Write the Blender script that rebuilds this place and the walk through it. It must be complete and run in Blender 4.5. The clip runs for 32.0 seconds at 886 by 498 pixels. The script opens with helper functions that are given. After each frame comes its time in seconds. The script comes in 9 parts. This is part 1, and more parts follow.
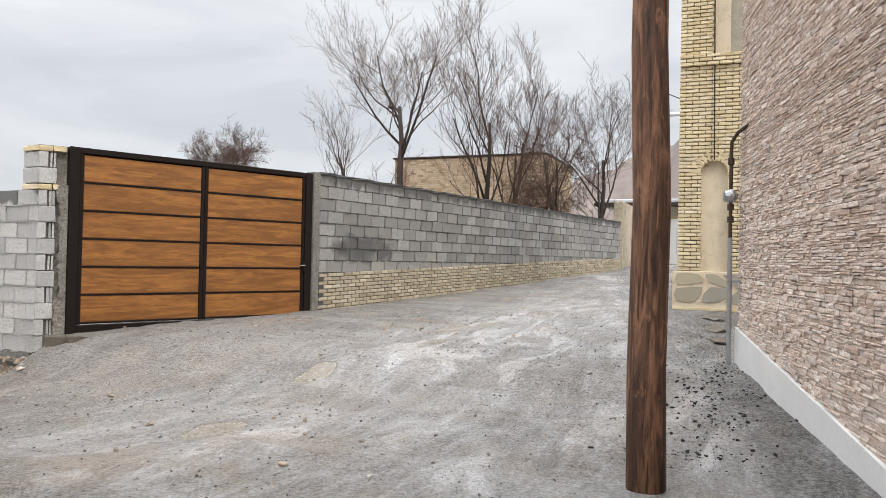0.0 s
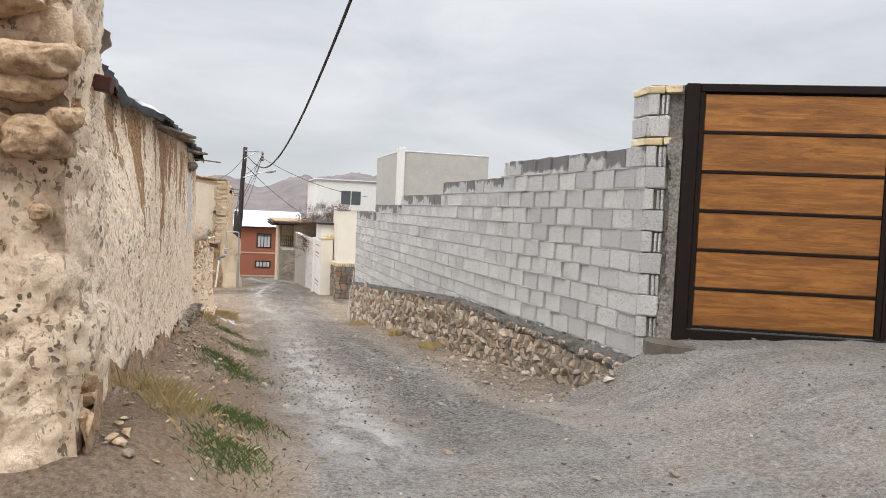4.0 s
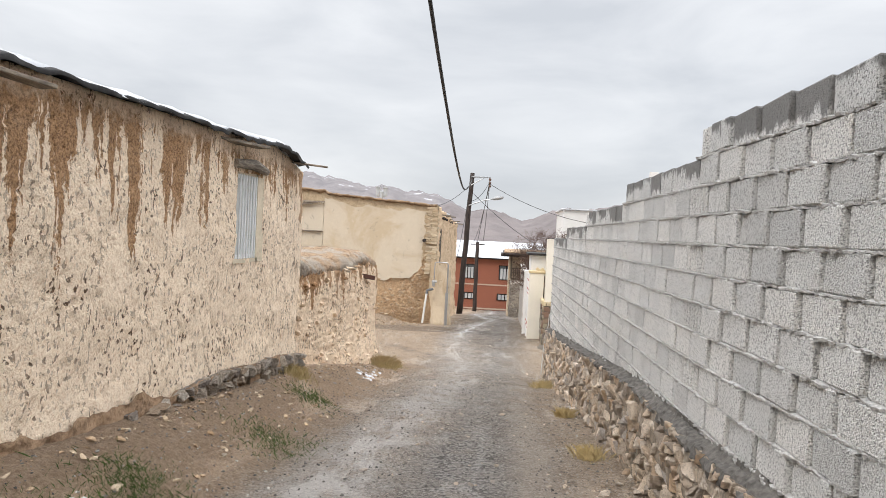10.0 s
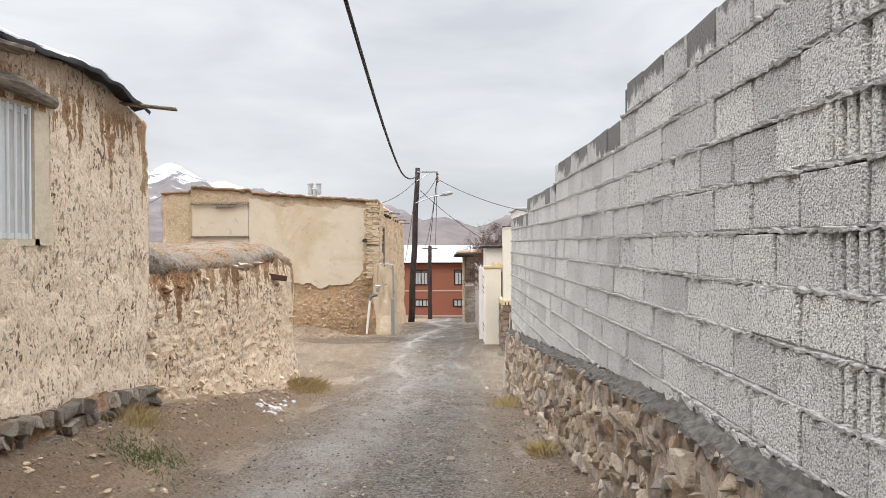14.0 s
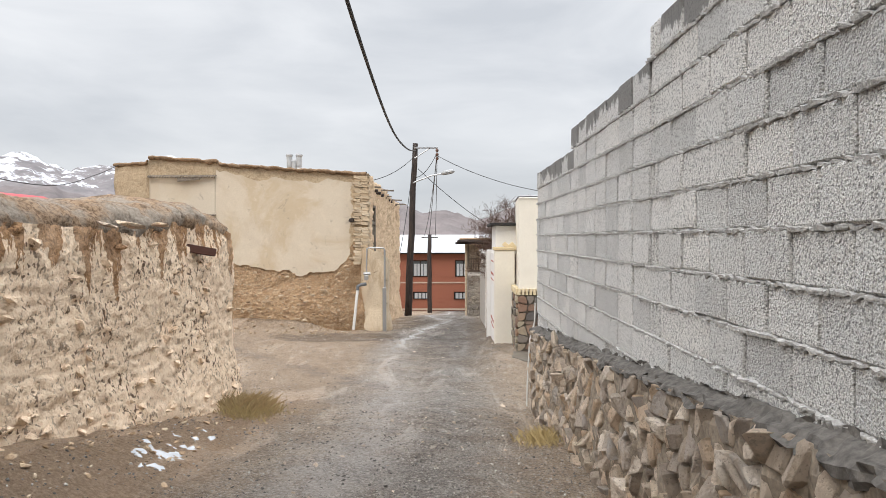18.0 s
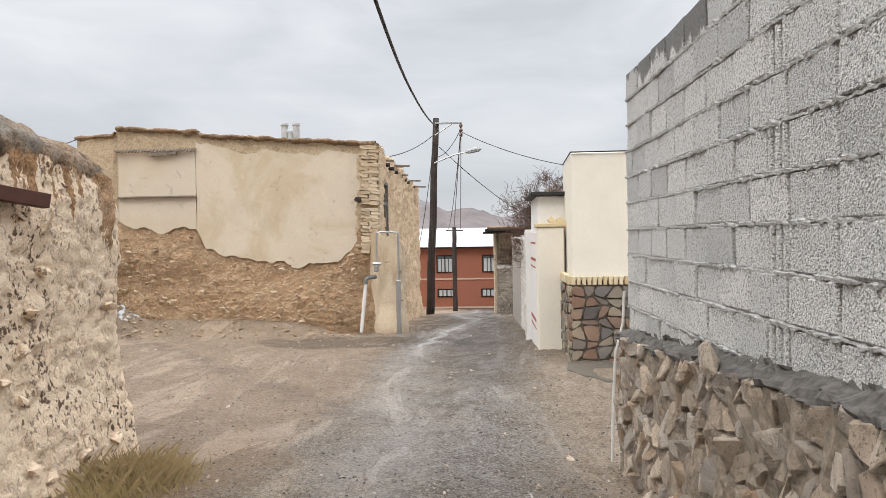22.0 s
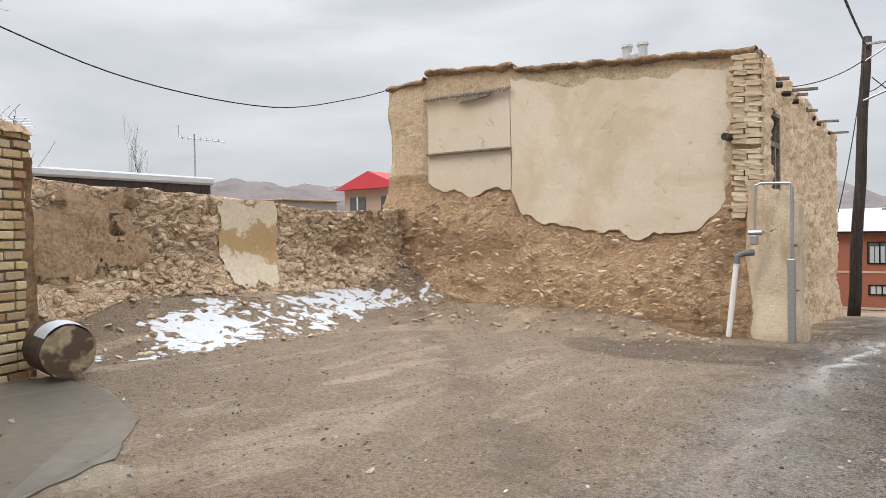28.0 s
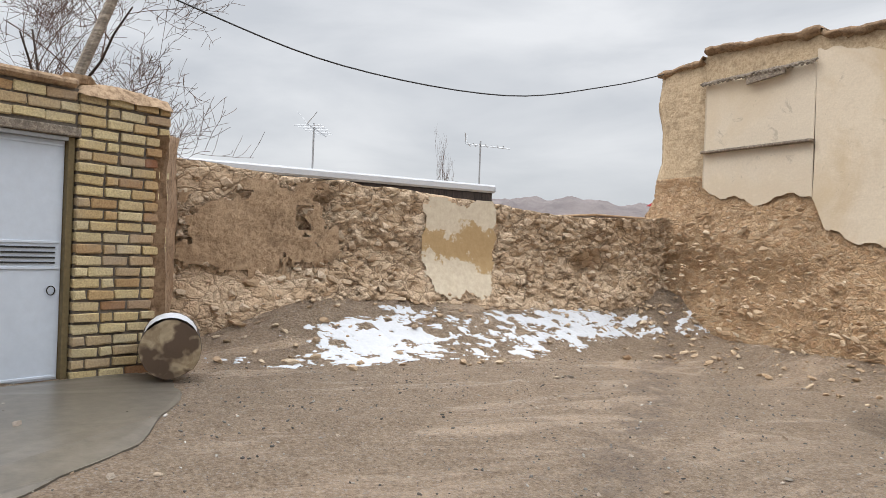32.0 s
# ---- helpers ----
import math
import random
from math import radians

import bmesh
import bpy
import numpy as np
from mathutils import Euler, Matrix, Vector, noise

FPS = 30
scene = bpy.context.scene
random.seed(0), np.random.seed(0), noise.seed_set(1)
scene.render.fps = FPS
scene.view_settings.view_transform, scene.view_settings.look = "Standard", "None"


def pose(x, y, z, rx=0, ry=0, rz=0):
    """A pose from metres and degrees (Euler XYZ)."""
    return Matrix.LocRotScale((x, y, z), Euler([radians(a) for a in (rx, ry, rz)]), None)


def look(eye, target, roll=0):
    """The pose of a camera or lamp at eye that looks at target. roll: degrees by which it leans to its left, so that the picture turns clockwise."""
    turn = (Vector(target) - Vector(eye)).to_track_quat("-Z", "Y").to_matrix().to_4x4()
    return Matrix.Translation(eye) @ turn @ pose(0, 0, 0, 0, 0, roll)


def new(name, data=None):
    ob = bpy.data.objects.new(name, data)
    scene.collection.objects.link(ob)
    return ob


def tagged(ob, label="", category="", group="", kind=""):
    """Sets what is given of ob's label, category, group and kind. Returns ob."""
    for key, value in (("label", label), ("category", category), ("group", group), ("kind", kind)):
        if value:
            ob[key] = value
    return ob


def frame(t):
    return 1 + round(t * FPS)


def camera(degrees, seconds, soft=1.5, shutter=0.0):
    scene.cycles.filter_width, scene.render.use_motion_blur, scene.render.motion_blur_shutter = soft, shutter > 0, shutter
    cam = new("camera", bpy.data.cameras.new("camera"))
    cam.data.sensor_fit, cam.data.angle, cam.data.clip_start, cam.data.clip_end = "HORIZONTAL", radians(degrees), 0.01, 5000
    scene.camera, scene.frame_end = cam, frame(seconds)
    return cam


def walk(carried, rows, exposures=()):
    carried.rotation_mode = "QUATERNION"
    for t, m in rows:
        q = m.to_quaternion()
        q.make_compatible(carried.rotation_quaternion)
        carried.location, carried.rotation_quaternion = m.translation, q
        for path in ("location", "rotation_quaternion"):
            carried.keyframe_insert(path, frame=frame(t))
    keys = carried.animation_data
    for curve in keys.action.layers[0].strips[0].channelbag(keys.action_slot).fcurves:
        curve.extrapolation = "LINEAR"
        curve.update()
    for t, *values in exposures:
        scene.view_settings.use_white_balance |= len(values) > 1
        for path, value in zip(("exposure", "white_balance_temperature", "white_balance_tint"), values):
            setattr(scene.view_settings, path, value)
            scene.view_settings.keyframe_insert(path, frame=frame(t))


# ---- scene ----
cam = camera(62.9, 32.0, soft=0.85)
PATH = [
    (0, (-4.288, -3.512, 1.236), (-2.435, -2.76, 1.265), 1.2),
    (0.5, (-4.004, -3.25, 1.238), (-2.239, -2.31, 1.242), 1.1),
    (1, (-3.683, -2.96, 1.3), (-1.958, -1.948, 1.298), 1.1),
    (1.5, (-3.282, -2.703, 1.297), (-1.578, -1.657, 1.318), 1.1),
    (2, (-2.922, -2.427, 1.269), (-1.242, -1.344, 1.323), 1.3),
    (2.5, (-2.541, -2.168, 1.277), (-0.951, -0.956, 1.346), 1.5),
    (3, (-2.136, -1.962, 1.317), (-0.777, -0.496, 1.352), 2.0),
    (3.5, (-1.718, -1.727, 1.327), (-0.749, 0.022, 1.286), 2.5),
    (4, (-1.387, -1.446, 1.302), (-0.837, 0.475, 1.198), 2.5),
    (4.5, (-1.035, -1.244, 1.296), (-0.808, 0.739, 1.163), 2.3),
    (6.5, (-0.003, -0.289, 1.297), (0.002, 1.706, 1.167), 0.7),
    (7, (0.074, 0.162, 1.283), (0.07, 2.159, 1.176), 0.5),
    (7.5, (0.204, 0.691, 1.294), (0.19, 2.689, 1.21), 0.2),
    (8, (0.321, 1.199, 1.267), (0.329, 3.198, 1.204), 0.3),
    (8.5, (0.479, 1.678, 1.243), (0.486, 3.677, 1.193), 0.6),
    (9, (0.599, 2.086, 1.245), (0.548, 4.085, 1.198), 1.0),
    (9.5, (0.719, 2.523, 1.231), (0.593, 4.518, 1.18), 2.0),
    (10, (0.903, 2.96, 1.187), (0.736, 4.952, 1.142), 2.8),
    (10.5, (1.037, 3.359, 1.115), (0.858, 5.351, 1.087), 2.9),
    (11, (1.166, 3.756, 1.078), (0.992, 5.749, 1.065), 2.2),
    (11.5, (1.225, 4.124, 1.002), (1.065, 6.117, 0.985), 1.2),
    (12, (1.203, 4.502, 0.917), (1.062, 6.497, 0.887), 0.4),
    (12.5, (1.182, 4.891, 0.843), (1.072, 6.887, 0.797), 0.1),
    (13, (1.126, 5.318, 0.778), (1.048, 7.316, 0.724), 0.0),
    (13.5, (1.102, 5.771, 0.752), (1.046, 7.77, 0.712), 0.1),
    (14, (1.086, 6.254, 0.719), (1.04, 8.253, 0.704), -0.2),
    (14.5, (1.068, 6.763, 0.672), (1.02, 8.762, 0.678), -0.3),
    (16.5, (1.068, 8.641, 0.488), (1.015, 10.64, 0.5), -0.3),
    (17, (1.035, 9.114, 0.384), (0.986, 11.113, 0.385), 0.1),
    (17.5, (1.038, 9.604, 0.327), (0.992, 11.604, 0.312), 0.2),
    (18, (1.006, 10.092, 0.303), (0.958, 12.091, 0.271), -0.1),
    (18.5, (0.986, 10.579, 0.289), (0.927, 12.578, 0.25), -0.2),
    (19, (0.997, 11.111, 0.249), (0.93, 13.11, 0.222), -0.2),
    (19.5, (0.978, 11.598, 0.197), (0.899, 13.596, 0.186), -0.2),
    (20, (0.978, 12.117, 0.116), (0.881, 14.115, 0.11), -0.1),
    (20.5, (1.001, 12.572, 0.082), (0.894, 14.569, 0.077), 0.2),
    (21, (0.981, 13.04, 0.047), (0.871, 15.037, 0.039), 0.1),
    (21.5, (0.95, 13.554, -0.069), (0.834, 15.551, -0.088), -0.2),
    (22, (0.892, 14.056, -0.13), (0.773, 16.052, -0.165), -0.9),
    (22.5, (0.894, 14.545, -0.165), (0.782, 16.542, -0.202), -1.4),
    (23, (0.9, 15.026, -0.176), (0.794, 17.023, -0.203), -1.8),
    (23.5, (0.873, 15.518, -0.203), (0.749, 17.514, -0.228), -2.0),
    (24, (0.908, 15.987, -0.275), (0.738, 17.98, -0.299), -2.0),
    (24.5, (0.933, 16.46, -0.34), (0.704, 18.446, -0.366), -2.0),
    (25, (0.938, 16.903, -0.361), (0.627, 18.879, -0.389), -1.8),
    (25.5, (0.926, 17.344, -0.369), (0.479, 19.293, -0.395), -1.3),
    (26, (0.86, 17.777, -0.45), (0.208, 19.668, -0.465), -0.5),
    (26.5, (0.893, 18.147, -0.541), (0.029, 19.951, -0.543), -0.3),
    (28.5, (0.453, 19.848, -0.734), (-0.687, 21.49, -0.782), -1.0),
    (29, (0.34, 20.269, -0.703), (-0.704, 21.974, -0.713), -0.4),
    (29.5, (0.387, 20.708, -0.757), (-0.585, 22.455, -0.708), -0.0),
    (30, (0.383, 21.093, -0.855), (-0.553, 22.857, -0.763), 0.4),
    (30.5, (0.373, 21.48, -0.823), (-0.614, 23.216, -0.729), 0.5),
    (31, (0.459, 21.849, -0.851), (-0.721, 23.461, -0.771), 1.1),
    (31.5, (0.531, 22.078, -0.913), (-0.933, 23.439, -0.867), 1.8),
    (32, (0.218, 22.182, -0.857), (-1.521, 23.169, -0.857), 2.2),
]
walk(cam, [(t, look(eye, target, roll)) for t, eye, target, roll in PATH],
     ((0.0, 0.1), (1.0, 0.0), (2.0, -0.08), (3.0, -0.14), (4.0, 0.02), (7.0, 0.12), (14.0, 0.09), (20.0, 0.03), (32.0, -0.04)))

# ---- sky and sun: an overcast winter noon ----
SUN_ELEV, SUN_ROT = 48.0, 215.0
world = bpy.data.worlds.new("overcast_sky")
scene.world = world
world.use_nodes = True
wn, wl = world.node_tree.nodes, world.node_tree.links
wn.clear()
w_out = wn.new("ShaderNodeOutputWorld")
w_bg = wn.new("ShaderNodeBackground")
w_sky = wn.new("ShaderNodeTexSky")
w_sky.sky_type = "NISHITA"
w_sky.sun_disc = False
w_sky.sun_elevation, w_sky.sun_rotation = radians(SUN_ELEV), radians(SUN_ROT)
w_co = wn.new("ShaderNodeTexCoord")
w_sep = wn.new("ShaderNodeSeparateXYZ")
wl.new(w_co.outputs["Generated"], w_sep.inputs[0])
w_map = wn.new("ShaderNodeMapping")
w_map.inputs["Scale"].default_value = (1.6, 1.6, 5.5)
wl.new(w_co.outputs["Generated"], w_map.inputs[0])
w_noise = wn.new("ShaderNodeTexNoise")
w_noise.inputs["Scale"].default_value = 1.7
w_noise.inputs["Detail"].default_value = 7.0
w_noise.inputs["Roughness"].default_value = 0.52
w_noise.inputs["Distortion"].default_value = 0.35
wl.new(w_map.outputs[0], w_noise.inputs["Vector"])
w_ramp = wn.new("ShaderNodeValToRGB")
w_ramp.color_ramp.elements[0].position, w_ramp.color_ramp.elements[0].color = 0.32, (0.60, 0.625, 0.665, 1)
w_ramp.color_ramp.elements[1].position, w_ramp.color_ramp.elements[1].color = 0.66, (0.83, 0.845, 0.87, 1)
wl.new(w_noise.outputs["Fac"], w_ramp.inputs[0])
w_lift = wn.new("ShaderNodeValToRGB")
for e, (p, v) in zip(w_lift.color_ramp.elements, ((0.0, 0.176), (1.0, 1.0))):
    e.position, e.color = p, (v, v, v, 1)
e = w_lift.color_ramp.elements.new(0.42)
e.color = (0.206, 0.206, 0.206, 1)
wl.new(w_sep.outputs["Z"], w_lift.inputs[0])
w_mul = wn.new("ShaderNodeMix")
w_mul.data_type, w_mul.blend_type = "RGBA", "MULTIPLY"
w_mul.inputs[0].default_value = 1.0
wl.new(w_ramp.outputs[0], w_mul.inputs[6])
wl.new(w_lift.outputs[0], w_mul.inputs[7])
w_scale = wn.new("ShaderNodeVectorMath")
w_scale.operation = "SCALE"
w_scale.inputs["Scale"].default_value = 45.4
wl.new(w_mul.outputs[2], w_scale.inputs[0])
w_mix = wn.new("ShaderNodeMix")
w_mix.data_type = "RGBA"
w_mix.inputs[0].default_value = 0.93
wl.new(w_sky.outputs[0], w_mix.inputs[6])
wl.new(w_scale.outputs[0], w_mix.inputs[7])
wl.new(w_mix.outputs[2], w_bg.inputs[0])
w_bg.inputs[1].default_value = 0.12
wl.new(w_bg.outputs[0], w_out.inputs[0])

sun = new("sun", bpy.data.lights.new("sun", "SUN"))
sun.data.energy, sun.data.angle, sun.data.color = 1.25, radians(22), (1.0, 0.92, 0.82)
sun.rotation_euler = (radians(90 - SUN_ELEV), 0, radians(180 - SUN_ROT))


# ---- small tools ----
def smooth(a, b, v):
    k = np.clip((np.asarray(v, float) - a) / (b - a), 0, 1)
    return k * k * (3 - 2 * k)


def _hash(ix, iy, seed):
    h = (ix.astype(np.int64) * 374761393 + iy.astype(np.int64) * 668265263 + seed * 974711) & 0xFFFFFFFF
    h = ((h ^ (h >> 13)) * 1274126177) & 0xFFFFFFFF
    return ((h ^ (h >> 16)) & 0xFFFF) / 65535.0


def vnoise(x, y, seed=0):
    """Smooth value noise on the plane, 0 to 1."""
    x, y = np.asarray(x, float), np.asarray(y, float)
    ix, iy = np.floor(x), np.floor(y)
    fx, fy = x - ix, y - iy
    fx, fy = fx * fx * (3 - 2 * fx), fy * fy * (3 - 2 * fy)
    a, b = _hash(ix, iy, seed), _hash(ix + 1, iy, seed)
    c, d = _hash(ix, iy + 1, seed), _hash(ix + 1, iy + 1, seed)
    return a * (1 - fx) * (1 - fy) + b * fx * (1 - fy) + c * (1 - fx) * fy + d * fx * fy


def fbm(x, y, seed=0, octaves=4, gain=0.5):
    total, amp, norm = 0.0, 1.0, 0.0
    for k in range(octaves):
        total = total + amp * vnoise(np.asarray(x) * 2**k, np.asarray(y) * 2**k, seed + 17 * k)
        norm += amp
        amp *= gain
    return total / norm


def cells(x, y, seed=0):
    """Distance to the nearest of jittered points, distance to the second, and a random number for each cell."""
    x, y = np.asarray(x, float), np.asarray(y, float)
    ix, iy = np.floor(x), np.floor(y)
    d1, d2, pick = np.full(x.shape, 9.0), np.full(x.shape, 9.0), np.zeros(x.shape)
    for ox in (-1, 0, 1):
        for oy in (-1, 0, 1):
            jx, jy = ix + ox, iy + oy
            px, py = jx + _hash(jx, jy, seed), jy + _hash(jx, jy, seed + 5)
            d = np.hypot(px - x, py - y)
            near = d < d1
            d2 = np.where(near, d1, np.minimum(d2, d))
            pick = np.where(near, _hash(jx, jy, seed + 9), pick)
            d1 = np.where(near, d, d1)
    return d1, d2, pick


def mesh_from(name, verts, faces, material, shade=False):
    me = bpy.data.meshes.new(name)
    me.from_pydata([tuple(map(float, v)) for v in verts], [], [tuple(map(int, f)) for f in faces])
    me.materials.append(material)
    if shade:
        me.polygons.foreach_set("use_smooth", [True] * len(me.polygons))
    me.update()
    return me


def part(name, data, material, parent=None, label="", shade=False):
    """Links a bmesh, or (verts, faces), as one mesh object under a thing or a part."""
    if isinstance(data, bmesh.types.BMesh):
        me = bpy.data.meshes.new(name)
        data.to_mesh(me)
        data.free()
        me.materials.append(material)
        if shade:
            me.polygons.foreach_set("use_smooth", [True] * len(me.polygons))
    elif isinstance(data, tuple):
        me = mesh_from(name, data[0], data[1], material, shade)
    else:
        me = data
    ob = new(name, me)
    if parent is not None:
        ob.parent = parent
    if label:
        ob["label"] = label
    return ob


def thing(name, label, category, group="", kind="", at=None):
    ob = new(name)
    ob.empty_display_size = 0.1
    if at is not None:
        ob.matrix_world = at
    return tagged(ob, label, category, group, kind)


def box(bm, lo, hi, bevel=0.0, m=None):
    """Adds a box between two corners to a bmesh, with bevelled edges."""
    size = [max(b - a, 1e-4) for a, b in zip(lo, hi)]
    mid = [(a + b) / 2 for a, b in zip(lo, hi)]
    made = bmesh.ops.create_cube(bm, size=1.0, matrix=Matrix.Translation(mid) @ Matrix.Diagonal((*size, 1)))
    vs = made["verts"]
    if bevel:
        edges = list({e for v in vs for e in v.link_edges})
        out = bmesh.ops.bevel(bm, geom=edges, offset=min(bevel, min(size) * 0.45), segments=1, affect="EDGES")
        vs = list({v for f in out["faces"] for v in f.verts} | {v for v in vs if v.is_valid})
    if m is not None:
        bmesh.ops.transform(bm, matrix=m, verts=[v for v in vs if v.is_valid])
    return vs


def boxed(lo, hi, bevel=0.0, m=None):
    bm = bmesh.new()
    box(bm, lo, hi, bevel, m)
    return bm


def tube(points, radii, sides=8, caps=True):
    """Verts and faces of a tube through points."""
    pts = [Vector(p) for p in points]
    if not hasattr(radii, "__len__"):
        radii = [radii] * len(pts)
    verts, faces = [], []
    side = None
    for i, p in enumerate(pts):
        d = (pts[min(i + 1, len(pts) - 1)] - pts[max(i - 1, 0)]).normalized()
        if side is None:
            side = d.cross(Vector((0, 0, 1)) if abs(d.z) < 0.9 else Vector((1, 0, 0))).normalized()
        else:
            side = (side - d * side.dot(d)).normalized()
        up = d.cross(side)
        for k in range(sides):
            a = 2 * math.pi * k / sides
            verts.append(p + (side * math.cos(a) + up * math.sin(a)) * radii[i])
    for i in range(len(pts) - 1):
        for k in range(sides):
            a, b = i * sides + k, i * sides + (k + 1) % sides
            faces.append((a, b, b + sides, a + sides))
    if caps:
        faces.append(tuple(range(sides))[::-1])
        faces.append(tuple(range((len(pts) - 1) * sides, len(pts) * sides)))
    return verts, faces


def joined(pieces):
    verts, faces = [], []
    for v, f in pieces:
        n = len(verts)
        verts.extend(v)
        faces.extend([tuple(i + n for i in g) for g in f])
    return verts, faces


# ---- materials ----
class Mat:
    """A small writer of node materials."""

    def __init__(self, name, rough=0.85, metal=0.0):
        self.m = bpy.data.materials.new(name)
        self.m.use_nodes = True
        self.n, self.l = self.m.node_tree.nodes, self.m.node_tree.links
        self.b = self.n["Principled BSDF"]
        self.b.inputs["Roughness"].default_value = rough
        self.b.inputs["Metallic"].default_value = metal
        geo = self.n.new("ShaderNodeNewGeometry")
        self.pos = geo.outputs["Position"]
        self.island = geo.outputs["Random Per Island"]
        self.info = self.n.new("ShaderNodeObjectInfo").outputs["Random"]
        self.obj = self.n.new("ShaderNodeTexCoord").outputs["Object"]

    def noise(self, scale, detail=5, rough=0.55, vec=None, stretch=None, distort=0.0):
        node = self.n.new("ShaderNodeTexNoise")
        node.inputs["Scale"].default_value = scale
        node.inputs["Detail"].default_value = detail
        node.inputs["Roughness"].default_value = rough
        node.inputs["Distortion"].default_value = distort
        vec = self.pos if vec is None else vec
        if stretch:
            mp = self.n.new("ShaderNodeMapping")
            mp.inputs["Scale"].default_value = stretch
            self.l.new(vec, mp.inputs[0])
            vec = mp.outputs[0]
        self.l.new(vec, node.inputs["Vector"])
        return node.outputs["Fac"]

    def voronoi(self, scale, feature="F1", vec=None, rand=1.0, out="Distance"):
        node = self.n.new("ShaderNodeTexVoronoi")
        node.feature = feature
        node.inputs["Scale"].default_value = scale
        node.inputs["Randomness"].default_value = rand
        self.l.new(self.pos if vec is None else vec, node.inputs["Vector"])
        return node.outputs[out]

    def warp(self, scale, amount, stretch=(1, 1, 1)):
        """The position, pushed about by noise."""
        node = self.n.new("ShaderNodeTexNoise")
        node.inputs["Scale"].default_value = scale
        node.inputs["Detail"].default_value = 4.0
        self.l.new(self.pos, node.inputs["Vector"])
        move = self.n.new("ShaderNodeVectorMath")
        move.operation = "MULTIPLY_ADD"
        move.inputs[1].default_value = (amount, amount, amount)
        self.l.new(node.outputs["Color"], move.inputs[0])
        self.l.new(self.pos, move.inputs[2])
        size = self.n.new("ShaderNodeVectorMath")
        size.operation = "MULTIPLY"
        size.inputs[1].default_value = stretch
        self.l.new(move.outputs[0], size.inputs[0])
        return size.outputs[0]

    def ramp(self, fac, *stops):
        node = self.n.new("ShaderNodeValToRGB")
        els = node.color_ramp.elements
        while len(els) < len(stops):
            els.new(0.5)
        for e, (p, c) in zip(els, stops):
            e.position = p
            e.color = (c, c, c, 1) if not hasattr(c, "__len__") else (*c, 1)
        self.l.new(fac, node.inputs[0])
        return node.outputs[0]

    def mix(self, fac, a, b, mode="MIX"):
        node = self.n.new("ShaderNodeMix")
        node.data_type, node.blend_type = "RGBA", mode
        for key, v in ((0, fac), (6, a), (7, b)):
            if hasattr(v, "is_output"):
                self.l.new(v, node.inputs[key])
            elif key == 0:
                node.inputs[0].default_value = v
            else:
                node.inputs[key].default_value = (*v, 1) if hasattr(v, "__len__") else (v, v, v, 1)
        return node.outputs[2]

    def math(self, op, a, b=0.0, clamp=False):
        node = self.n.new("ShaderNodeMath")
        node.operation, node.use_clamp = op, clamp
        for i, v in enumerate((a, b)):
            if hasattr(v, "is_output"):
                self.l.new(v, node.inputs[i])
            else:
                node.inputs[i].default_value = v
        return node.outputs[0]

    def axis(self, which, vec=None):
        node = self.n.new("ShaderNodeSeparateXYZ")
        self.l.new(self.pos if vec is None else vec, node.inputs[0])
        return node.outputs[which]

    def done(self, colour, bump=None, strength=0.4, distance=0.02, rough=None):
        if hasattr(colour, "is_output"):
            self.l.new(colour, self.b.inputs["Base Color"])
        else:
            self.b.inputs["Base Color"].default_value = (*colour, 1)
        if rough is not None:
            self.l.new(rough, self.b.inputs["Roughness"])
        if bump is not None:
            node = self.n.new("ShaderNodeBump")
            node.inputs["Strength"].default_value = strength
            node.inputs["Distance"].default_value = distance
            self.l.new(bump, node.inputs["Height"])
            self.l.new(node.outputs[0], self.b.inputs["Normal"])
        return self.m


def plain(name, colour, rough=0.7, metal=0.0, grain=14.0, depth=0.25, bump=0.15):
    """Paint, metal or cloth with some dirt and grain."""
    m = Mat(name, rough, metal)
    fac = m.noise(grain, 6, 0.6)
    big = m.noise(grain * 0.09, 4, 0.6)
    dark = tuple(c * (1 - depth) for c in colour)
    col = m.mix(m.ramp(fac, (0.3, 0.0), (0.7, 1.0)), dark, colour)
    col = m.mix(m.ramp(big, (0.35, 0.0), (0.7, 0.45)), col, tuple(c * (1 - depth) * 0.9 for c in colour))
    return m.done(col, fac, bump, 0.01)


PUDDLES = [(2.25, 0.55, 0.34, 0.22), (3.95, -0.08, 0.45, 0.16), (5.85, -0.18, 0.6, 0.16), (0.3, 0.2, 0.4, 0.26), (-4.0, 21.8, 0.8, 0.4)]


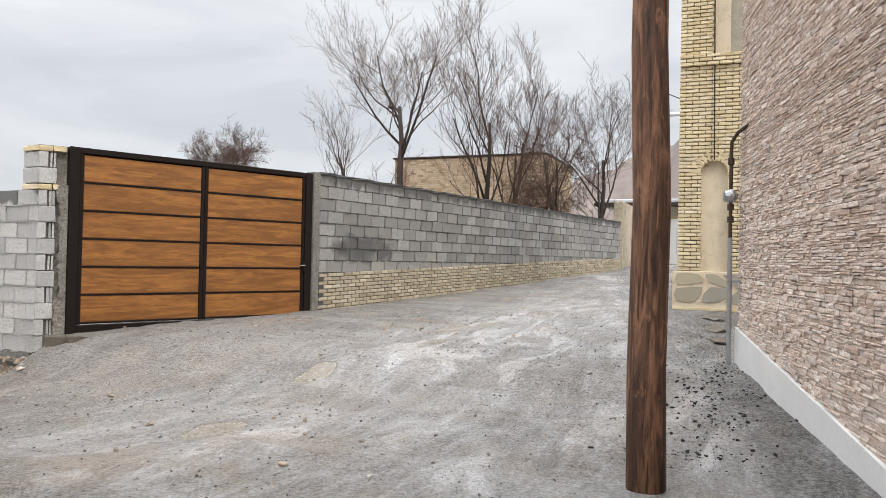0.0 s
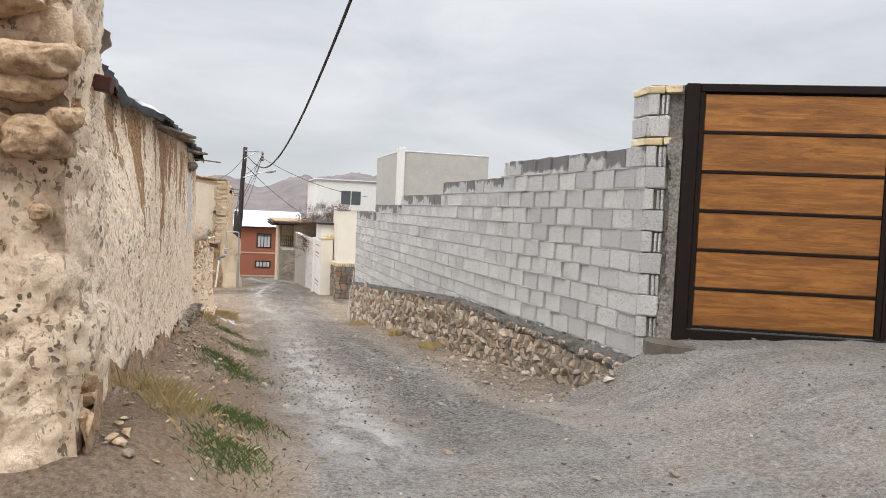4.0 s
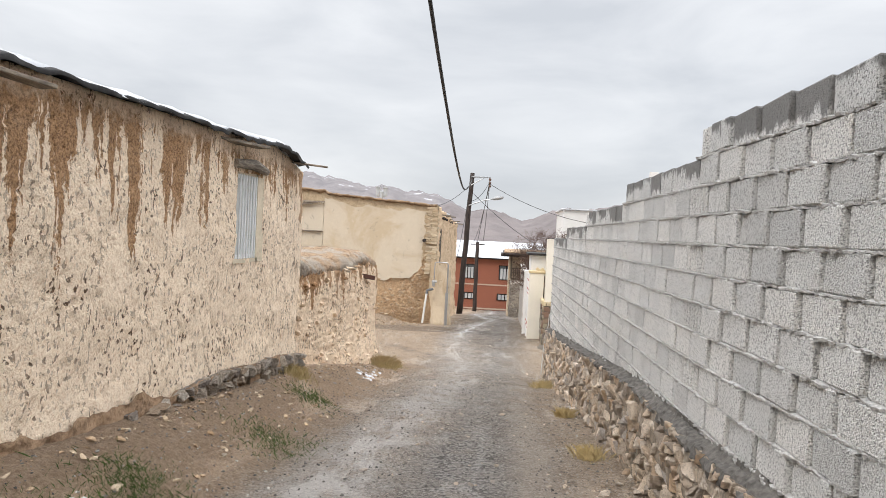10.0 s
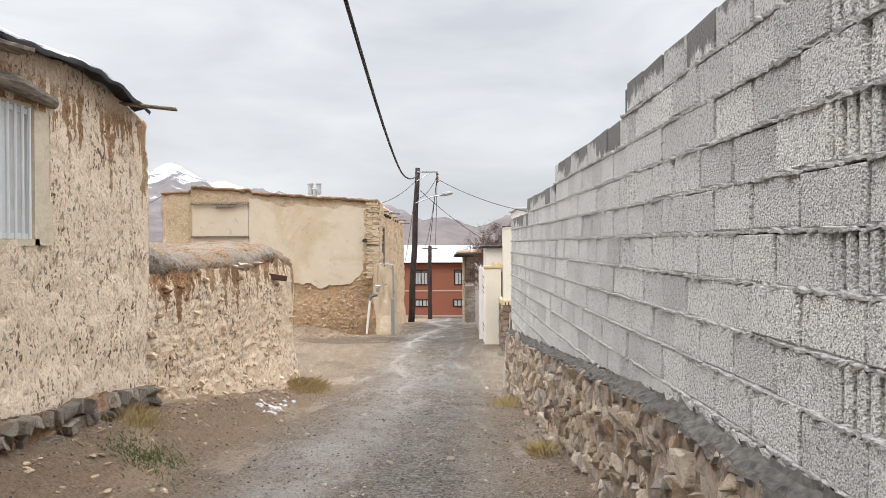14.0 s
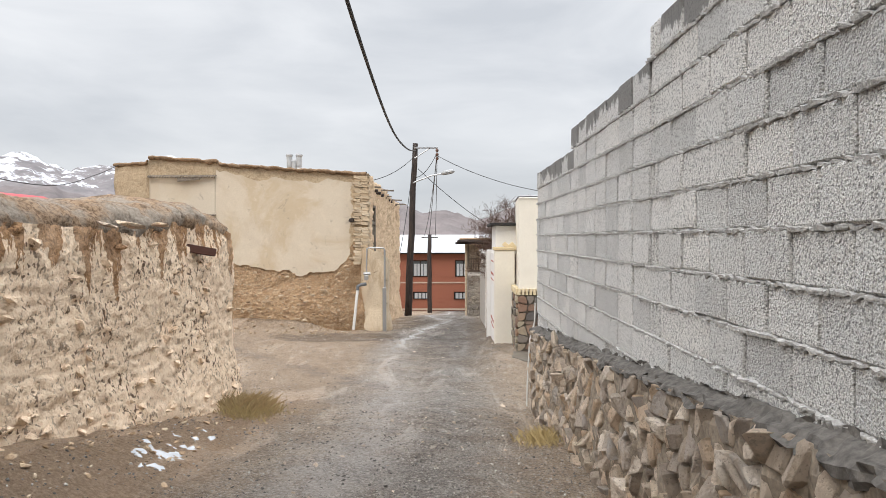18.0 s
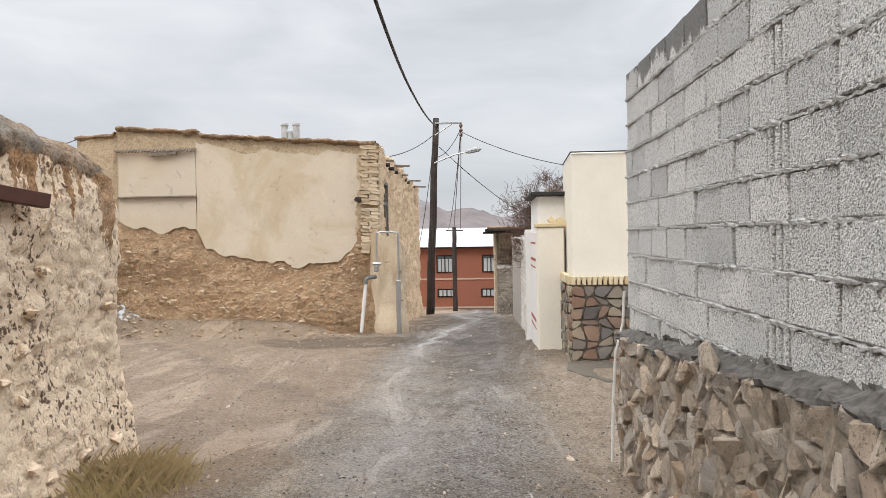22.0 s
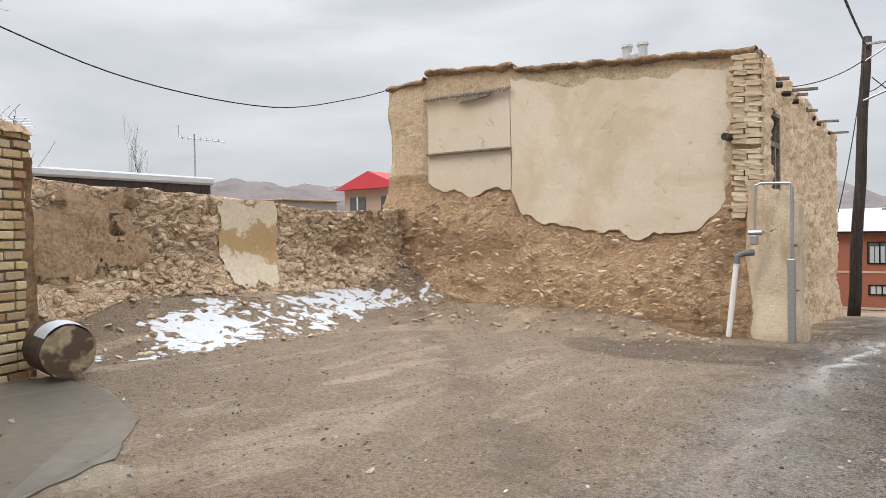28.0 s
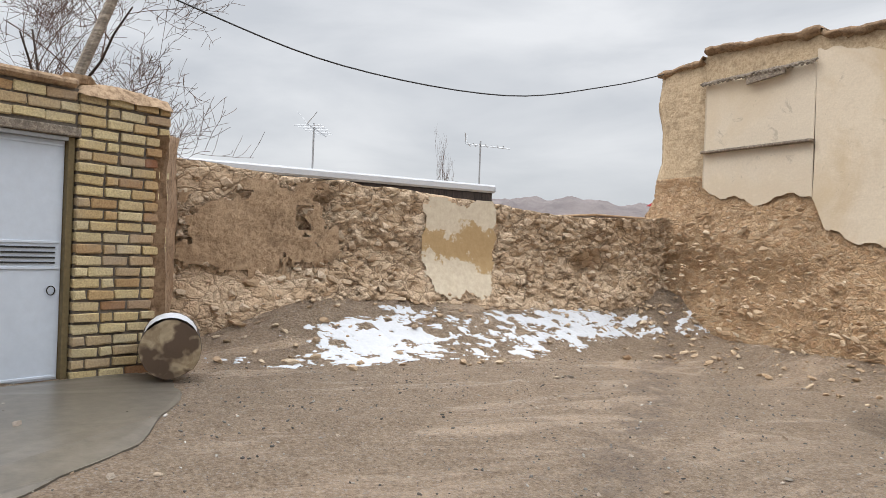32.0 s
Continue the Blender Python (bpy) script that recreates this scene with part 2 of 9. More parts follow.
def mat_ground():
    """Crushed stone and wet tracks in the lane, pale worn tar and cement by the gate, bare clay on the verges and in
    the yard. Sky sheen on the wet ground is painted as paler colour.
    """
    m = Mat("wet_gravel_and_mud", 0.9)
    x, y = m.axis(0), m.axis(1)

    def lin(v, k, c):
        """v * k + c"""
        out = m.math("MULTIPLY_ADD", v, k)
        out.node.inputs[2].default_value = c
        return out

    def shift(scale, amount, detail=5):
        return lin(m.noise(scale, detail, 0.62), amount, -0.5 * amount)

    grit = m.noise(30, 10, 0.84)
    fine = m.noise(150, 4, 0.75)
    lumps = m.noise(7, 8, 0.75)
    big = m.noise(0.55, 7, 0.66, distort=0.8)
    mid = m.noise(2.1, 7, 0.7, distort=0.4)
    chips = m.voronoi(30, "F1")
    chip_tone = m.axis(0, m.voronoi(30, "F1", out="Color"))
    chip = m.math("MULTIPLY", m.ramp(chips, (0.16, 1.0), (0.34, 0.0)), m.ramp(chip_tone, (0.45, 0.0), (0.55, 1.0)))
    grain = m.ramp(grit, (0.37, 0.0), (0.60, 1.0))
    grey = m.mix(grain, (0.095, 0.083, 0.073), (0.52, 0.465, 0.415))
    brown = m.mix(grain, (0.215, 0.148, 0.096), (0.63, 0.495, 0.365))
    # pale ground by the gate, clay to both sides of the lane and over the yard
    start = m.math("ADD", lin(y, -0.30, 1.35), m.math("MULTIPLY", m.math("MAXIMUM", m.math("SUBTRACT", x, 0.8), -0.8), 0.42))
    start = m.math("SUBTRACT", start, m.math("MAXIMUM", lin(x, -1.3, -1.1), 0.0))
    start = m.ramp(m.math("ADD", start, lin(big, 1.8, -0.9)), (0.0, 0.0), (0.8, 1.0))
    clay = m.math("SUBTRACT", m.math("ADD", m.math("MULTIPLY", x, -0.40), m.math("MULTIPLY", big, 1.5)), m.math("MULTIPLY", start, 1.2))
    clay = m.math("MAXIMUM", clay, m.math("ADD", lin(x, 1.0, -0.55), lin(mid, 1.6, -0.8)))
    clay = m.math("MULTIPLY", m.math("SUBTRACT", clay, m.math("MULTIPLY", start, 3.0)), 0.5)
    col = m.mix(m.ramp(clay, (0.18, 0.0), (0.66, 1.0)), grey, brown)
    bare = lin(start, -0.8, 1.0)
    col = m.mix(m.math("MULTIPLY", m.ramp(lumps, (0.36, 0.5), (0.46, 0.0)), bare), col, (0.135, 0.098, 0.068))
    damp = m.math("MULTIPLY", m.ramp(mid, (0.46, 0.0), (0.56, 0.75)), m.ramp(big, (0.36, 0.25), (0.54, 1.0)))
    col = m.mix(m.math("MULTIPLY", m.math("MULTIPLY", damp, bare), m.ramp(clay, (0.3, 1.0), (0.6, 0.4))), col, m.mix(1.0, col, (0.52, 0.485, 0.45), "MULTIPLY"))
    # the pale crust: worn tar and cement, wet sky sheen painted in as streaks, browner by the verge, greyer up the
    # slope
    upper = m.ramp(m.math("MULTIPLY", m.math("ADD", x, m.math("MULTIPLY", big, 3.0)), 0.1), (0.42, 0.0), (0.74, 1.0))
    upper = m.math("MULTIPLY", upper, m.ramp(m.math("ADD", lin(y, 0.4, 0.3), shift(0.7, 0.6)), (0.05, 0.25), (0.55, 1.0)))
    streaks = m.ramp(m.noise(1.0, 8, 0.72, stretch=(0.5, 1.7, 1.0), distort=0.5), (0.40, 0.0), (0.56, 1.0))
    crust = m.mix(streaks, m.mix(grain, (0.19, 0.172, 0.156), (0.54, 0.505, 0.475)), m.mix(grain, (0.38, 0.362, 0.348), (0.84, 0.825, 0.81)))
    apron = m.ramp(m.math("ADD", lin(y, 0.4, 0.0), shift(0.9, 0.8)), (0.1, 0.0), (0.6, 1.0))
    apron = m.math("MULTIPLY", apron, m.ramp(m.math("MULTIPLY", x, 0.5), (0.0, 0.3), (0.8, 1.0)))
    crust = m.mix(apron, crust, m.mix(m.math("MULTIPLY", streaks, 0.6), m.mix(grain, (0.13, 0.117, 0.105), (0.40, 0.365, 0.335)), m.mix(grain, (0.24, 0.218, 0.20), (0.62, 0.585, 0.55))))
    earthy = m.math("MULTIPLY", m.ramp(m.noise(0.9, 7, 0.7, distort=0.6), (0.47, 0.0), (0.57, 0.8)), m.ramp(lin(x, -0.2, 0.7), (0.0, 0.35), (0.9, 1.0)))
    crust = m.mix(earthy, crust, m.mix(grain, (0.22, 0.17, 0.125), (0.55, 0.465, 0.38)))
    crust = m.mix(m.math("MULTIPLY", upper, lin(streaks, -0.35, 1.0)), crust, m.mix(grain, (0.105, 0.096, 0.087), (0.36, 0.335, 0.308)))
    worn = m.ramp(m.noise(1.3, 8, 0.74, distort=0.5), (0.36, 0.35), (0.50, 1.0))
    col = m.mix(m.math("MULTIPLY", start, worn), col, crust)
    # loose grit
    loose = m.math("MULTIPLY", m.ramp(clay, (0.3, 1.0), (0.7, 0.6)), lin(start, -0.62, 1.0))
    col = m.mix(m.math("MULTIPLY", chip, lin(start, -0.35, 0.75)), col, m.mix(m.ramp(chip_tone, (0.55, 0.0), (0.95, 1.0)), (0.08, 0.072, 0.066), (0.50, 0.46, 0.42)))
    clods = m.ramp(m.noise(17, 4, 0.65, distort=0.5), (0.38, 0.7), (0.43, 0.0))
    dark_grit = m.ramp(m.noise(58, 3, 0.65), (0.40, 0.85), (0.44, 0.0))
    pale_grit = m.ramp(m.noise(44, 3, 0.65), (0.575, 0.0), (0.61, 0.9))
    col = m.mix(m.math("MULTIPLY", clods, loose), col, m.mix(1.0, col, (0.46, 0.43, 0.40), "MULTIPLY"))
    col = m.mix(m.math("MULTIPLY", dark_grit, loose), col, m.mix(1.0, col, (0.32, 0.295, 0.27), "MULTIPLY"))
    col = m.mix(m.math("MULTIPLY", pale_grit, loose), col, (0.62, 0.565, 0.505))
    verge = m.math("MULTIPLY", m.ramp(m.math("ADD", lin(x, -1.0, -0.6), shift(1.8, 0.7)), (0.25, 0.0), (0.75, 0.85)), m.ramp(m.math("MULTIPLY", y, 1 / 60.0), (0.02, 0.0), (0.045, 1.0), (0.33, 1.0), (0.36, 0.35)))
    col = m.mix(verge, col, m.mix(grain, (0.27, 0.165, 0.092), (0.58, 0.415, 0.275)))
    # crumbled black tar along the plinth of the stone-clad house
    plinth = m.math("ADD", m.math("SUBTRACT", y, lin(x, 0.21, -4.52)), shift(1.6, 1.3))
    tar = m.math("MULTIPLY", m.ramp(plinth, (0.25, 0.85), (1.0, 0.0)), m.ramp(grit, (0.40, 1.0), (0.56, 0.35)))
    col = m.mix(tar, col, (0.055, 0.053, 0.052))
    run = m.math("MULTIPLY", y, 1 / 60.0)
    # coarse dark gravel right of the middle of the lane, worn earth beside it
    sway = shift(0.45, 0.9)
    along = m.ramp(run, (0.04, 0.0), (0.075, 1.0), (0.17, 1.0), (0.26, 0.3), (0.36, 0.0))
    band = m.ramp(m.math("ABSOLUTE", m.math("ADD", m.math("SUBTRACT", x, 0.55), sway)), (0.18, 1.0), (0.62, 0.0))
    band = m.math("MULTIPLY", m.math("MULTIPLY", band, along), m.ramp(m.noise(2.4, 6, 0.7), (0.36, 0.25), (0.54, 1.0)))
    coarse = m.ramp(m.noise(26, 5, 0.72), (0.44, 0.0), (0.57, 1.0))
    col = m.mix(m.math("MULTIPLY", band, 0.85), col, m.mix(coarse, (0.05, 0.046, 0.045), (0.46, 0.43, 0.40)))
    strip = m.ramp(m.math("ABSOLUTE", m.math("ADD", m.math("SUBTRACT", x, 1.28), m.math("MULTIPLY", sway, 0.6))), (0.08, 1.0), (0.30, 0.0))
    col = m.mix(m.math("MULTIPLY", m.math("MULTIPLY", strip, along), 0.5), col, m.mix(grain, (0.36, 0.30, 0.245), (0.62, 0.54, 0.46)))
    # wetter, darker gravel where the lane runs on past the yard
    past = m.math("MULTIPLY", m.ramp(run, (0.39, 0.0), (0.48, 0.7)), m.ramp(m.math("ADD", m.math("MULTIPLY", x, 0.2), m.math("MULTIPLY", mid, 0.8)), (0.05, 0.0), (0.30, 1.0)))
    col = m.mix(past, col, m.mix(1.0, col, (0.52, 0.52, 0.53), "MULTIPLY"))
    ux, uy = lin(x, 1 / 2.6, 1.8 / 2.6), lin(y, 1 / 1.4, -29.7 / 1.4)
    sodden = m.math("ADD", m.math("ADD", m.math("MULTIPLY", ux, ux), m.math("MULTIPLY", uy, uy)), shift(1.2, 1.6))
    col = m.mix(m.ramp(sodden, (0.5, 0.85), (1.0, 0.0)), col, m.mix(1.0, col, (0.50, 0.49, 0.48), "MULTIPLY"))
    # the washed track that rain runs down: a broad smooth swath, then a thin trickle past the yard
    centre = m.ramp(run, (0.0, 0.30), (0.05, 0.29), (0.12, 0.30), (0.16, 0.31), (0.22, 0.34), (0.30, 0.40), (0.37, 0.36), (0.41, 0.31), (0.45, 0.29), (0.49, 0.33), (0.567, 0.42), (0.617, 0.55), (0.67, 0.33), (0.8, 0.3), (1.0, 0.42))
    off = m.math("ABSOLUTE", m.math("ADD", m.math("SUBTRACT", x, lin(centre, 5.0, -2.0)), shift(0.8, 0.9)))
    ragged = m.math("ADD", off, shift(3.2, 0.35, 7))
    swath = m.math("MULTIPLY", m.ramp(ragged, (0.14, 1.0), (0.60, 0.0)), m.ramp(run, (0.02, 0.0), (0.05, 1.0), (0.15, 0.9), (0.28, 0.45), (0.40, 0.35), (0.6, 0.45)))
    swath = m.math("MULTIPLY", swath, m.ramp(m.noise(2.6, 7, 0.72, stretch=(1.6, 0.6, 1.0)), (0.38, 0.25), (0.52, 1.0)))
    trickle = m.math("MULTIPLY", m.ramp(m.math("ADD", off, shift(4.0, 0.12)), (0.04, 1.0), (0.11, 0.0)), m.math("MULTIPLY", m.ramp(run, (0.43, 0.0), (0.49, 1.0)), m.ramp(mid, (0.34, 0.4), (0.44, 1.0))))
    off2 = m.math("ABSOLUTE", m.math("ADD", m.math("SUBTRACT", x, lin(y, -0.85, 18.4)), shift(0.7, 1.2)))
    yard_track = m.math("MULTIPLY", m.ramp(off2, (0.12, 0.7), (0.42, 0.0)), m.math("MULTIPLY", m.ramp(run, (0.36, 0.0), (0.38, 1.0)), m.ramp(mid, (0.42, 0.1), (0.52, 1.0))))
    col = m.mix(yard_track, col, m.mix(1.0, col, (0.52, 0.50, 0.50), "MULTIPLY"))
    # swath and trickle are coloured paler to carry the sky's reflection in the water
    col = m.mix(m.math("MULTIPLY", swath, 0.88), col, m.mix(grain, (0.30, 0.28, 0.262), (0.66, 0.63, 0.60)))
    col = m.mix(m.math("MULTIPLY", trickle, 0.8), col, (0.44, 0.43, 0.42))
    film = m.ramp(m.math("ADD", m.noise(0.9, 6, 0.65, stretch=(1.7, 0.4, 1.0), distort=0.9), m.math("MULTIPLY", start, 0.035)), (0.51, 0.0), (0.60, 0.7))
    wet = m.math("MAXIMUM", m.math("MAXIMUM", m.math("MULTIPLY", swath, 0.8), trickle), m.math("MAXIMUM", film, m.math("MULTIPLY", yard_track, 0.7)))
    wet = m.math("MAXIMUM", wet, m.math("MULTIPLY", m.math("MULTIPLY", streaks, start), lin(apron, -0.5, 0.85)))
    # hollows holding muddy water
    pool = None
    for px, py, rx, ry in PUDDLES:
        ux = m.math("MULTIPLY", m.math("SUBTRACT", x, px), 1 / rx)
        uy = m.math("MULTIPLY", m.math("SUBTRACT", y, py), 1 / ry)
        d = m.math("ADD", m.math("MULTIPLY", ux, ux), m.math("MULTIPLY", uy, uy))
        pool = d if pool is None else m.math("MINIMUM", pool, d)
    pool = m.ramp(m.math("ADD", pool, shift(3.0, 2.2)), (0.35, 1.0), (0.85, 0.0))
    col = m.mix(m.math("MULTIPLY", pool, 0.75), col, (0.29, 0.25, 0.19))
    wet = m.math("MAXIMUM", wet, m.math("MULTIPLY", pool, 1.3))
    rough = m.ramp(m.math("MULTIPLY", wet, m.ramp(grit, (0.42, 1.0), (0.60, 0.55))), (0.0, 0.95), (1.0, 0.14))
    h = m.math("ADD", m.math("MULTIPLY", grit, 1.2), m.math("ADD", m.math("MULTIPLY", lumps, 1.1), m.math("MULTIPLY", chip, 0.45)))
    h = m.math("ADD", h, m.math("MULTIPLY", fine, 0.3))
    flat = m.math("MAXIMUM", m.math("MULTIPLY", m.math("MINIMUM", wet, 1.0), 0.82), m.math("MULTIPLY", start, 0.45))
    return m.done(col, m.math("MULTIPLY", h, lin(flat, -1.0, 1.0)), 1.0, 0.09, rough)


def mat_block(name="pumice_concrete_block", joined_rest=False):
    m = Mat(name, 0.95)
    pits = m.noise(78, 4, 0.75)
    grains = m.noise(190, 3, 0.7)
    pores = m.voronoi(95)
    tone = m.ramp(m.island if joined_rest else m.info, (0.0, (0.60, 0.60, 0.59)), (0.3, (0.72, 0.715, 0.70)), (0.75, (0.80, 0.79, 0.77)), (1.0, (0.86, 0.84, 0.81)))
    col = m.mix(m.ramp(pits, (0.40, 1.0), (0.50, 0.0)), tone, (0.255, 0.254, 0.25))
    col = m.mix(m.ramp(grains, (0.36, 0.5), (0.44, 0.0)), col, (0.24, 0.24, 0.235))
    col = m.mix(m.ramp(m.noise(2.2, 5, 0.6), (0.45, 0.0), (0.75, 0.3)), col, (0.60, 0.595, 0.58))
    return m.done(col, m.math("ADD", pits, m.math("MULTIPLY", pores, 0.6)), 1.0, 0.02)


def mat_clay(name, light, dark, grain=26, pit=1.0, straw=True):
    """Mud plaster: clay with chopped straw, pits and water stains."""
    m = Mat(name, 0.97)
    fine = m.noise(grain, 8, 0.7)
    mid = m.noise(5.0, 6, 0.65, distort=0.4)
    big = m.noise(0.8, 5, 0.6)
    col = m.mix(m.ramp(fine, (0.36, 0.0), (0.56, 1.0)), dark, light)
    col = m.mix(m.ramp(mid, (0.3, 0.55), (0.5, 0.0)), col, tuple(c * 0.55 for c in dark))
    col = m.mix(m.ramp(big, (0.4, 0.0), (0.75, 0.5)), col, tuple(min(c * 1.12, 0.9) for c in light))
    h = m.math("ADD", m.math("MULTIPLY", fine, 0.7), mid)
    return m.done(col, h, 0.75 * pit, 0.03)


def mat_brick(name, tones, rough=0.9, dirt=0.35):
    m = Mat(name, rough)
    stops = [(i / max(len(tones) - 1, 1), c) for i, c in enumerate(tones)]
    col = m.ramp(m.info, *stops)
    fine = m.noise(60, 7, 0.7)
    col = m.mix(m.ramp(fine, (0.35, dirt), (0.6, 0.0)), col, tuple(c * 0.4 for c in tones[0]))
    col = m.mix(m.ramp(m.noise(3.0, 5, 0.6), (0.45, 0.0), (0.8, dirt)), col, (0.30, 0.28, 0.25))
    return m.done(col, fine, 0.5, 0.008)


def mat_island_brick(name, tones, dirt=0.35, bump=0.5):
    m = Mat(name, 0.92)
    stops = [(i / max(len(tones) - 1, 1), c) for i, c in enumerate(tones)]
    col = m.ramp(m.island, *stops)
    fine = m.noise(48, 7, 0.7)
    col = m.mix(m.ramp(fine, (0.35, dirt), (0.6, 0.0)), col, tuple(c * 0.35 for c in tones[0]))
    return m.done(col, fine, bump, 0.01)


def mat_wood(name, light, dark, along="Z", rough=0.7, scale=7.0):
    m = Mat(name, rough)
    stretch = {"X": (0.12, 1, 1), "Y": (1, 0.12, 1), "Z": (1, 1, 0.1)}[along]
    vec = m.obj
    grain = m.noise(scale * 4, 8, 0.65, vec=vec, stretch=stretch, distort=1.2)
    bands = m.noise(scale, 5, 0.6, vec=vec, stretch=stretch, distort=2.0)
    col = m.mix(m.ramp(grain, (0.36, 0.0), (0.62, 1.0)), dark, light)
    col = m.mix(m.ramp(bands, (0.42, 0.6), (0.56, 0.0)), col, tuple(c * 0.6 for c in dark))
    if along != "Z":
        return m.done(col, grain, 0.45, 0.008)
    flakes = m.noise(scale * 1.7, 6, 0.7, vec=vec, stretch=(1, 1, 0.28), distort=1.0)
    col = m.mix(m.ramp(flakes, (0.55, 0.0), (0.64, 0.55)), col, tuple(min(c * 1.35, 0.8) for c in light))
    cracks = m.ramp(m.noise(scale * 2.2, 4, 0.6, vec=vec, stretch=(1, 1, 0.05), distort=0.6), (0.36, 1.0), (0.40, 0.0))
    col = m.mix(m.math("MULTIPLY", cracks, 0.8), col, tuple(c * 0.4 for c in dark))
    return m.done(col, m.math("SUBTRACT", grain, cracks), 0.6, 0.010)


def mat_mountain(name, low, high, snow):
    m = Mat(name, 1.0)
    n1 = m.noise(0.012, 8, 0.62)
    n2 = m.noise(0.05, 8, 0.7)
    col = m.mix(m.ramp(n2, (0.35, 0.0), (0.65, 1.0)), low, high)
    if snow > 0:
        z = m.math("MULTIPLY", m.axis(2), 1.0 / snow)
        patchy = m.math("ADD", m.math("MULTIPLY", m.math("SUBTRACT", n1, 0.5), 1.5), m.math("MULTIPLY", m.math("SUBTRACT", n2, 0.5), 2.2))
        white = m.ramp(m.math("ADD", z, patchy), (0.82, 0.0), (0.98, 1.0))
        col = m.mix(white, col, (0.66, 0.69, 0.74))
    return m.done(col, n2, 0.4, 4.0)


GROUND = mat_ground()
BLOCK = mat_block()
BLOCK_REST = mat_block("pumice_concrete_blocks", True)
# cement mortar kept near-black: the shade inside open joints is in its colour
MORTAR = plain("shaded_joint_mortar", (0.12, 0.118, 0.115), 0.95, 0, 45, 0.4, 0.6)
BEAD = plain("squeezed_pale_mortar", (0.66, 0.655, 0.64), 0.97, 0, 70, 0.6, 1.0)
WET_CEMENT = plain("dark_rough_cement", (0.165, 0.152, 0.138), 0.95, 0, 22, 0.75, 1.0)
MUD_LIGHT = mat_clay("straw_mud_plaster", (0.62, 0.52, 0.385), (0.42, 0.31, 0.195))
CREAM = mat_clay("smooth_cream_clay_plaster", (0.66, 0.57, 0.43), (0.58, 0.48, 0.345), 34, 0.35)
CREAM_PAINT = plain("cream_render", (0.79, 0.745, 0.645), 0.85, 0, 30, 0.06, 0.15)
WHITE_PAINT = plain("white_render", (0.76, 0.75, 0.73), 0.85, 0, 30, 0.10, 0.2)


def mat_bedded(name, source, k=1.0):
    """Rough stones with earth clinging to them."""
    m = Mat(name, 0.95)
    pick = m.info if source == "info" else m.island
    col = m.ramp(pick, (0.0, (0.22, 0.19, 0.165)), (0.2, (0.50, 0.43, 0.345)), (0.4, (0.36, 0.33, 0.30)), (0.6, (0.65, 0.575, 0.47)), (0.75, (0.45, 0.335, 0.225)), (0.9, (0.70, 0.645, 0.56)), (1.0, (0.30, 0.285, 0.27)))
    col = m.mix(1.0, col, (k, k * 0.95, k * 0.92), "MULTIPLY")
    fine = m.noise(55, 8, 0.75)
    mid = m.noise(11, 7, 0.7)
    col = m.mix(m.ramp(fine, (0.38, 0.55), (0.45, 0.0)), col, (0.13, 0.10, 0.08))
    col = m.mix(m.ramp(mid, (0.50, 0.0), (0.58, 0.6)), col, m.mix(fine, (0.26 * k, 0.205 * k, 0.155 * k), (0.46 * k, 0.375 * k, 0.29 * k)))
    return m.done(col, m.math("ADD", m.math("MULTIPLY", fine, 1.3), m.math("MULTIPLY", mid, 1.4)), 1.0, 0.035)


STONE = mat_bedded("rubble_stone", "info", 1.22)
STONE_FAR = mat_bedded("rubble_stones", "island", 1.22)
FOOT_STONE = mat_bedded("damp_footing_stone", "info", 1.75)
FOOT_REST = mat_bedded("damp_footing_stones", "island", 1.5)
MUD_FOOT = mat_bedded("dark_brown_footing_stone", "info", 0.8)
MUD_FOOT_REST = mat_bedded("dark_brown_footing_stones", "island", 0.8)
PEBBLE = mat_island_brick("loose_pebbles", [(0.07, 0.064, 0.058), (0.20, 0.18, 0.16), (0.12, 0.11, 0.10), (0.40, 0.365, 0.32), (0.60, 0.56, 0.50)], 0.3, 0.5)
DARK_STEEL = plain("dark_brown_painted_steel", (0.017, 0.011, 0.009), 0.55, 0.0, 40, 0.3, 0.1)
DARK_STEEL.node_tree.nodes["Principled BSDF"].inputs["Specular IOR Level"].default_value = 0.15
GATE_WOOD = mat_wood("golden_wood_grain_panel", (0.37, 0.155, 0.034), (0.22, 0.083, 0.017), "X", 0.5, 5.0)
POLE_WOOD = mat_wood("old_brown_pole_wood", (0.27, 0.135, 0.075), (0.05, 0.024, 0.015), "Z", 0.8, 6.0)
DARK_POLE = mat_wood("tarred_pole_wood", (0.06, 0.042, 0.034), (0.018, 0.012, 0.01), "Z", 0.75, 6.0)
GREY_WOOD = mat_wood("weathered_grey_wood", (0.34, 0.29, 0.23), (0.14, 0.11, 0.085), "Y", 0.9, 9.0)
BARK = plain("dark_bare_bark", (0.055, 0.040, 0.034), 0.95, 0, 30, 0.4, 0.6)
TWIG = plain("reddish_bare_twigs", (0.125, 0.075, 0.055), 0.95, 0, 30, 0.3, 0.2)
SNOW = plain("old_snow", (0.56, 0.575, 0.60), 0.6, 0, 25, 0.10, 0.5)
BLACK = plain("black_rubber_cable", (0.012, 0.012, 0.013), 0.6, 0, 30, 0.2, 0.0)
GALV = plain("galvanised_steel", (0.48, 0.49, 0.50), 0.42, 0.8, 30, 0.25, 0.05)
WHITE_METAL = plain("white_enamel_paint", (0.78, 0.79, 0.80), 0.4, 0.0, 18, 0.08, 0.05)
DRY_GRASS = plain("dry_straw_grass", (0.58, 0.45, 0.22), 0.95, 0, 30, 0.35, 0.0)
GREEN_GRASS = plain("low_winter_grass", (0.13, 0.185, 0.05), 0.9, 0, 30, 0.4, 0.0)


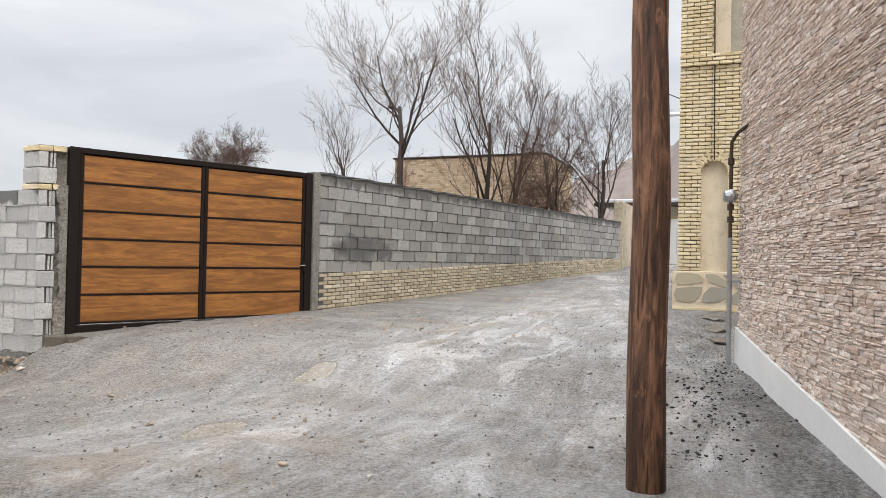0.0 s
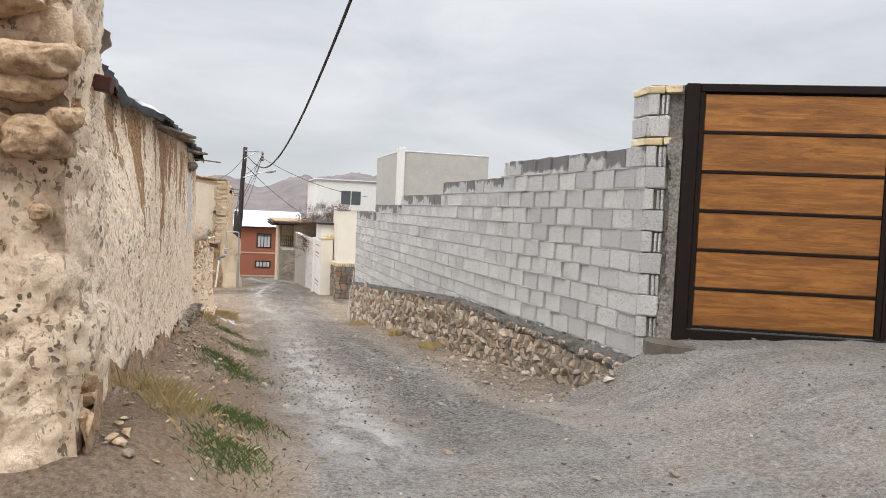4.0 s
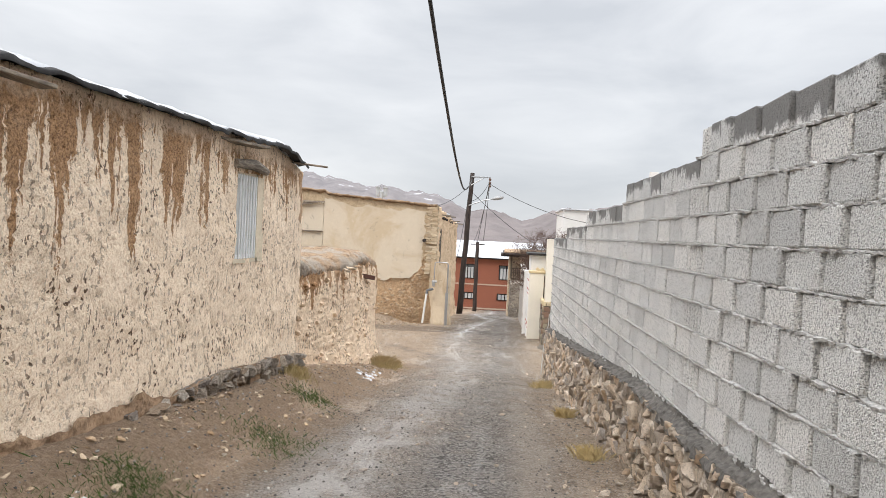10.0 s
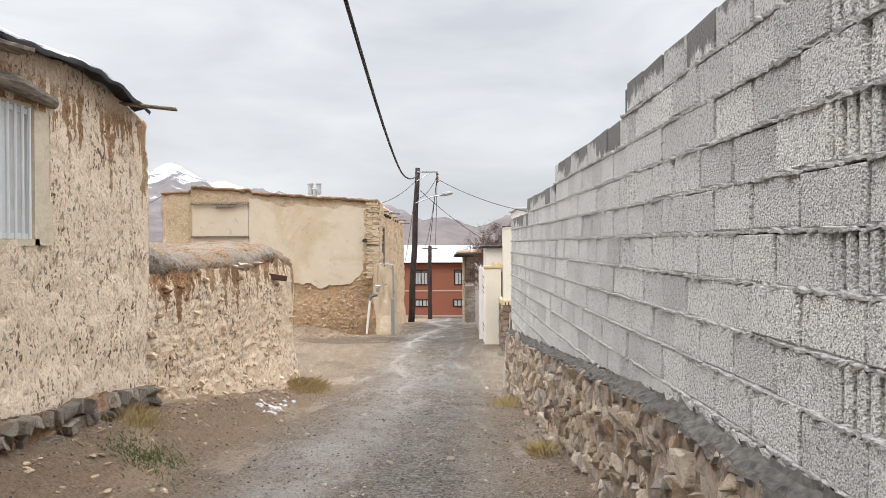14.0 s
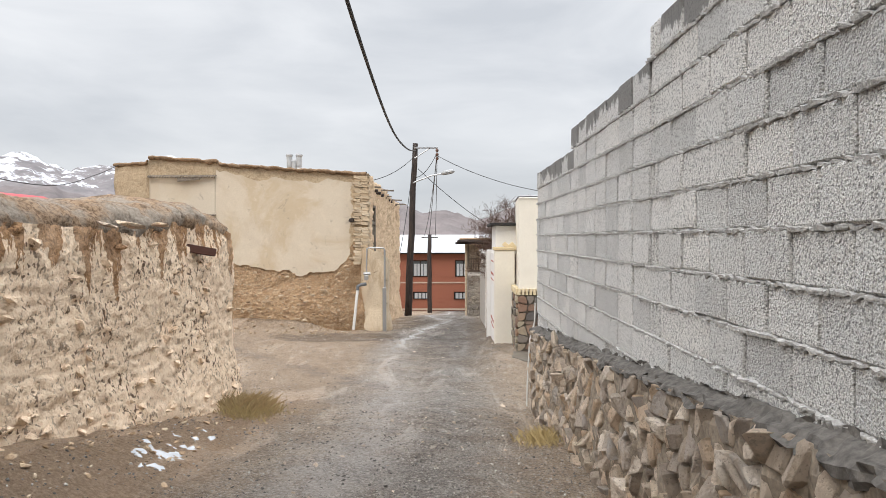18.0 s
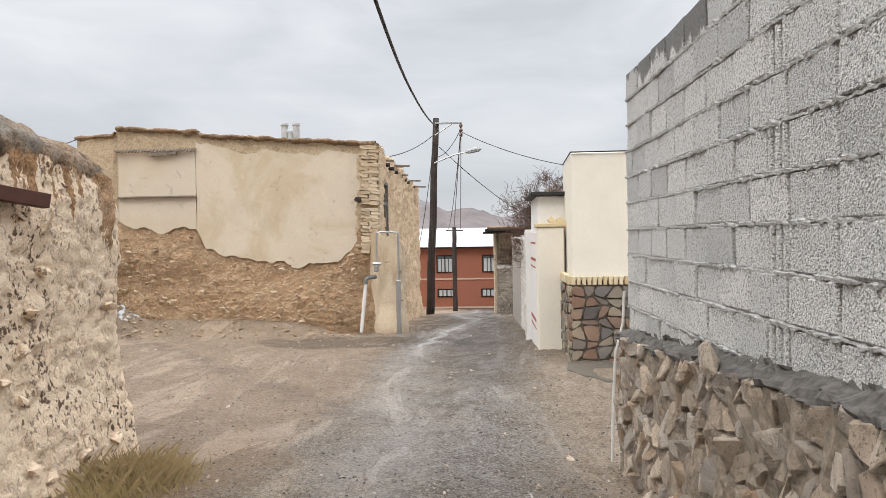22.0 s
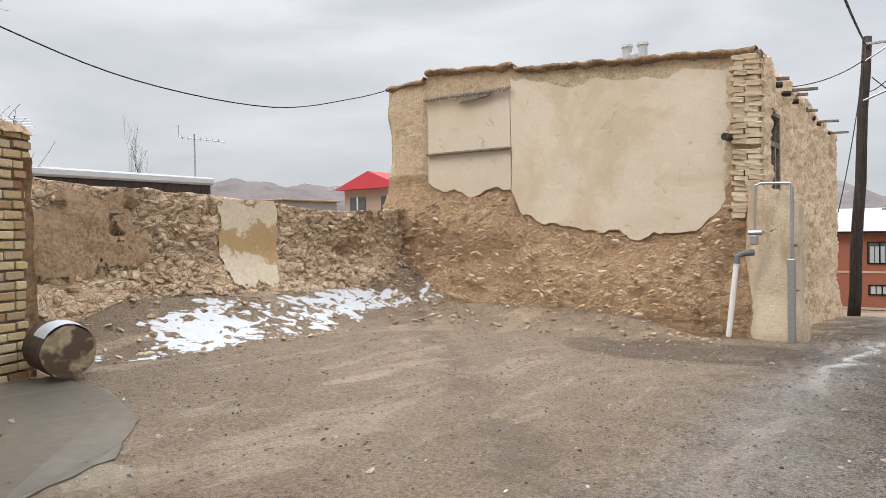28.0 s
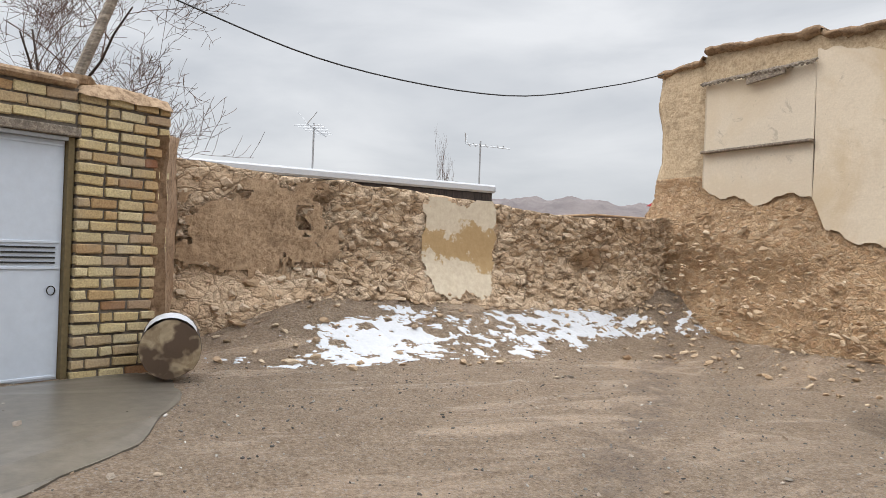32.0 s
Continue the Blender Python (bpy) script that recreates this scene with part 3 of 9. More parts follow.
# ---- the lie of the land ----
LANE_Y = [-60, -6, -1, 0.2, 3.0, 5.3, 8.6, 12.1, 15.0, 17.8, 20.0, 22.2, 27, 32.5, 41, 43, 68, 75, 200]
LANE_Z = [-0.4, -0.12, -0.1, -0.1, -0.22, -0.58, -0.88, -1.24, -1.54, -1.82, -2.08, -2.20, -2.30, -2.52, -3.05, -3.28, -5.8, -6.15, -9]
EAST_X = [-40, -6, -2, 1.5, 2.8, 6.3, 10, 21.7, 40, 200]
EAST_Z = [-0.4, -0.1, -0.1, -0.04, 0.16, 0.32, 0.46, 1.02, 1.55, 5.0]


def land(x, y):
    """Height of the ground."""
    x, y = np.asarray(x, float), np.asarray(y, float)
    lane = np.interp(y, LANE_Y, LANE_Z)
    east = np.interp(x, EAST_X, EAST_Z)
    w = smooth(1.2, 2.9, x) * (1 - smooth(4.75, 5.3, y))
    z = lane * (1 - w) + east * w
    south = np.interp(x, [-8, -1, 0.9, 4.62, 10, 40], [-0.45, -0.25, -0.11, 0.12, 0.46, 1.55])
    k = smooth(-1.6, -3.4, y) * smooth(14, 10, x)
    z = z * (1 - k) + south * k
    z = z + 0.44 * smooth(-0.9, -2.15, x) * smooth(0.8, 3.0, y) * (1 - smooth(13.5, 19.5, y) * 0.65) * (1 - smooth(19.6, 20.6, y))
    yard = smooth(20.0, 22.0, y) * smooth(-3.0, -6.0, x)
    z = z + yard * 0.06
    # rubble slides at the foot of the ruined wall and of the tall house
    z = z + 0.75 * smooth(-7.3, -9.4, x) * smooth(23.3, 25.5, y) * (1 - smooth(33, 36, y))
    z = z + 0.45 * smooth(30.4, 32.5, y) * smooth(-2.4, -4.0, x) * (1 - smooth(33, 36, y))
    # a low verge before the cream house and its pillar
    z = z + 0.13 * smooth(1.2, 1.9, x) * smooth(22.5, 24.5, y) * (1 - smooth(30, 34, y))
    ruts = 0.035 * np.exp(-((x - 1.55) / 0.22) ** 2) + 0.03 * np.exp(-((x - 0.15) / 0.25) ** 2)
    z = z - ruts * smooth(3, 6, y)
    near = smooth(70, 30, np.hypot(x, y - 14))
    z = z + near * (0.07 * (fbm(x * 0.7, y * 0.7, 3, 3) - 0.5) + 0.05 * (fbm(x * 3.1, y * 3.1, 8, 3) - 0.5))
    return z


def axis_steps(lo, a, b, hi, fine, grow=1.25):
    vals = list(np.arange(a, b + 1e-6, fine))
    step = fine
    while vals[-1] < hi:
        step *= grow
        vals.append(vals[-1] + step)
    step = fine
    while vals[0] > lo:
        step *= grow
        vals.insert(0, vals[0] - step)
    return np.array(vals)


def grid_faces(nu, nv):
    i, j = np.meshgrid(np.arange(nu - 1), np.arange(nv - 1), indexing="ij")
    a = (i * nv + j).ravel()
    return np.stack([a, a + nv, a + nv + 1, a + 1], 1)


gx, gy = axis_steps(-1500, -10.5, 8.0, 1500, 0.13), axis_steps(-1500, -6.0, 34.0, 1500, 0.13)
GX, GY = np.meshgrid(gx, gy, indexing="ij")
ground = new("ground", mesh_from("ground", np.stack([GX.ravel(), GY.ravel(), land(GX, GY).ravel()], 1), grid_faces(len(gx), len(gy)), GROUND, True))
tagged(ground, "wet gravel lane with brown clay verges and a muddy yard", "ground", kind="structure")


# ---- distant mountains ----
def ring(name, label, far, crest, seed, material, rough):
    """A range of hills round the place. crest: (bearing from north towards east, height in degrees) pairs."""
    az = np.arange(crest[0][0], crest[-1][0] + 0.01, 0.3)
    vs = np.linspace(0, 1, 44)
    A, V = np.meshgrid(az, vs, indexing="ij")
    el = np.interp(A, [c[0] for c in crest], [c[1] for c in crest])
    dist = far * (0.62 + 0.62 * V)
    prof = np.where(V < 0.61, smooth(-0.15, 0.61, V) ** 1.15, 1 - 0.4 * smooth(0.61, 1.0, V))
    prof = (prof - prof[0, 0]) / (prof.max() - prof[0, 0])
    lump = fbm(A / 3.1, V * 5.0, seed, 6, 0.6) - 0.5
    gully = np.abs(fbm(A / 1.6, V * 1.6, seed + 4, 5, 0.6) - 0.5)
    Z = -14 + (far * np.tan(np.radians(el)) + 14) * prof * (1 + rough * (lump * 0.9 - gully * 0.8) * smooth(0, 0.35, V))
    X, Y = dist * np.sin(np.radians(A)), 12 + dist * np.cos(np.radians(A))
    ob = new(name, mesh_from(name, np.stack([X.ravel(), Y.ravel(), Z.ravel()], 1), grid_faces(len(az), 44), material, True))
    return tagged(ob, label, "mountain", kind="structure")


HILL = mat_mountain("brown_hillside", (0.12, 0.103, 0.103), (0.19, 0.163, 0.158), 0)
HILL_SNOW = mat_mountain("hillside_with_snow_patches", (0.15, 0.122, 0.112), (0.235, 0.195, 0.172), 110)
PEAK = mat_mountain("snowy_peaks", (0.135, 0.125, 0.13), (0.22, 0.20, 0.20), 84)
ring("mountain", "high dark mountains with snow on their tops", 900,
     [(-75, 3), (-60, 3.1), (-50, 3.6), (-43, 3.7), (-39, 4.5), (-36, 5.3), (-31.7, 5.7), (-28.5, 5.0), (-25, 5.2), (-22.2, 5.6), (-18.2, 4.9), (-13.3, 4.1), (-9.7, 3.5), (-4.3, 2.9), (-2.5, 1.8), (4, 0.6)], 33, PEAK, 0.34)
ring("mountain", "bare brown hills beyond the village", 520,
     [(-100, 3), (-70, 3.4), (-55, 4.2), (-47, 4.3), (-42, 3.3), (-38, 3.1), (-30, 3.8), (-26, 2.4), (-20, 2.0), (-10, 1.9), (-4.3, 2.6), (-2.6, 2.0), (-0.8, 2.1), (1.5, 1.3), (3, 1.9), (5, 2.7), (8, 2.8), (15, 2.3), (40, 2.8), (62, 3)], 21, HILL, 0.30)
ring("mountain", "steep brown hillside with snow patches above the village", 420,
     [(48, 1.0), (62, 2.6), (72, 4.2), (80, 6.4), (85, 8.4), (90, 10.9), (95, 12.5), (110, 11), (140, 5), (180, 4), (230, 3), (264, 3)], 52, HILL_SNOW, 0.22)


# ---- block walls ----
def frame_along(p0, p1, z=0.0):
    """Pose with x along the line from p0 to p1 and y pointing to its left."""
    d = Vector((p1[0] - p0[0], p1[1] - p0[1], 0))
    return Matrix.Translation((p0[0], p0[1], z)) @ Matrix.Rotation(math.atan2(d.y, d.x), 4, "Z"), d.length


def block_mesh(name, length, height, depth, seed, material, rough=0.006):
    """A block with worn arrises, lying along x from 0 to length, its face at y = 0."""
    bm = boxed((0, 0, 0), (length, depth, height), 0.008)
    rnd = random.Random(seed)
    for v in bm.verts:
        v.co += Vector((rnd.uniform(-rough, rough), rnd.uniform(-rough, rough * 0.4), rnd.uniform(-rough, rough)))
    me = bpy.data.meshes.new(name)
    bm.to_mesh(me)
    bm.free()
    me.materials.append(material)
    return me


COURSE, BLOCK_L, BLOCK_H, BLOCK_D = 0.2145, 0.412, 0.203, 0.19
FULL_BLOCKS = [block_mesh("block", BLOCK_L - 0.014, BLOCK_H, BLOCK_D, 60 + k, BLOCK) for k in range(6)]
HALF_BLOCKS = [block_mesh("block", BLOCK_L / 2 - 0.014, BLOCK_H, BLOCK_D, 70 + k, BLOCK) for k in range(3)]
def mat_block_top():
    m = Mat("damp_top_block", 0.95)
    pits = m.noise(78, 4, 0.75)
    tone = m.ramp(m.info, (0.0, (0.50, 0.50, 0.49)), (1.0, (0.70, 0.69, 0.675)))
    col = m.mix(m.ramp(pits, (0.40, 1.0), (0.50, 0.0)), tone, (0.155, 0.155, 0.152))
    drip = m.math("ADD", m.axis(2, m.obj), m.math("MULTIPLY", m.noise(7, 5, 0.65, stretch=(1, 1, 0.45)), 0.42))
    drip = m.math("ADD", drip, m.math("MULTIPLY", m.math("SUBTRACT", m.info, 0.5), 0.24))
    col = m.mix(m.ramp(drip, (0.27, 0.0), (0.31, 0.85)), col, (0.10, 0.098, 0.094))
    return m.done(col, pits, 0.8, 0.012)


BLOCK_TOP = mat_block_top()
TOP_BLOCKS = [block_mesh("block", BLOCK_L - 0.014, BLOCK_H, BLOCK_D, 80 + k, BLOCK_TOP) for k in range(3)]


def fluted_mesh():
    """The end of a hollow block: ribs with open cells between them."""
    bm = boxed((0, 0.035, 0), (BLOCK_L / 2 - 0.014, BLOCK_D, BLOCK_H), 0.006)
    for a in (0.0, 0.072, 0.144):
        box(bm, (a, 0.0, 0.0), (a + 0.042, 0.04, BLOCK_H), 0.008)
    me = bpy.data.meshes.new("block")
    bm.to_mesh(me)
    bm.free()
    me.materials.append(BLOCK)
    return me


FLUTED = fluted_mesh()
TOP_CEMENT = plain("damp_dark_top_course", (0.10, 0.098, 0.095), 0.9, 0, 30, 0.4, 0.7)


def block_wall(name, label, p0, p1, z_top, tops, z_base, limit, bend=lambda s: 0.0, pools=None):
    """tops: (distance, number of courses dropped) along the wall. z_base(s): lowest block edge at s."""
    m, length = frame_along(p0, p1)
    root = thing(name, label, "wall", kind="structure", at=m)
    rnd = random.Random(len(name) * 7 + int(length * 10))
    made = 0
    loose_v, loose_f = [], []
    joint_v = []
    n_courses = int((z_top - min(z_base(0), z_base(length))) / COURSE) + 2
    for c in range(n_courses):
        z = z_top - (c + 1) * COURSE
        s = -0.5 * BLOCK_L if c % 2 else 0.0
        if c % 2:
            s = 0.0
            first_half = True
        else:
            first_half = False
        while s < length - 0.05:
            want = BLOCK_L / 2 if first_half else BLOCK_L
            first_half = False
            flute = any(-0.2 < s - at < 0.21 for at, _ in tops if at > 0) and c % 2 == 0
            if flute:
                want = BLOCK_L / 2
            run = min(want, length - s)
            mid = s + run / 2
            drop = [d for at, d in tops if at <= mid or at == 0][-1]
            if c >= drop and z + COURSE * 0.9 > z_base(mid):
                full, half, top = pools or (FULL_BLOCKS, HALF_BLOCKS, TOP_BLOCKS)
                src = rnd.choice(full if want == BLOCK_L else half)
                if want == BLOCK_L and c == drop:
                    src = rnd.choice(top)
                push = rnd.uniform(-0.006, 0.008)
                mm = Matrix.Translation((s + 0.007, push + bend(mid), z + 0.0055)) @ Matrix.Rotation(rnd.uniform(-0.008, 0.008), 4, "Y") @ Matrix.Diagonal((run / want, 1, 1, 1))
                if flute:
                    src = FLUTED
                if made < limit:
                    ob = new("block", src)
                    ob.parent = root
                    ob.matrix_local = mm
                    made += 1
                else:
                    n = len(loose_v)
                    loose_v.extend([mm @ v.co for v in src.vertices])
                    loose_f.extend([tuple(i + n for i in p.vertices) for p in src.polygons])
            s += want
    if loose_f:
        part("blocks", (loose_v, loose_f), BLOCK_REST, root)["kind"] = "stuff"
    # mortar body behind the faces, following the stepped top and the base
    edges = [0.0] + [at for at, _ in tops if 0 < at < length] + [length]
    pieces = []
    for a, b in zip(edges, edges[1:]):
        drop = [d for at, d in tops if at <= (a + b) / 2 or at == 0][-1]
        top = z_top - drop * COURSE - 0.012
        n = max(2, int((b - a) / 0.5))
        for k in range(n):
            u, v = a + (b - a) * k / n, a + (b - a) * (k + 1) / n
            lo = min(z_base(u), z_base(v)) - 0.1
            bm = boxed((u, 0.034 + max(bend(u), bend(v)), lo), (v, BLOCK_D - 0.01 + bend(u), top))
            pieces.append(([w.co.copy() for w in bm.verts], [tuple(w.index for w in f.verts) for f in bm.faces]))
            bm.free()
    part("mortar", joined(pieces), MORTAR, root)
    # squeezed-out bed joints
    beads = []
    for c in range(1, n_courses):
        z = z_top - c * COURSE + 0.002
        xs = np.arange(0, length, 0.06 if pools else 0.02)
        run = []
        for x in xs:
            drop = [d for at, d in tops if at <= x or at == 0][-1]
            on = c > drop and z > z_base(x) - 0.02
            if on:
                lump = rnd.random() ** 1.6
                jut = -0.006 + 0.032 * lump
                hgt = 0.005 + 0.009 * lump + 0.003 * rnd.random()
                run.append((x, jut, hgt))
            if (not on or x == xs[-1]) and len(run) > 1:
                v, f = [], []
                for i, (a, j, h) in enumerate(run):
                    dz = rnd.uniform(-0.007, 0.007)
                    q = bend(a)
                    v += [(a, 0.025 + q, z + h + dz), (a, q - j, z + h * 0.3 + dz), (a, q - j * 0.7, z - h + dz), (a, 0.025 + q, z - h + dz)]
                    if i:
                        o = 4 * (i - 1)
                        f += [(o + k, o + 4 + k, o + 5 + k, o + 1 + k) for k in range(3)]
                beads.append((v, f))
                run = []
    part("mortar_joint", joined(beads), MORTAR if pools else BEAD, root)
    return root, m, length


def mat_block_far():
    m = Mat("weathered_concrete_block", 0.95)
    pits = m.noise(60, 6, 0.8)
    wide = m.noise(1.4, 6, 0.65)
    tone = m.ramp(m.info, (0.0, (0.22, 0.213, 0.202)), (0.5, (0.305, 0.296, 0.282)), (1.0, (0.43, 0.416, 0.39)))
    col = m.mix(m.ramp(pits, (0.36, 1.0), (0.54, 0.0)), tone, (0.17, 0.165, 0.155))
    col = m.mix(m.ramp(wide, (0.46, 0.0), (0.62, 0.5)), col, (0.27, 0.245, 0.215))
    x, z = m.axis(0), m.axis(2)
    drip = m.math("ADD", z, m.math("MULTIPLY", m.noise(5, 5, 0.65, stretch=(1, 1, 0.25)), 0.5))
    col = m.mix(m.ramp(m.math("SUBTRACT", drip, 2.3), (0.42, 0.0), (0.52, 0.85)), col, (0.10, 0.097, 0.092))
    # an old soot smudge beside the gate
    dx = m.math("MULTIPLY", m.math("SUBTRACT", x, 7.65), 0.95)
    dz = m.math("MULTIPLY", m.math("SUBTRACT", z, 1.40), 3.2)
    r = m.math("ADD", m.math("ADD", m.math("MULTIPLY", dx, dx), m.math("MULTIPLY", dz, dz)), m.math("MULTIPLY", m.math("SUBTRACT", m.noise(4, 5, 0.6), 0.5), 2.2))
    col = m.mix(m.ramp(r, (0.35, 0.8), (0.95, 0.0)), col, (0.085, 0.083, 0.083))
    return m.done(col, pits, 0.9, 0.014)


BLOCK_FAR = mat_block_far()
FAR_FULL = [block_mesh("block", BLOCK_L - 0.014, BLOCK_H, BLOCK_D, 90 + k, BLOCK_FAR, 0.009) for k in range(4)]
FAR_HALF = [block_mesh("block", BLOCK_L / 2 - 0.014, BLOCK_H, BLOCK_D, 95 + k, BLOCK_FAR, 0.009) for k in range(3)]

# lane wall: stepped top, on a rubble footing that falls with the lane
WALL_A0, WALL_A1 = (2.078, 20.22), (2.391, 5.02)


def wall_a_bend(s):
    """The last stretch before the gate pier falls back a little."""
    return 0.14 * float(smooth(11.6, 15.0, s))


def wall_a_base(s):
    y = 20.22 - s
    return float(np.interp(y, [5.0, 6.6, 10.1, 13.1, 17.0, 20.5], [-0.14, -0.13, -0.17, -0.40, -0.72, -0.98]))


wall_a, WA, WA_LEN = block_wall("wall_lane", "long stepped wall of grey hollow concrete blocks on a rubble footing", WALL_A0, WALL_A1, 2.05,
                                [(0, 4), (2.86, 3), (5.5, 2), (8.68, 1), (11.67, 0)], wall_a_base, 400, wall_a_bend)


# ---- rubble stones ----
def stone_piece(rnd, size, flat=0.7):
    """Verts and faces of one irregular stone about the origin."""
    bm = bmesh.new()
    bmesh.ops.create_icosphere(bm, subdivisions=1, radius=1.0)
    cuts = [(Vector((rnd.gauss(0, 1), rnd.gauss(0, 1), rnd.gauss(0, 1))).normalized(), rnd.uniform(0.40, 0.78)) for _ in range(10)]
    for v in bm.verts:
        for d, lim in cuts:
            k = v.co.dot(d)
            if k > lim:
                v.co -= d * (k - lim)
        v.co = Vector((v.co.x * size[0], v.co.y * size[1], v.co.z * size[2]))
    out = [v.co.copy() for v in bm.verts], [tuple(v.index for v in f.verts) for f in bm.faces]
    bm.free()
    return out


STONE_SHAPES = [stone_piece(random.Random(200 + k), (1, 0.7, 0.75)) for k in range(14)]


def put_stone(pieces, k, at, scale, turn):
    m = Matrix.Translation(at) @ Euler(turn).to_matrix().to_4x4() @ Matrix.Diagonal((*scale, 1))
    v, f = STONE_SHAPES[k % len(STONE_SHAPES)]
    pieces.append(([m @ p for p in v], f))


def rubble_face(root, name, m, length, z_lo, z_hi, size, seed, rows, material=None, mortar=None, keep=300, spare=None, proud=0.0, bend=lambda s: 0.0):
    """Rough stones bedded in mortar over a face along x; z_lo and z_hi are functions of the distance."""
    rnd = random.Random(seed)
    nu = int(length / size)
    du = length / nu
    P = {}
    for i in range(nu + 1):
        for j in range(rows + 1):
            inner = 0 < j < rows
            P[i, j] = (i * du + rnd.uniform(-0.42, 0.42) * du + 0.5 * du * (j % 2), (j + (rnd.uniform(-0.40, 0.40) if inner else rnd.uniform(-0.1, 0.1))) / rows)
    rest, count = [], 0
    for i in range(nu):
        for j in range(rows):
            if rnd.random() < 0.17:
                continue
            quad = []
            for a, b in (P[i, j], P[i + 1, j], P[i + 1, j + 1], P[i, j + 1]):
                a = min(max(a, 0.0), length)
                lean = 0.05 * (b - 0.5)
                quad.append(Vector((a - lean, 0, z_lo(a) + (z_hi(a) - z_lo(a)) * b)))
            mid = sum(quad, Vector()) / 4
            loop = []
            for k in range(4):
                a, b = quad[k], quad[(k + 1) % 4]
                if rnd.random() < 0.55:
                    loop.append(a.lerp(mid, rnd.uniform(0.04, 0.22)))
                else:
                    loop.append(a.lerp(quad[k - 1], rnd.uniform(0.12, 0.4)).lerp(mid, rnd.uniform(0.0, 0.12)))
                    loop.append(a.lerp(b, rnd.uniform(0.12, 0.4)).lerp(mid, rnd.uniform(0.0, 0.12)))
            out = rnd.uniform(0.012, 0.048) + (0.03 if rnd.random() < 0.12 else 0.0) + proud
            tx, tz = rnd.uniform(-0.5, 0.5), rnd.uniform(-0.5, 0.6)
            n = len(loop)
            shift = bend(mid.x)
            verts = [(p.x, 0.05 + shift, p.z) for p in loop]
            for shrink, depth in ((0.0, 0.7), (0.14, 1.0)):
                for p in loop:
                    q = p.lerp(mid, shrink + rnd.uniform(-0.04, 0.10))
                    verts.append((q.x, shift + 0.02 - out * depth - (q.x - mid.x) * tx - (q.z - mid.z) * tz + rnd.uniform(-0.006, 0.006), q.z))
            peak = mid + Vector((rnd.uniform(-0.2, 0.2) * du, 0, 0))
            verts.append((peak.x, shift + 0.02 - out * rnd.uniform(0.8, 1.35), peak.z + rnd.uniform(-0.02, 0.02)))
            faces = [(r * n + k, r * n + (k + 1) % n, (r + 1) * n + (k + 1) % n, (r + 1) * n + k) for r in range(2) for k in range(n)]
            faces += [(2 * n + k, 2 * n + (k + 1) % n, 3 * n) for k in range(n)]
            if count < keep and i > nu * 0.05:
                ob = new(name, mesh_from(name, verts, faces, material or STONE))
                ob.parent = root
                count += 1
            else:
                rest.append((verts, faces))
    if rest:
        part("stones", joined(rest), spare or STONE_FAR, root)["kind"] = "stuff"
    n = max(3, int(length / 0.05))
    xs = np.linspace(0, length, n)
    verts = []
    for x in xs:
        for z in np.linspace(z_lo(x) - 0.1, z_hi(x), 14):
            verts.append((x, bend(x) + 0.004 + 0.09 * (float(fbm(x * 9, z * 9, seed, 3)) - 0.5), z))
    part("mortar", (verts, grid_faces(n, 14)), mortar or MORTAR_BROWN, root)


MORTAR_BROWN = plain("earthy_mortar", (0.38, 0.315, 0.245), 0.97, 0, 26, 0.65, 1.0)
footing = thing("stone_footing", "rough rubble stone footing with smeared cement under the block wall", "wall", kind="structure", at=WA @ Matrix.Translation((0, -0.09, 0)))
rubble_face(footing, "stone", None, WA_LEN, lambda s: float(land(2.0, 20.22 - s)) - 0.1, lambda s: wall_a_base(s) - 0.03, 0.105, 5, 7, bend=wall_a_bend)


def smear(root, length, z_at, seed, material, bend):
    """Rough cement slapped over the joint between footing and blocks."""
    n = int(length / 0.03)
    verts = []
    rows = ((1.0, 0.098), (0.5, 0.085), (0.1, 0.05), (-0.2, 0.012), (-0.5, -0.005), (-0.8, 0.0), (-1.0, 0.03), (-1.15, 0.08))
    for i in range(n):
        x = length * i / (n - 1)
        z = z_at(x)
        up = 0.015 + 0.07 * float(fbm(x * 3.2, 1.5, seed, 4))
        dn = 0.0 + 0.14 * float(fbm(x * 2.7, 7.5, seed + 2, 4)) + 0.07 * float(smooth(9.5, 13.0, x))
        for k, (f, y) in enumerate(rows):
            dz = f * (up if f > 0 else dn)
            rough = float(fbm(x * 14, k * 1.7, seed, 3)) - 0.5
            verts.append((x + 0.02 * (float(vnoise(x * 17, k * 2.3, 5)) - 0.5), bend(x) + y - 0.012 - 0.085 * rough, z + dz + 0.04 * (float(fbm(x * 11, k * 5.3, seed + 1, 2)) - 0.5)))
    return part("cement_smear", (verts, grid_faces(n, len(rows))), material, root)


smear(footing, WA_LEN, lambda s: wall_a_base(s) - 0.005, 3, WET_CEMENT, wall_a_bend)
# one large pale slab set on edge where footing and blocks meet
edge_stone = new("stone", mesh_from("stone", *stone_piece(random.Random(977), (0.165, 0.05, 0.15)), STONE))
edge_stone.parent = footing
edge_stone.matrix_local = Matrix.Translation((2.46, -0.045, -0.80)) @ Euler((0.12, 0.5, 0.05)).to_matrix().to_4x4()
edge_stone["label"] = "large pale slab set on edge"
hose = thing("white_hose", "thin white plastic hose hanging down the end of the footing", "hose")
part("tube", tube([(2.06, 20.30, -0.62), (2.05, 20.32, -0.9), (1.98, 20.30, -1.15), (1.95, 20.27, -1.6), (1.93, 20.22, -2.06)], 0.012, 6), plain("white_plastic", (0.72, 0.71, 0.68), 0.5), hose)


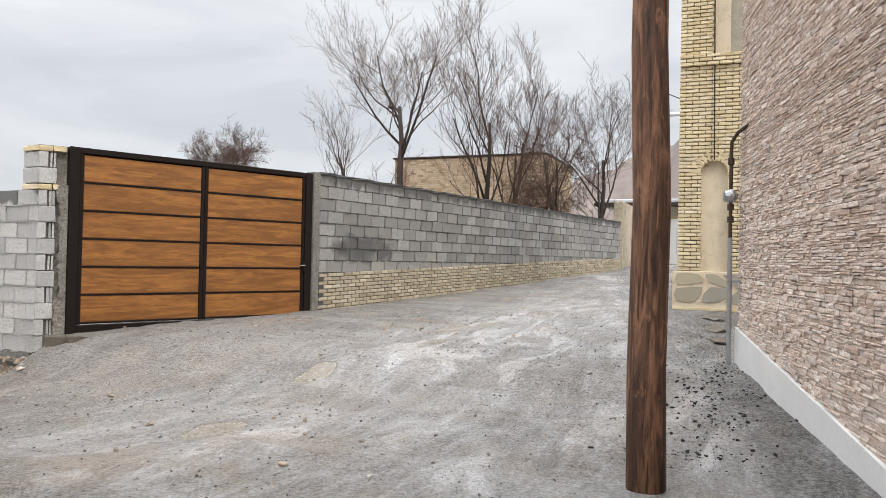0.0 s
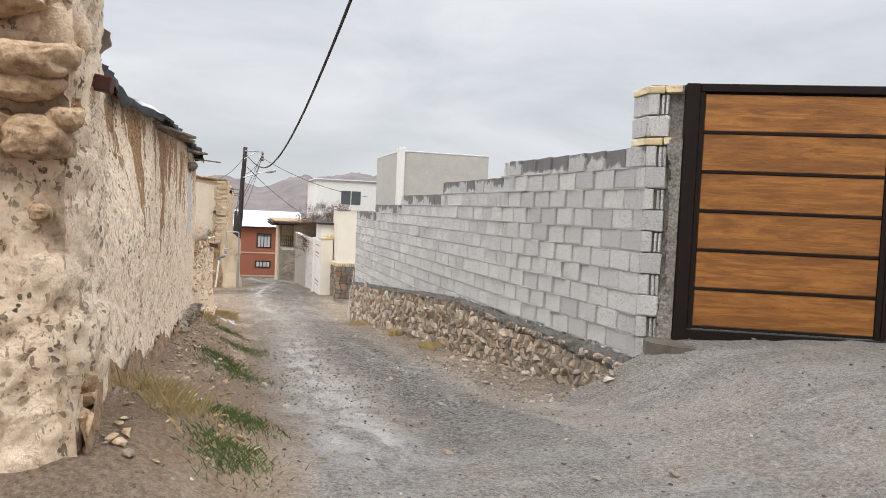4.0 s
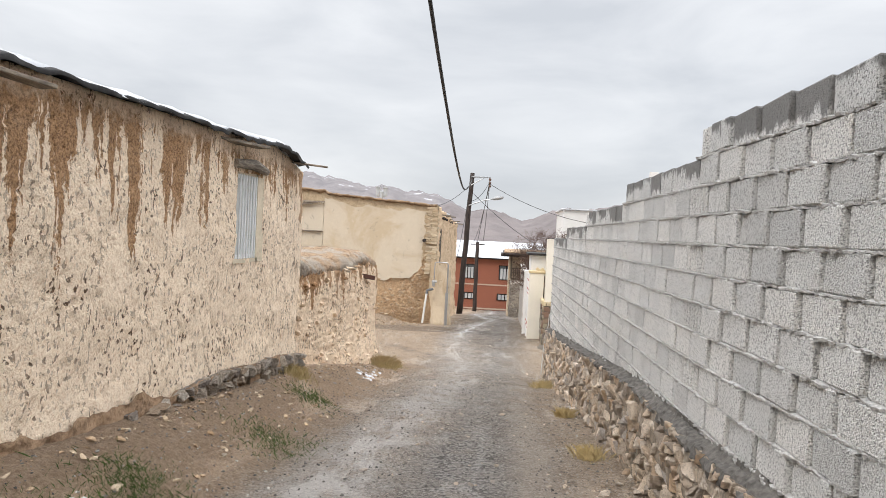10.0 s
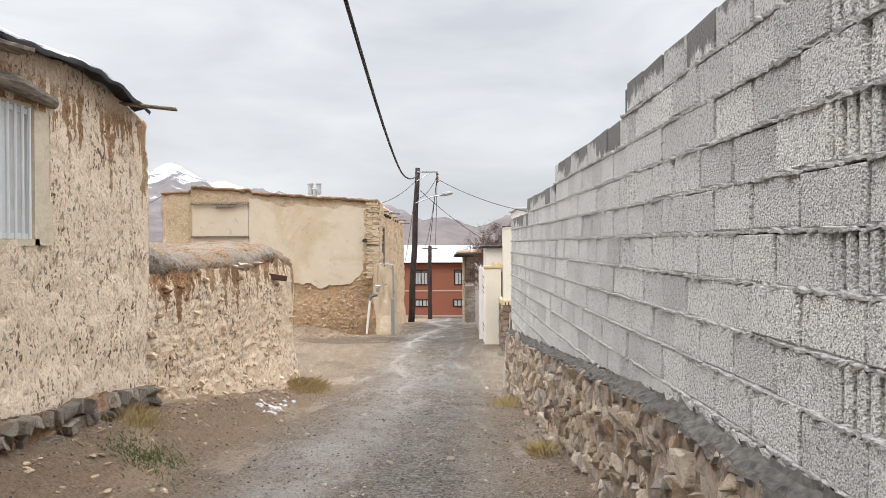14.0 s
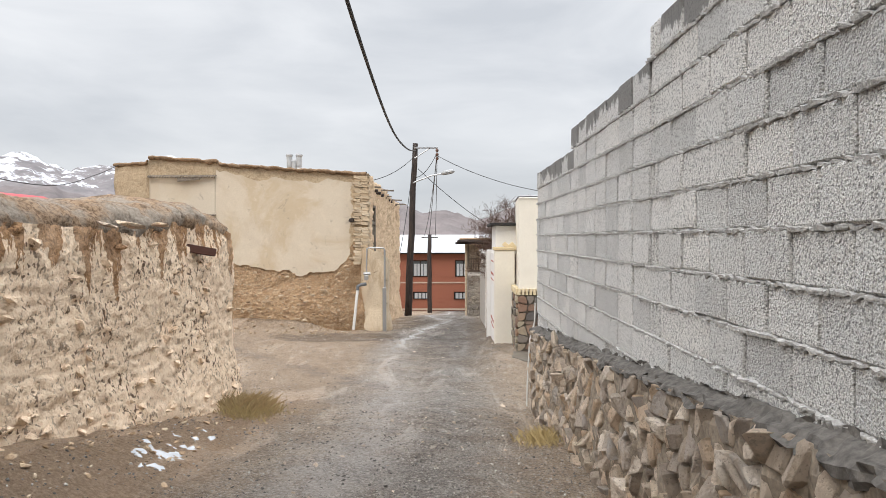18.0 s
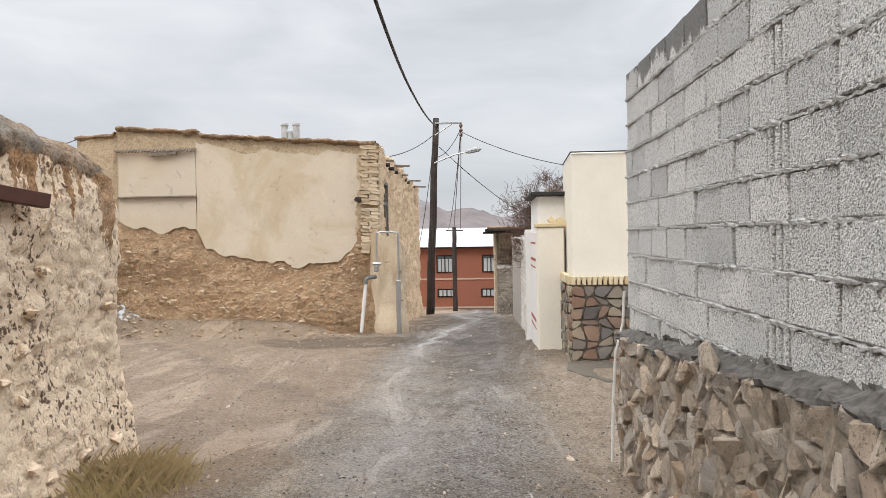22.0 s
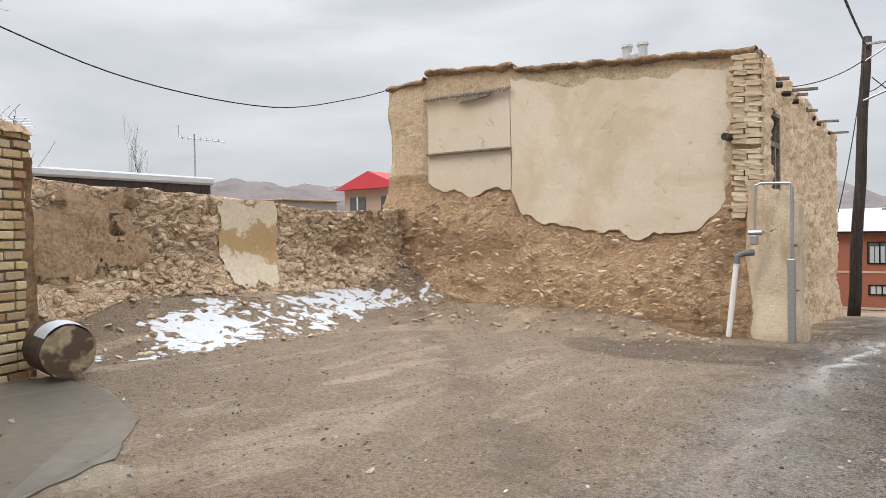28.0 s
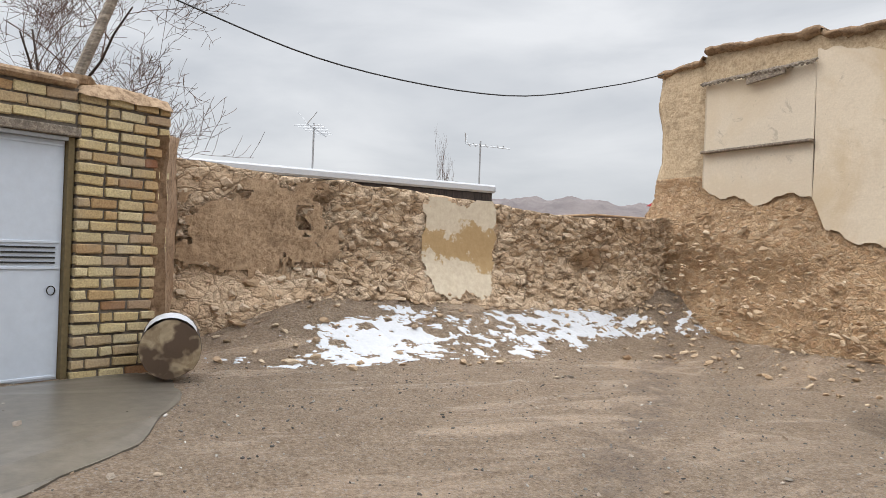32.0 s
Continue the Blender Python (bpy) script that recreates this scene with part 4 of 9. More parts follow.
# ---- gate, its pier and the concrete ramp ----
GATE0, GATE1 = (2.80, 4.79), (6.27, 3.20)
GATE_Z0, GATE_Z1 = 0.23, 2.65
gm, GATE_L = frame_along(GATE0, GATE1)
gate = thing("double_gate", "closed gate of golden wood-look panels in dark steel frame", "gate", at=gm)
for lo, hi in (((0, -0.03, GATE_Z0 - 0.1), (0.13, 0.11, GATE_Z1)), ((GATE_L - 0.13, -0.03, GATE_Z0 - 0.1), (GATE_L, 0.11, GATE_Z1))):
    part("gate_post", boxed(lo, hi, 0.006), DARK_STEEL, gate)
part("top_rail", boxed((0.13, -0.02, GATE_Z1 - 0.078), (GATE_L - 0.13, 0.1, GATE_Z1), 0.006), DARK_STEEL, gate)
part("threshold", boxed((0.13, -0.02, GATE_Z0 - 0.12), (GATE_L - 0.13, 0.1, GATE_Z0 + 0.012), 0.004), DARK_STEEL, gate)
leaf_w = (GATE_L - 0.26) / 2
for k in range(2):
    x0 = 0.13 + k * leaf_w
    leaf = part("gate_leaf", boxed((x0 + 0.01, 0.034, GATE_Z0 + 0.03), (x0 + leaf_w - 0.01, 0.06, GATE_Z1 - 0.075)), DARK_STEEL, gate, "dark brown steel leaf")
    for a in (x0 + 0.004, x0 + leaf_w - 0.054):
        part("stile", boxed((a, -0.008, GATE_Z0 + 0.02), (a + 0.05, 0.033, GATE_Z1 - 0.07), 0.004), DARK_STEEL, leaf)
    z0, z1 = GATE_Z0 + 0.04, GATE_Z1 - 0.085
    step = (z1 - z0) / 6
    for r in range(6):
        part("panel", boxed((x0 + 0.056, 0.004, z0 + r * step + 0.014), (x0 + leaf_w - 0.056, 0.032, z0 + (r + 1) * step - 0.014), 0.006), GATE_WOOD, leaf, "golden wood-grain panel")
        part("rail", boxed((x0 + 0.055, -0.004, z0 + r * step - 0.0135), (x0 + leaf_w - 0.055, 0.031, z0 + r * step + 0.0135), 0.003), DARK_STEEL, leaf)
part("lock_box", boxed((GATE_L - 0.175, -0.045, 0.98), (GATE_L - 0.135, -0.008, 1.16), 0.006), DARK_STEEL, gate)
part("handle", tube([(GATE_L - 0.155, -0.045, 1.09), (GATE_L - 0.155, -0.09, 1.09), (GATE_L - 0.245, -0.09, 1.085)], 0.008, 6), GALV, gate, "worn steel handle")

YELLOW = [(0.58, 0.46, 0.27), (0.74, 0.62, 0.395), (0.68, 0.565, 0.37), (0.80, 0.70, 0.50)]
YELLOW_BRICK = mat_brick("yellow_brick", YELLOW)
YELLOW_ISLAND = mat_island_brick("yellow_bricks", YELLOW)


def brick_mesh(material, length, height, depth, seed, rough=0.004):
    return block_mesh("brick", length, height, depth, seed, material, rough)


CEMENT_ROUGH = plain("coarse_cement_render", (0.36, 0.335, 0.295), 0.97, 0, 42, 0.75, 1.0)
pier = thing("gate_pier", "block gate pier with two bands of yellow brick", "pier", kind="structure", at=Matrix.Translation((2.53, 5.02, 0)))
P_SIDE, P_SIDE_L = frame_along((0.022, 0.325), (0.0, 0.0))
P_FRONT, P_FRONT_L = frame_along((0.0, 0.0), (0.275, -0.235))
pier_blocks = {}


def pier_piece(name, pool, frame_m, at, size, depth=0.16, seed=0):
    """One block or brick of the pier, its face on the plane of the frame."""
    key = (name, tuple(size), seed % 3)
    if key not in pier_blocks:
        pier_blocks[key] = block_mesh(name, size[0], size[1], depth, 90 + len(pier_blocks), pool, 0.007)
    ob = new(name, pier_blocks[key])
    ob.parent = pier
    ob.matrix_local = frame_m @ Matrix.Translation(at)


rnd = random.Random(71)
core_v = [(0.02, 0.02), (0.06, 0.33), (0.34, 0.33), (0.34, -0.17)]
cbm = bmesh.new()
cf = cbm.faces.new([cbm.verts.new((x + 0.015, y, -0.35)) for x, y in core_v])
up = bmesh.ops.extrude_face_region(cbm, geom=[cf])
bmesh.ops.translate(cbm, verts=[v for v in up["geom"] if isinstance(v, bmesh.types.BMVert)], vec=(0, 0, 3.0))
bmesh.ops.recalc_face_normals(cbm, faces=cbm.faces)
part("core", cbm, CEMENT_ROUGH, pier, "coarse cement core")
for c in range(-2, 11):
    z = 2.05 - (c + 1) * COURSE + (0.082 if c < 0 else 0.0) + 0.0055
    if c % 2:
        pier_piece("block", BLOCK, P_FRONT, (0.0, -0.004, z), (0.205, BLOCK_H), seed=c)
    else:
        pier_piece("block", BLOCK, P_FRONT, (0.0, -0.002, z), (0.10, BLOCK_H), seed=c)
        for a in (0.125, 0.165):
            pier_piece("block", BLOCK, P_FRONT, (a, 0.006, z + 0.004), (0.03, BLOCK_H - 0.01), seed=c)
    if c < 0:
        pier_piece("block", BLOCK, P_SIDE, (0.004, -0.002, z), (0.315 if c % 2 else 0.185, BLOCK_H), seed=c)
        if c % 2 == 0:
            pier_piece("block", BLOCK, P_SIDE, (0.198, 0.001, z), (0.12, BLOCK_H), seed=c)
for z in (2.055, 2.055 + 0.082 + 2 * COURSE):
    for frame_m, starts in ((P_SIDE, (0.0, 0.165)), (P_FRONT, (0.0, 0.165))):
        for a in starts:
            pier_piece("brick", YELLOW_BRICK, frame_m, (a + rnd.uniform(0, 0.006), -0.012, z), (0.153, 0.068), 0.12, seed=int(a * 10))


part("foot", boxed((0.0, -0.03, -0.38), (0.20, 0.2, -0.09), 0.02), WET_CEMENT, pier, "damp cement foot")


# ---- rough clay walls ----
def clay_sheet(name, material, m, length, z_lo, z_hi, relief, parent=None, step=0.05, label="", thick=0.0, holes=(), keep_at=None):
    """A rough wall face along x of m, facing -y; relief(s, z) is how far it stands out."""
    nu = max(2, int(length / step) + 1)
    zmax = max(z_hi(s) - z_lo(s) for s in np.linspace(0, length, 9))
    nv = max(2, int(zmax / step) + 1)
    S = np.linspace(0, length, nu)
    lo, hi = np.array([z_lo(s) for s in S]), np.array([z_hi(s) for s in S])
    Z = lo[:, None] + (hi - lo)[:, None] * np.linspace(0, 1, nv)[None, :]
    SS = np.repeat(S[:, None], nv, 1)
    verts = np.stack([SS.ravel(), -relief(SS, Z).ravel(), Z.ravel()], 1)
    faces = grid_faces(nu, nv)
    if holes:
        mid = verts[faces].mean(1)
        keep = np.ones(len(faces), bool)
        for a, b, c, d in holes:
            keep &= ~((mid[:, 0] > a) & (mid[:, 0] < b) & (mid[:, 2] > c) & (mid[:, 2] < d))
        faces = faces[keep]
    if keep_at is not None:
        mid = verts[faces].mean(1)
        faces = faces[keep_at(mid[:, 0], mid[:, 2])]
    faces = faces.tolist()
    if thick:
        n = len(verts)
        verts = np.concatenate([verts, np.stack([S, np.full(nu, thick), hi - 0.03], 1), np.stack([S, np.full(nu, thick), lo], 1)])
        for i in range(nu - 1):
            faces.append((i * nv + nv - 1, (i + 1) * nv + nv - 1, n + i + 1, n + i))
            faces.append((n + i, n + i + 1, n + nu + i + 1, n + nu + i))
        for i, flip in ((0, False), (nu - 1, True)):
            col = [i * nv + j for j in range(nv)] + [n + i, n + nu + i]
            faces.append(tuple(col if flip else col[::-1]))
    ob = new(name, mesh_from(name, verts, faces, material, True))
    if parent is not None:
        ob.parent = parent
    ob.matrix_local = m
    if label:
        ob["label"] = label
    return ob


def wrap_sheet(name, material, corners, z_lo, z_hi, relief, parent, step, label="", rolled=()):
    """A rough wall face along a line of corners that are rounded off, standing out to the right of the way along it.
    rolled: (outwards, upwards) pairs for an edge that bends over the top."""
    P = [np.array(c, float) for c in corners]
    for _ in range(3):
        Q = [P[0]]
        for a, b in zip(P, P[1:]):
            Q += [a * 0.75 + b * 0.25, a * 0.25 + b * 0.75]
        P = Q + [P[-1]]
    P = np.array(P)
    run = np.concatenate([[0], np.cumsum(np.hypot(*np.diff(P, axis=0).T))])
    nu = max(3, int(run[-1] / step) + 1)
    S = np.linspace(0, run[-1], nu)
    X, Y = np.interp(S, run, P[:, 0]), np.interp(S, run, P[:, 1])
    dx, dy = np.gradient(X), np.gradient(Y)
    n = np.hypot(dx, dy)
    nx, ny = dy / n, -dx / n
    lo, hi = np.array([z_lo(u) for u in S]), np.array([z_hi(u) for u in S])
    if rolled:
        out = np.array([r[0] for r in rolled])[None, :] + 0.0 * S[:, None]
        Z = hi[:, None] + np.array([r[1] for r in rolled])[None, :]
    else:
        nv = max(2, int((hi - lo).max() / step) + 1)
        Z = lo[:, None] + (hi - lo)[:, None] * np.linspace(0, 1, nv)[None, :]
        out = 0.0 * Z
    SS = S[:, None] + 0.0 * Z
    out = out + relief(SS, Z)
    if rolled:
        Z = Z + 0.5 * relief(SS * 1.7 + 3.0, Z * 2.0 + out)
    verts = np.stack([(X[:, None] + nx[:, None] * out).ravel(), (Y[:, None] + ny[:, None] * out).ravel(), Z.ravel()], 1)
    return part(name, (verts, grid_faces(nu, Z.shape[1])), material, parent, label, True)


def mud_relief(seed, amp=1.0, lumps=0.0, lump_size=6.0, courses=0.0):
    def relief(s, z):
        out = 0.09 * (fbm(s * 0.9, z * 0.9, seed, 3) - 0.5) + 0.05 * (fbm(s * 5.0, z * 4.5, seed + 3, 3) - 0.5)
        d1, d2, pick = cells(s * 8.0, z * 10.0, seed + 6)
        out = out - 0.03 * smooth(0.30, 0.10, d1) * (pick > 0.72)
        if lumps:
            wx, wz = 1.5 * (fbm(s * 2.6, z * 2.6, seed + 11, 3) - 0.5), 1.5 * (fbm(s * 2.6, z * 2.6, seed + 12, 3) - 0.5)
            for size, share in ((1.0, 0.6), (2.3, 0.45)):
                d1, d2, pick = cells(s * lump_size * size + wx, z * lump_size * size * 1.35 + wz, seed + 8)
                out = out + share * lumps * (smooth(0.0, 0.10, d2 - d1) * (0.15 + pick) - 0.45)
        if courses:
            zz = z / 0.105 + 0.5 * (fbm(s * 1.3, z * 0.4, seed + 14, 2) - 0.5)
            out = out - courses * smooth(0.32, 0.5, np.abs(zz - np.floor(zz) - 0.5))
        return amp * out
    return relief


def daub_relief(s, z):
    d1, d2, pick = cells(s * 22, z * 22, 53)
    return 0.045 * fbm(s * 7, z * 7, 51, 4) + 0.018 * smooth(0.4, 0.1, d1) * pick


clay_sheet("cement_daub", CEMENT_ROUGH, P_FRONT @ Matrix.Translation((0.15, -0.004, 0)), 0.20, lambda s: -0.2, lambda s: 2.12, daub_relief, pier, 0.018, "coarse cement daubed beside the gate", 0.0, (),
                  lambda s, z: s > 0.09 + 0.13 * (fbm(s * 3 + 4, z * 5.5, 57, 3) - 0.5))


def mat_streaked(name, eave, stains, fade, clear=0.42, tint=(1.0, 1.0, 1.0)):
    """Straw-mud plaster washed by rain: brown clay runs down from the eaves. stains: (y, amount) pairs."""
    m = Mat(name, 0.97)
    fine = m.noise(44, 8, 0.72)
    mid = m.noise(7.0, 7, 0.7, distort=0.5)
    big = m.noise(1.1, 5, 0.6)
    col = m.mix(m.ramp(fine, (0.38, 0.0), (0.50, 1.0)), (0.81, 0.595, 0.405), (0.96, 0.79, 0.605))
    col = m.mix(m.ramp(mid, (0.34, 0.8), (0.40, 0.0)), col, (0.58, 0.385, 0.24))
    specks = m.voronoi(13, "F1", m.warp(20, 0.08))
    lively = m.ramp(m.noise(2.3, 4, 0.6), (0.40, 0.08), (0.60, 1.0))
    pits = m.noise(24, 4, 0.6, stretch=(1.0, 1.0, 0.6), distort=0.4)
    pit = m.math("MULTIPLY", m.math("MAXIMUM", m.ramp(pits, (0.40, 1.0), (0.42, 0.0)), m.ramp(specks, (0.19, 1.0), (0.23, 0.0))), lively)
    # dark brown in the pits paints the shade that their depth would hold
    col = m.mix(m.math("MULTIPLY", pit, 0.95), col, (0.13, 0.072, 0.039))
    y, z = m.axis(1), m.axis(2)
    streak = m.noise(4.2, 5, 0.66, stretch=(0.2, 1.0, 0.06))
    span = m.math("MULTIPLY", y, 1 / 20.0)
    env = m.ramp(span, *[(py / 20.0, v) for py, v in stains])
    dist = m.math("MULTIPLY_ADD", z, -1.0)
    dist.node.inputs[2].default_value = eave
    wash = m.math("ADD", m.math("SUBTRACT", m.math("MULTIPLY", streak, 3.6), 0.82), m.math("MULTIPLY", env, 1.5))
    wash = m.math("SUBTRACT", wash, m.math("MULTIPLY", dist, fade))
    wash = m.math("ADD", wash, m.math("MULTIPLY", m.math("SUBTRACT", mid, 0.5), 1.0))
    brown = m.mix(m.ramp(fine, (0.38, 0.0), (0.56, 1.0)), (0.15, 0.070, 0.029), (0.48, 0.268, 0.122))
    half = m.math("MULTIPLY", wash, 0.5)
    col = m.mix(m.math("MULTIPLY", m.ramp(half, (0.64, 0.0), (0.665, 0.94)), m.ramp(m.math("ADD", dist, m.math("MULTIPLY", mid, 0.5)), (clear - 0.16, 0.15), (clear, 1.0))), col, brown)
    col = m.mix(m.ramp(big, (0.5, 0.0), (0.8, 0.45)), col, (0.82, 0.68, 0.52))
    col = m.mix(1.0, col, tint, "MULTIPLY")
    height = m.math("ADD", m.math("MULTIPLY", fine, 0.5), m.math("SUBTRACT", mid, m.math("MULTIPLY", pit, 0.8)))
    return m.done(col, height, 0.9, 0.04)


STREAKED = mat_streaked("rain_streaked_mud_plaster", 2.1, [(2.0, 0.16), (5.0, 0.26), (5.5, 0.5), (5.8, 0.2), (6.35, 0.44), (6.6, 0.76), (6.95, 0.74), (7.15, 0.47), (8.6, 0.50), (9.3, 0.36), (10.2, 0.40), (10.8, 0.2), (12.3, 0.22), (13.2, 0.42), (13.8, 0.5)], 0.62)
WEATHERED = mat_streaked("weathered_mud_and_stone", 0.5, [(13.0, 0.50), (14.5, 0.46), (16.0, 0.46), (19.8, 0.44)], 1.3, 0.06, (0.97, 0.945, 0.915))


def mat_rubble(name, tones, gap, scale, stretch=(1, 1, 1.5), edge=0.035, bump=0.03):
    """Stones and clods packed in clay, with dark gaps between them."""
    m = Mat(name, 0.97)
    vec = m.warp(5.0, 0.22, stretch)
    near = m.voronoi(scale, "DISTANCE_TO_EDGE", vec)
    tone = m.axis(0, m.voronoi(scale, "F1", vec, out="Color"))
    small = m.voronoi(scale * 2.7, "DISTANCE_TO_EDGE", vec)
    fine = m.noise(40, 8, 0.75)
    clay = m.ramp(m.noise(1.3, 6, 0.7, distort=0.5), (0.40, 0.0), (0.60, 1.0))
    col = m.ramp(tone, *[(i / (len(tones) - 1), c) for i, c in enumerate(tones)])
    col = m.mix(m.ramp(fine, (0.38, 0.5), (0.48, 0.0)), col, tuple(c * 0.5 for c in tones[0]))
    open_gap = m.math("MULTIPLY", m.ramp(near, (edge * 0.4, 1.0), (edge * 1.3, 0.0)), m.ramp(m.noise(3.0, 5, 0.6), (0.40, 0.1), (0.52, 1.0)))
    fine_gap = m.math("MULTIPLY", m.ramp(small, (edge * 0.4, 0.8), (edge * 1.1, 0.0)), m.ramp(m.noise(2.1, 5, 0.6), (0.45, 0.0), (0.55, 0.9)))
    gaps = m.math("MAXIMUM", open_gap, fine_gap)
    col = m.mix(m.math("MULTIPLY", clay, 0.4), col, tones[1])
    col = m.mix(m.math("MULTIPLY", gaps, 0.75), col, gap)
    h = m.math("ADD", m.ramp(near, (0.0, 0.0), (0.16, 1.0)), m.math("ADD", m.math("MULTIPLY", fine, 0.6), m.math("MULTIPLY", m.ramp(small, (0.0, 0.0), (0.12, 1.0)), 0.5)))
    return m.done(col, h, 0.9, bump)


EARTH_GREY = mat_clay("grey_brown_earth", (0.27, 0.205, 0.145), (0.12, 0.085, 0.056), 18, 1.3)
BROWN_CLAY = mat_clay("raw_brown_clay", (0.37, 0.245, 0.15), (0.17, 0.10, 0.055), 16, 1.2)
MUD_PALE = mat_clay("pale_lumpy_mud", (0.66, 0.555, 0.42), (0.40, 0.29, 0.185), 24, 1.2)
MUD_TAN = mat_clay("tan_adobe", (0.53, 0.42, 0.285), (0.33, 0.235, 0.145), 24, 1.2)
RUIN_CLAY = mat_rubble("tan_brown_rubble_clay", [(0.52, 0.365, 0.23), (0.66, 0.485, 0.325), (0.74, 0.575, 0.41), (0.56, 0.395, 0.25)], (0.21, 0.135, 0.08), 4.4, (1, 1, 1.7))
RUBBLE_EARTH = mat_clay("brown_earth_and_rubble", (0.44, 0.31, 0.195), (0.22, 0.138, 0.078), 20, 1.4)
BANK_EARTH = mat_rubble("brown_stony_earth", [(0.43, 0.26, 0.14), (0.58, 0.38, 0.215), (0.64, 0.47, 0.305), (0.50, 0.305, 0.165)], (0.24, 0.15, 0.085), 13.0, (1, 1, 1.4), 0.03)
RUBBLE_STONE = mat_island_brick("earthy_rubble", [(0.36, 0.24, 0.14), (0.50, 0.36, 0.23), (0.60, 0.48, 0.345), (0.42, 0.285, 0.17)], 0.35, 0.8)
FELT = plain("torn_black_roofing_felt", (0.028, 0.026, 0.026), 0.8, 0, 24, 0.4, 0.6)
ADOBE_BRICK = mat_brick("weathered_adobe_brick", [(0.50, 0.38, 0.245), (0.62, 0.495, 0.345), (0.70, 0.585, 0.43)], 0.97, 0.4)


def scatter(name, label, count, spot, size, material, seed, flat=0.6, parent=None, sink=0.25):
    """Loose stones on the ground as one heap; spot(rnd) gives x, y (and z) of a stone."""
    rnd = random.Random(seed)
    pieces = []
    for k in range(count):
        p = spot(rnd)
        s = size[0] * (size[1] / size[0]) ** (rnd.random() ** 2.2)
        z = (float(land(p[0], p[1])) if len(p) == 2 else p[2]) + s * flat * (0.5 - sink)
        put_stone(pieces, rnd.randrange(14), (p[0], p[1], z), (s * 0.6, s * 0.6 * rnd.uniform(0.7, 1.1), s * flat * 0.6), (rnd.uniform(-0.4, 0.4), rnd.uniform(-0.4, 0.4), rnd.uniform(0, 6.3)))
    ob = part(name, joined(pieces), material, parent)
    if parent is None:
        tagged(ob, label, "stones", kind="stuff")
    return ob


# long low mud house on the lane
WIN_Y0, WIN_Y1, WIN_Z0, WIN_Z1 = 11.05, 11.75, 0.765, 1.755
mud_house = thing("mud_house", "old low mud-plastered house with rain-streaked walls", "house")
lm, L_LEN = frame_along((-2.12, 2.15), (-2.20, 13.80))


def mud_top(s):
    y = 13.8 - s
    z = float(np.interp(y, [2.1, 2.75, 2.95, 4, 5.6, 7.4, 10.3, 12.5, 13.2, 13.8], [2.16, 2.16, 2.16, 2.15, 2.07, 2.10, 2.16, 2.22, 2.12, 2.0]))
    return z + 0.05 * (float(fbm(y * 1.6, 3.0, 5, 3)) - 0.5)


def lean_back(y, z):
    """The upper wall leans inwards near the gable."""
    return 0.20 * smooth(0.9, 2.15, z) * smooth(2.9, 3.6, y) * smooth(5.9, 4.9, y)


def mud_foot(s):
    return float(land(-2.0, 13.8 - s)) - 0.15


def house_relief(along, z):
    s = 11.65 - along
    base = mud_relief(4, 0.9, 0.010, 7.0)(s, z)
    bulge = 0.07 * smooth(0.7, -0.6, z - np.interp(13.8 - s, LANE_Y, LANE_Z) - 0.3)
    return base + bulge - lean_back(13.8 - s, z)


win_hole = (WIN_Y0 - 2.16, WIN_Y1 - 1.97, WIN_Z0 - 0.01, WIN_Z1 + 0.02)
clay_sheet("wall", STREAKED, lm, L_LEN, lambda s: mud_foot(11.65 - s), lambda s: mud_top(11.65 - s), house_relief, mud_house, 0.035, "pitted straw-mud plaster with brown rain streaks", 0.6, [win_hole])


def gable_relief(s, z):
    out = mud_relief(31, 1.25, 0.03, 9.0)(s, z) + 0.12 * smooth(0.9, -0.2, z) * smooth(3.2, 2.7, s)
    out = out - 0.20 * np.exp(-(((s - 2.92) / 0.16) ** 2 + ((z - 1.69) / 0.055) ** 2))
    out = out - 0.17 * np.exp(-(((s - 3.36) / 0.16) ** 2 + ((z - 0.18) / 0.26) ** 2))
    out = out - 0.12 * np.exp(-(((s - 3.35) / 0.07) ** 2 + ((z - 2.05) / 0.16) ** 2))
    d1, d2, pick = cells(s * 3.2, z * 6.0, 77)
    return out + 0.07 * (smooth(0.0, 0.25, d2 - d1) * (0.4 + pick) - 0.45) * smooth(1.5, 1.7, z) * smooth(3.2, 2.9, s)


wrap_sheet("gable_wall", STREAKED, [(-5.2, 2.14), (-2.36, 2.13), (-2.08, 2.16), (-2.07, 2.5), (-2.09, 3.0), (-2.3, 3.1), (-3.0, 3.12)], lambda s: -0.4, lambda s: 3.2, gable_relief, mud_house, 0.032, "mud gable with stones showing through")
part("gable_top", boxed((-5.2, 2.2, 3.0), (-2.2, 3.05, 3.18), 0.04), MUD_LIGHT, mud_house)
GABLE_STONE = mat_clay("mud_smeared_stone", (0.60, 0.43, 0.275), (0.22, 0.13, 0.072), 16, 1.5)


def worn_stone(w, d, h, seed):
    """A flat weathered stone with blunt, rounded edges."""
    bm = bmesh.new()
    bmesh.ops.create_icosphere(bm, subdivisions=4, radius=1.0)
    for v in bm.verts:
        p = v.co.copy()
        q = Vector([math.copysign(abs(c) ** 0.72, c) for c in p])
        n = 0.42 * (float(fbm(p.x * 1.6 + p.z + seed, p.y * 1.6 - p.z, seed, 3)) - 0.5) + 0.22 * (float(fbm(p.x * 5 + seed, p.z * 7 + p.y * 3, seed + 1, 3)) - 0.5)
        v.co = Vector((q.x * w, q.y * d, q.z * h)) * (1 + n) + Vector((0.10 * w * q.z, 0, 0.12 * h * math.sin(q.x * 2.2 + seed)))
    return bm


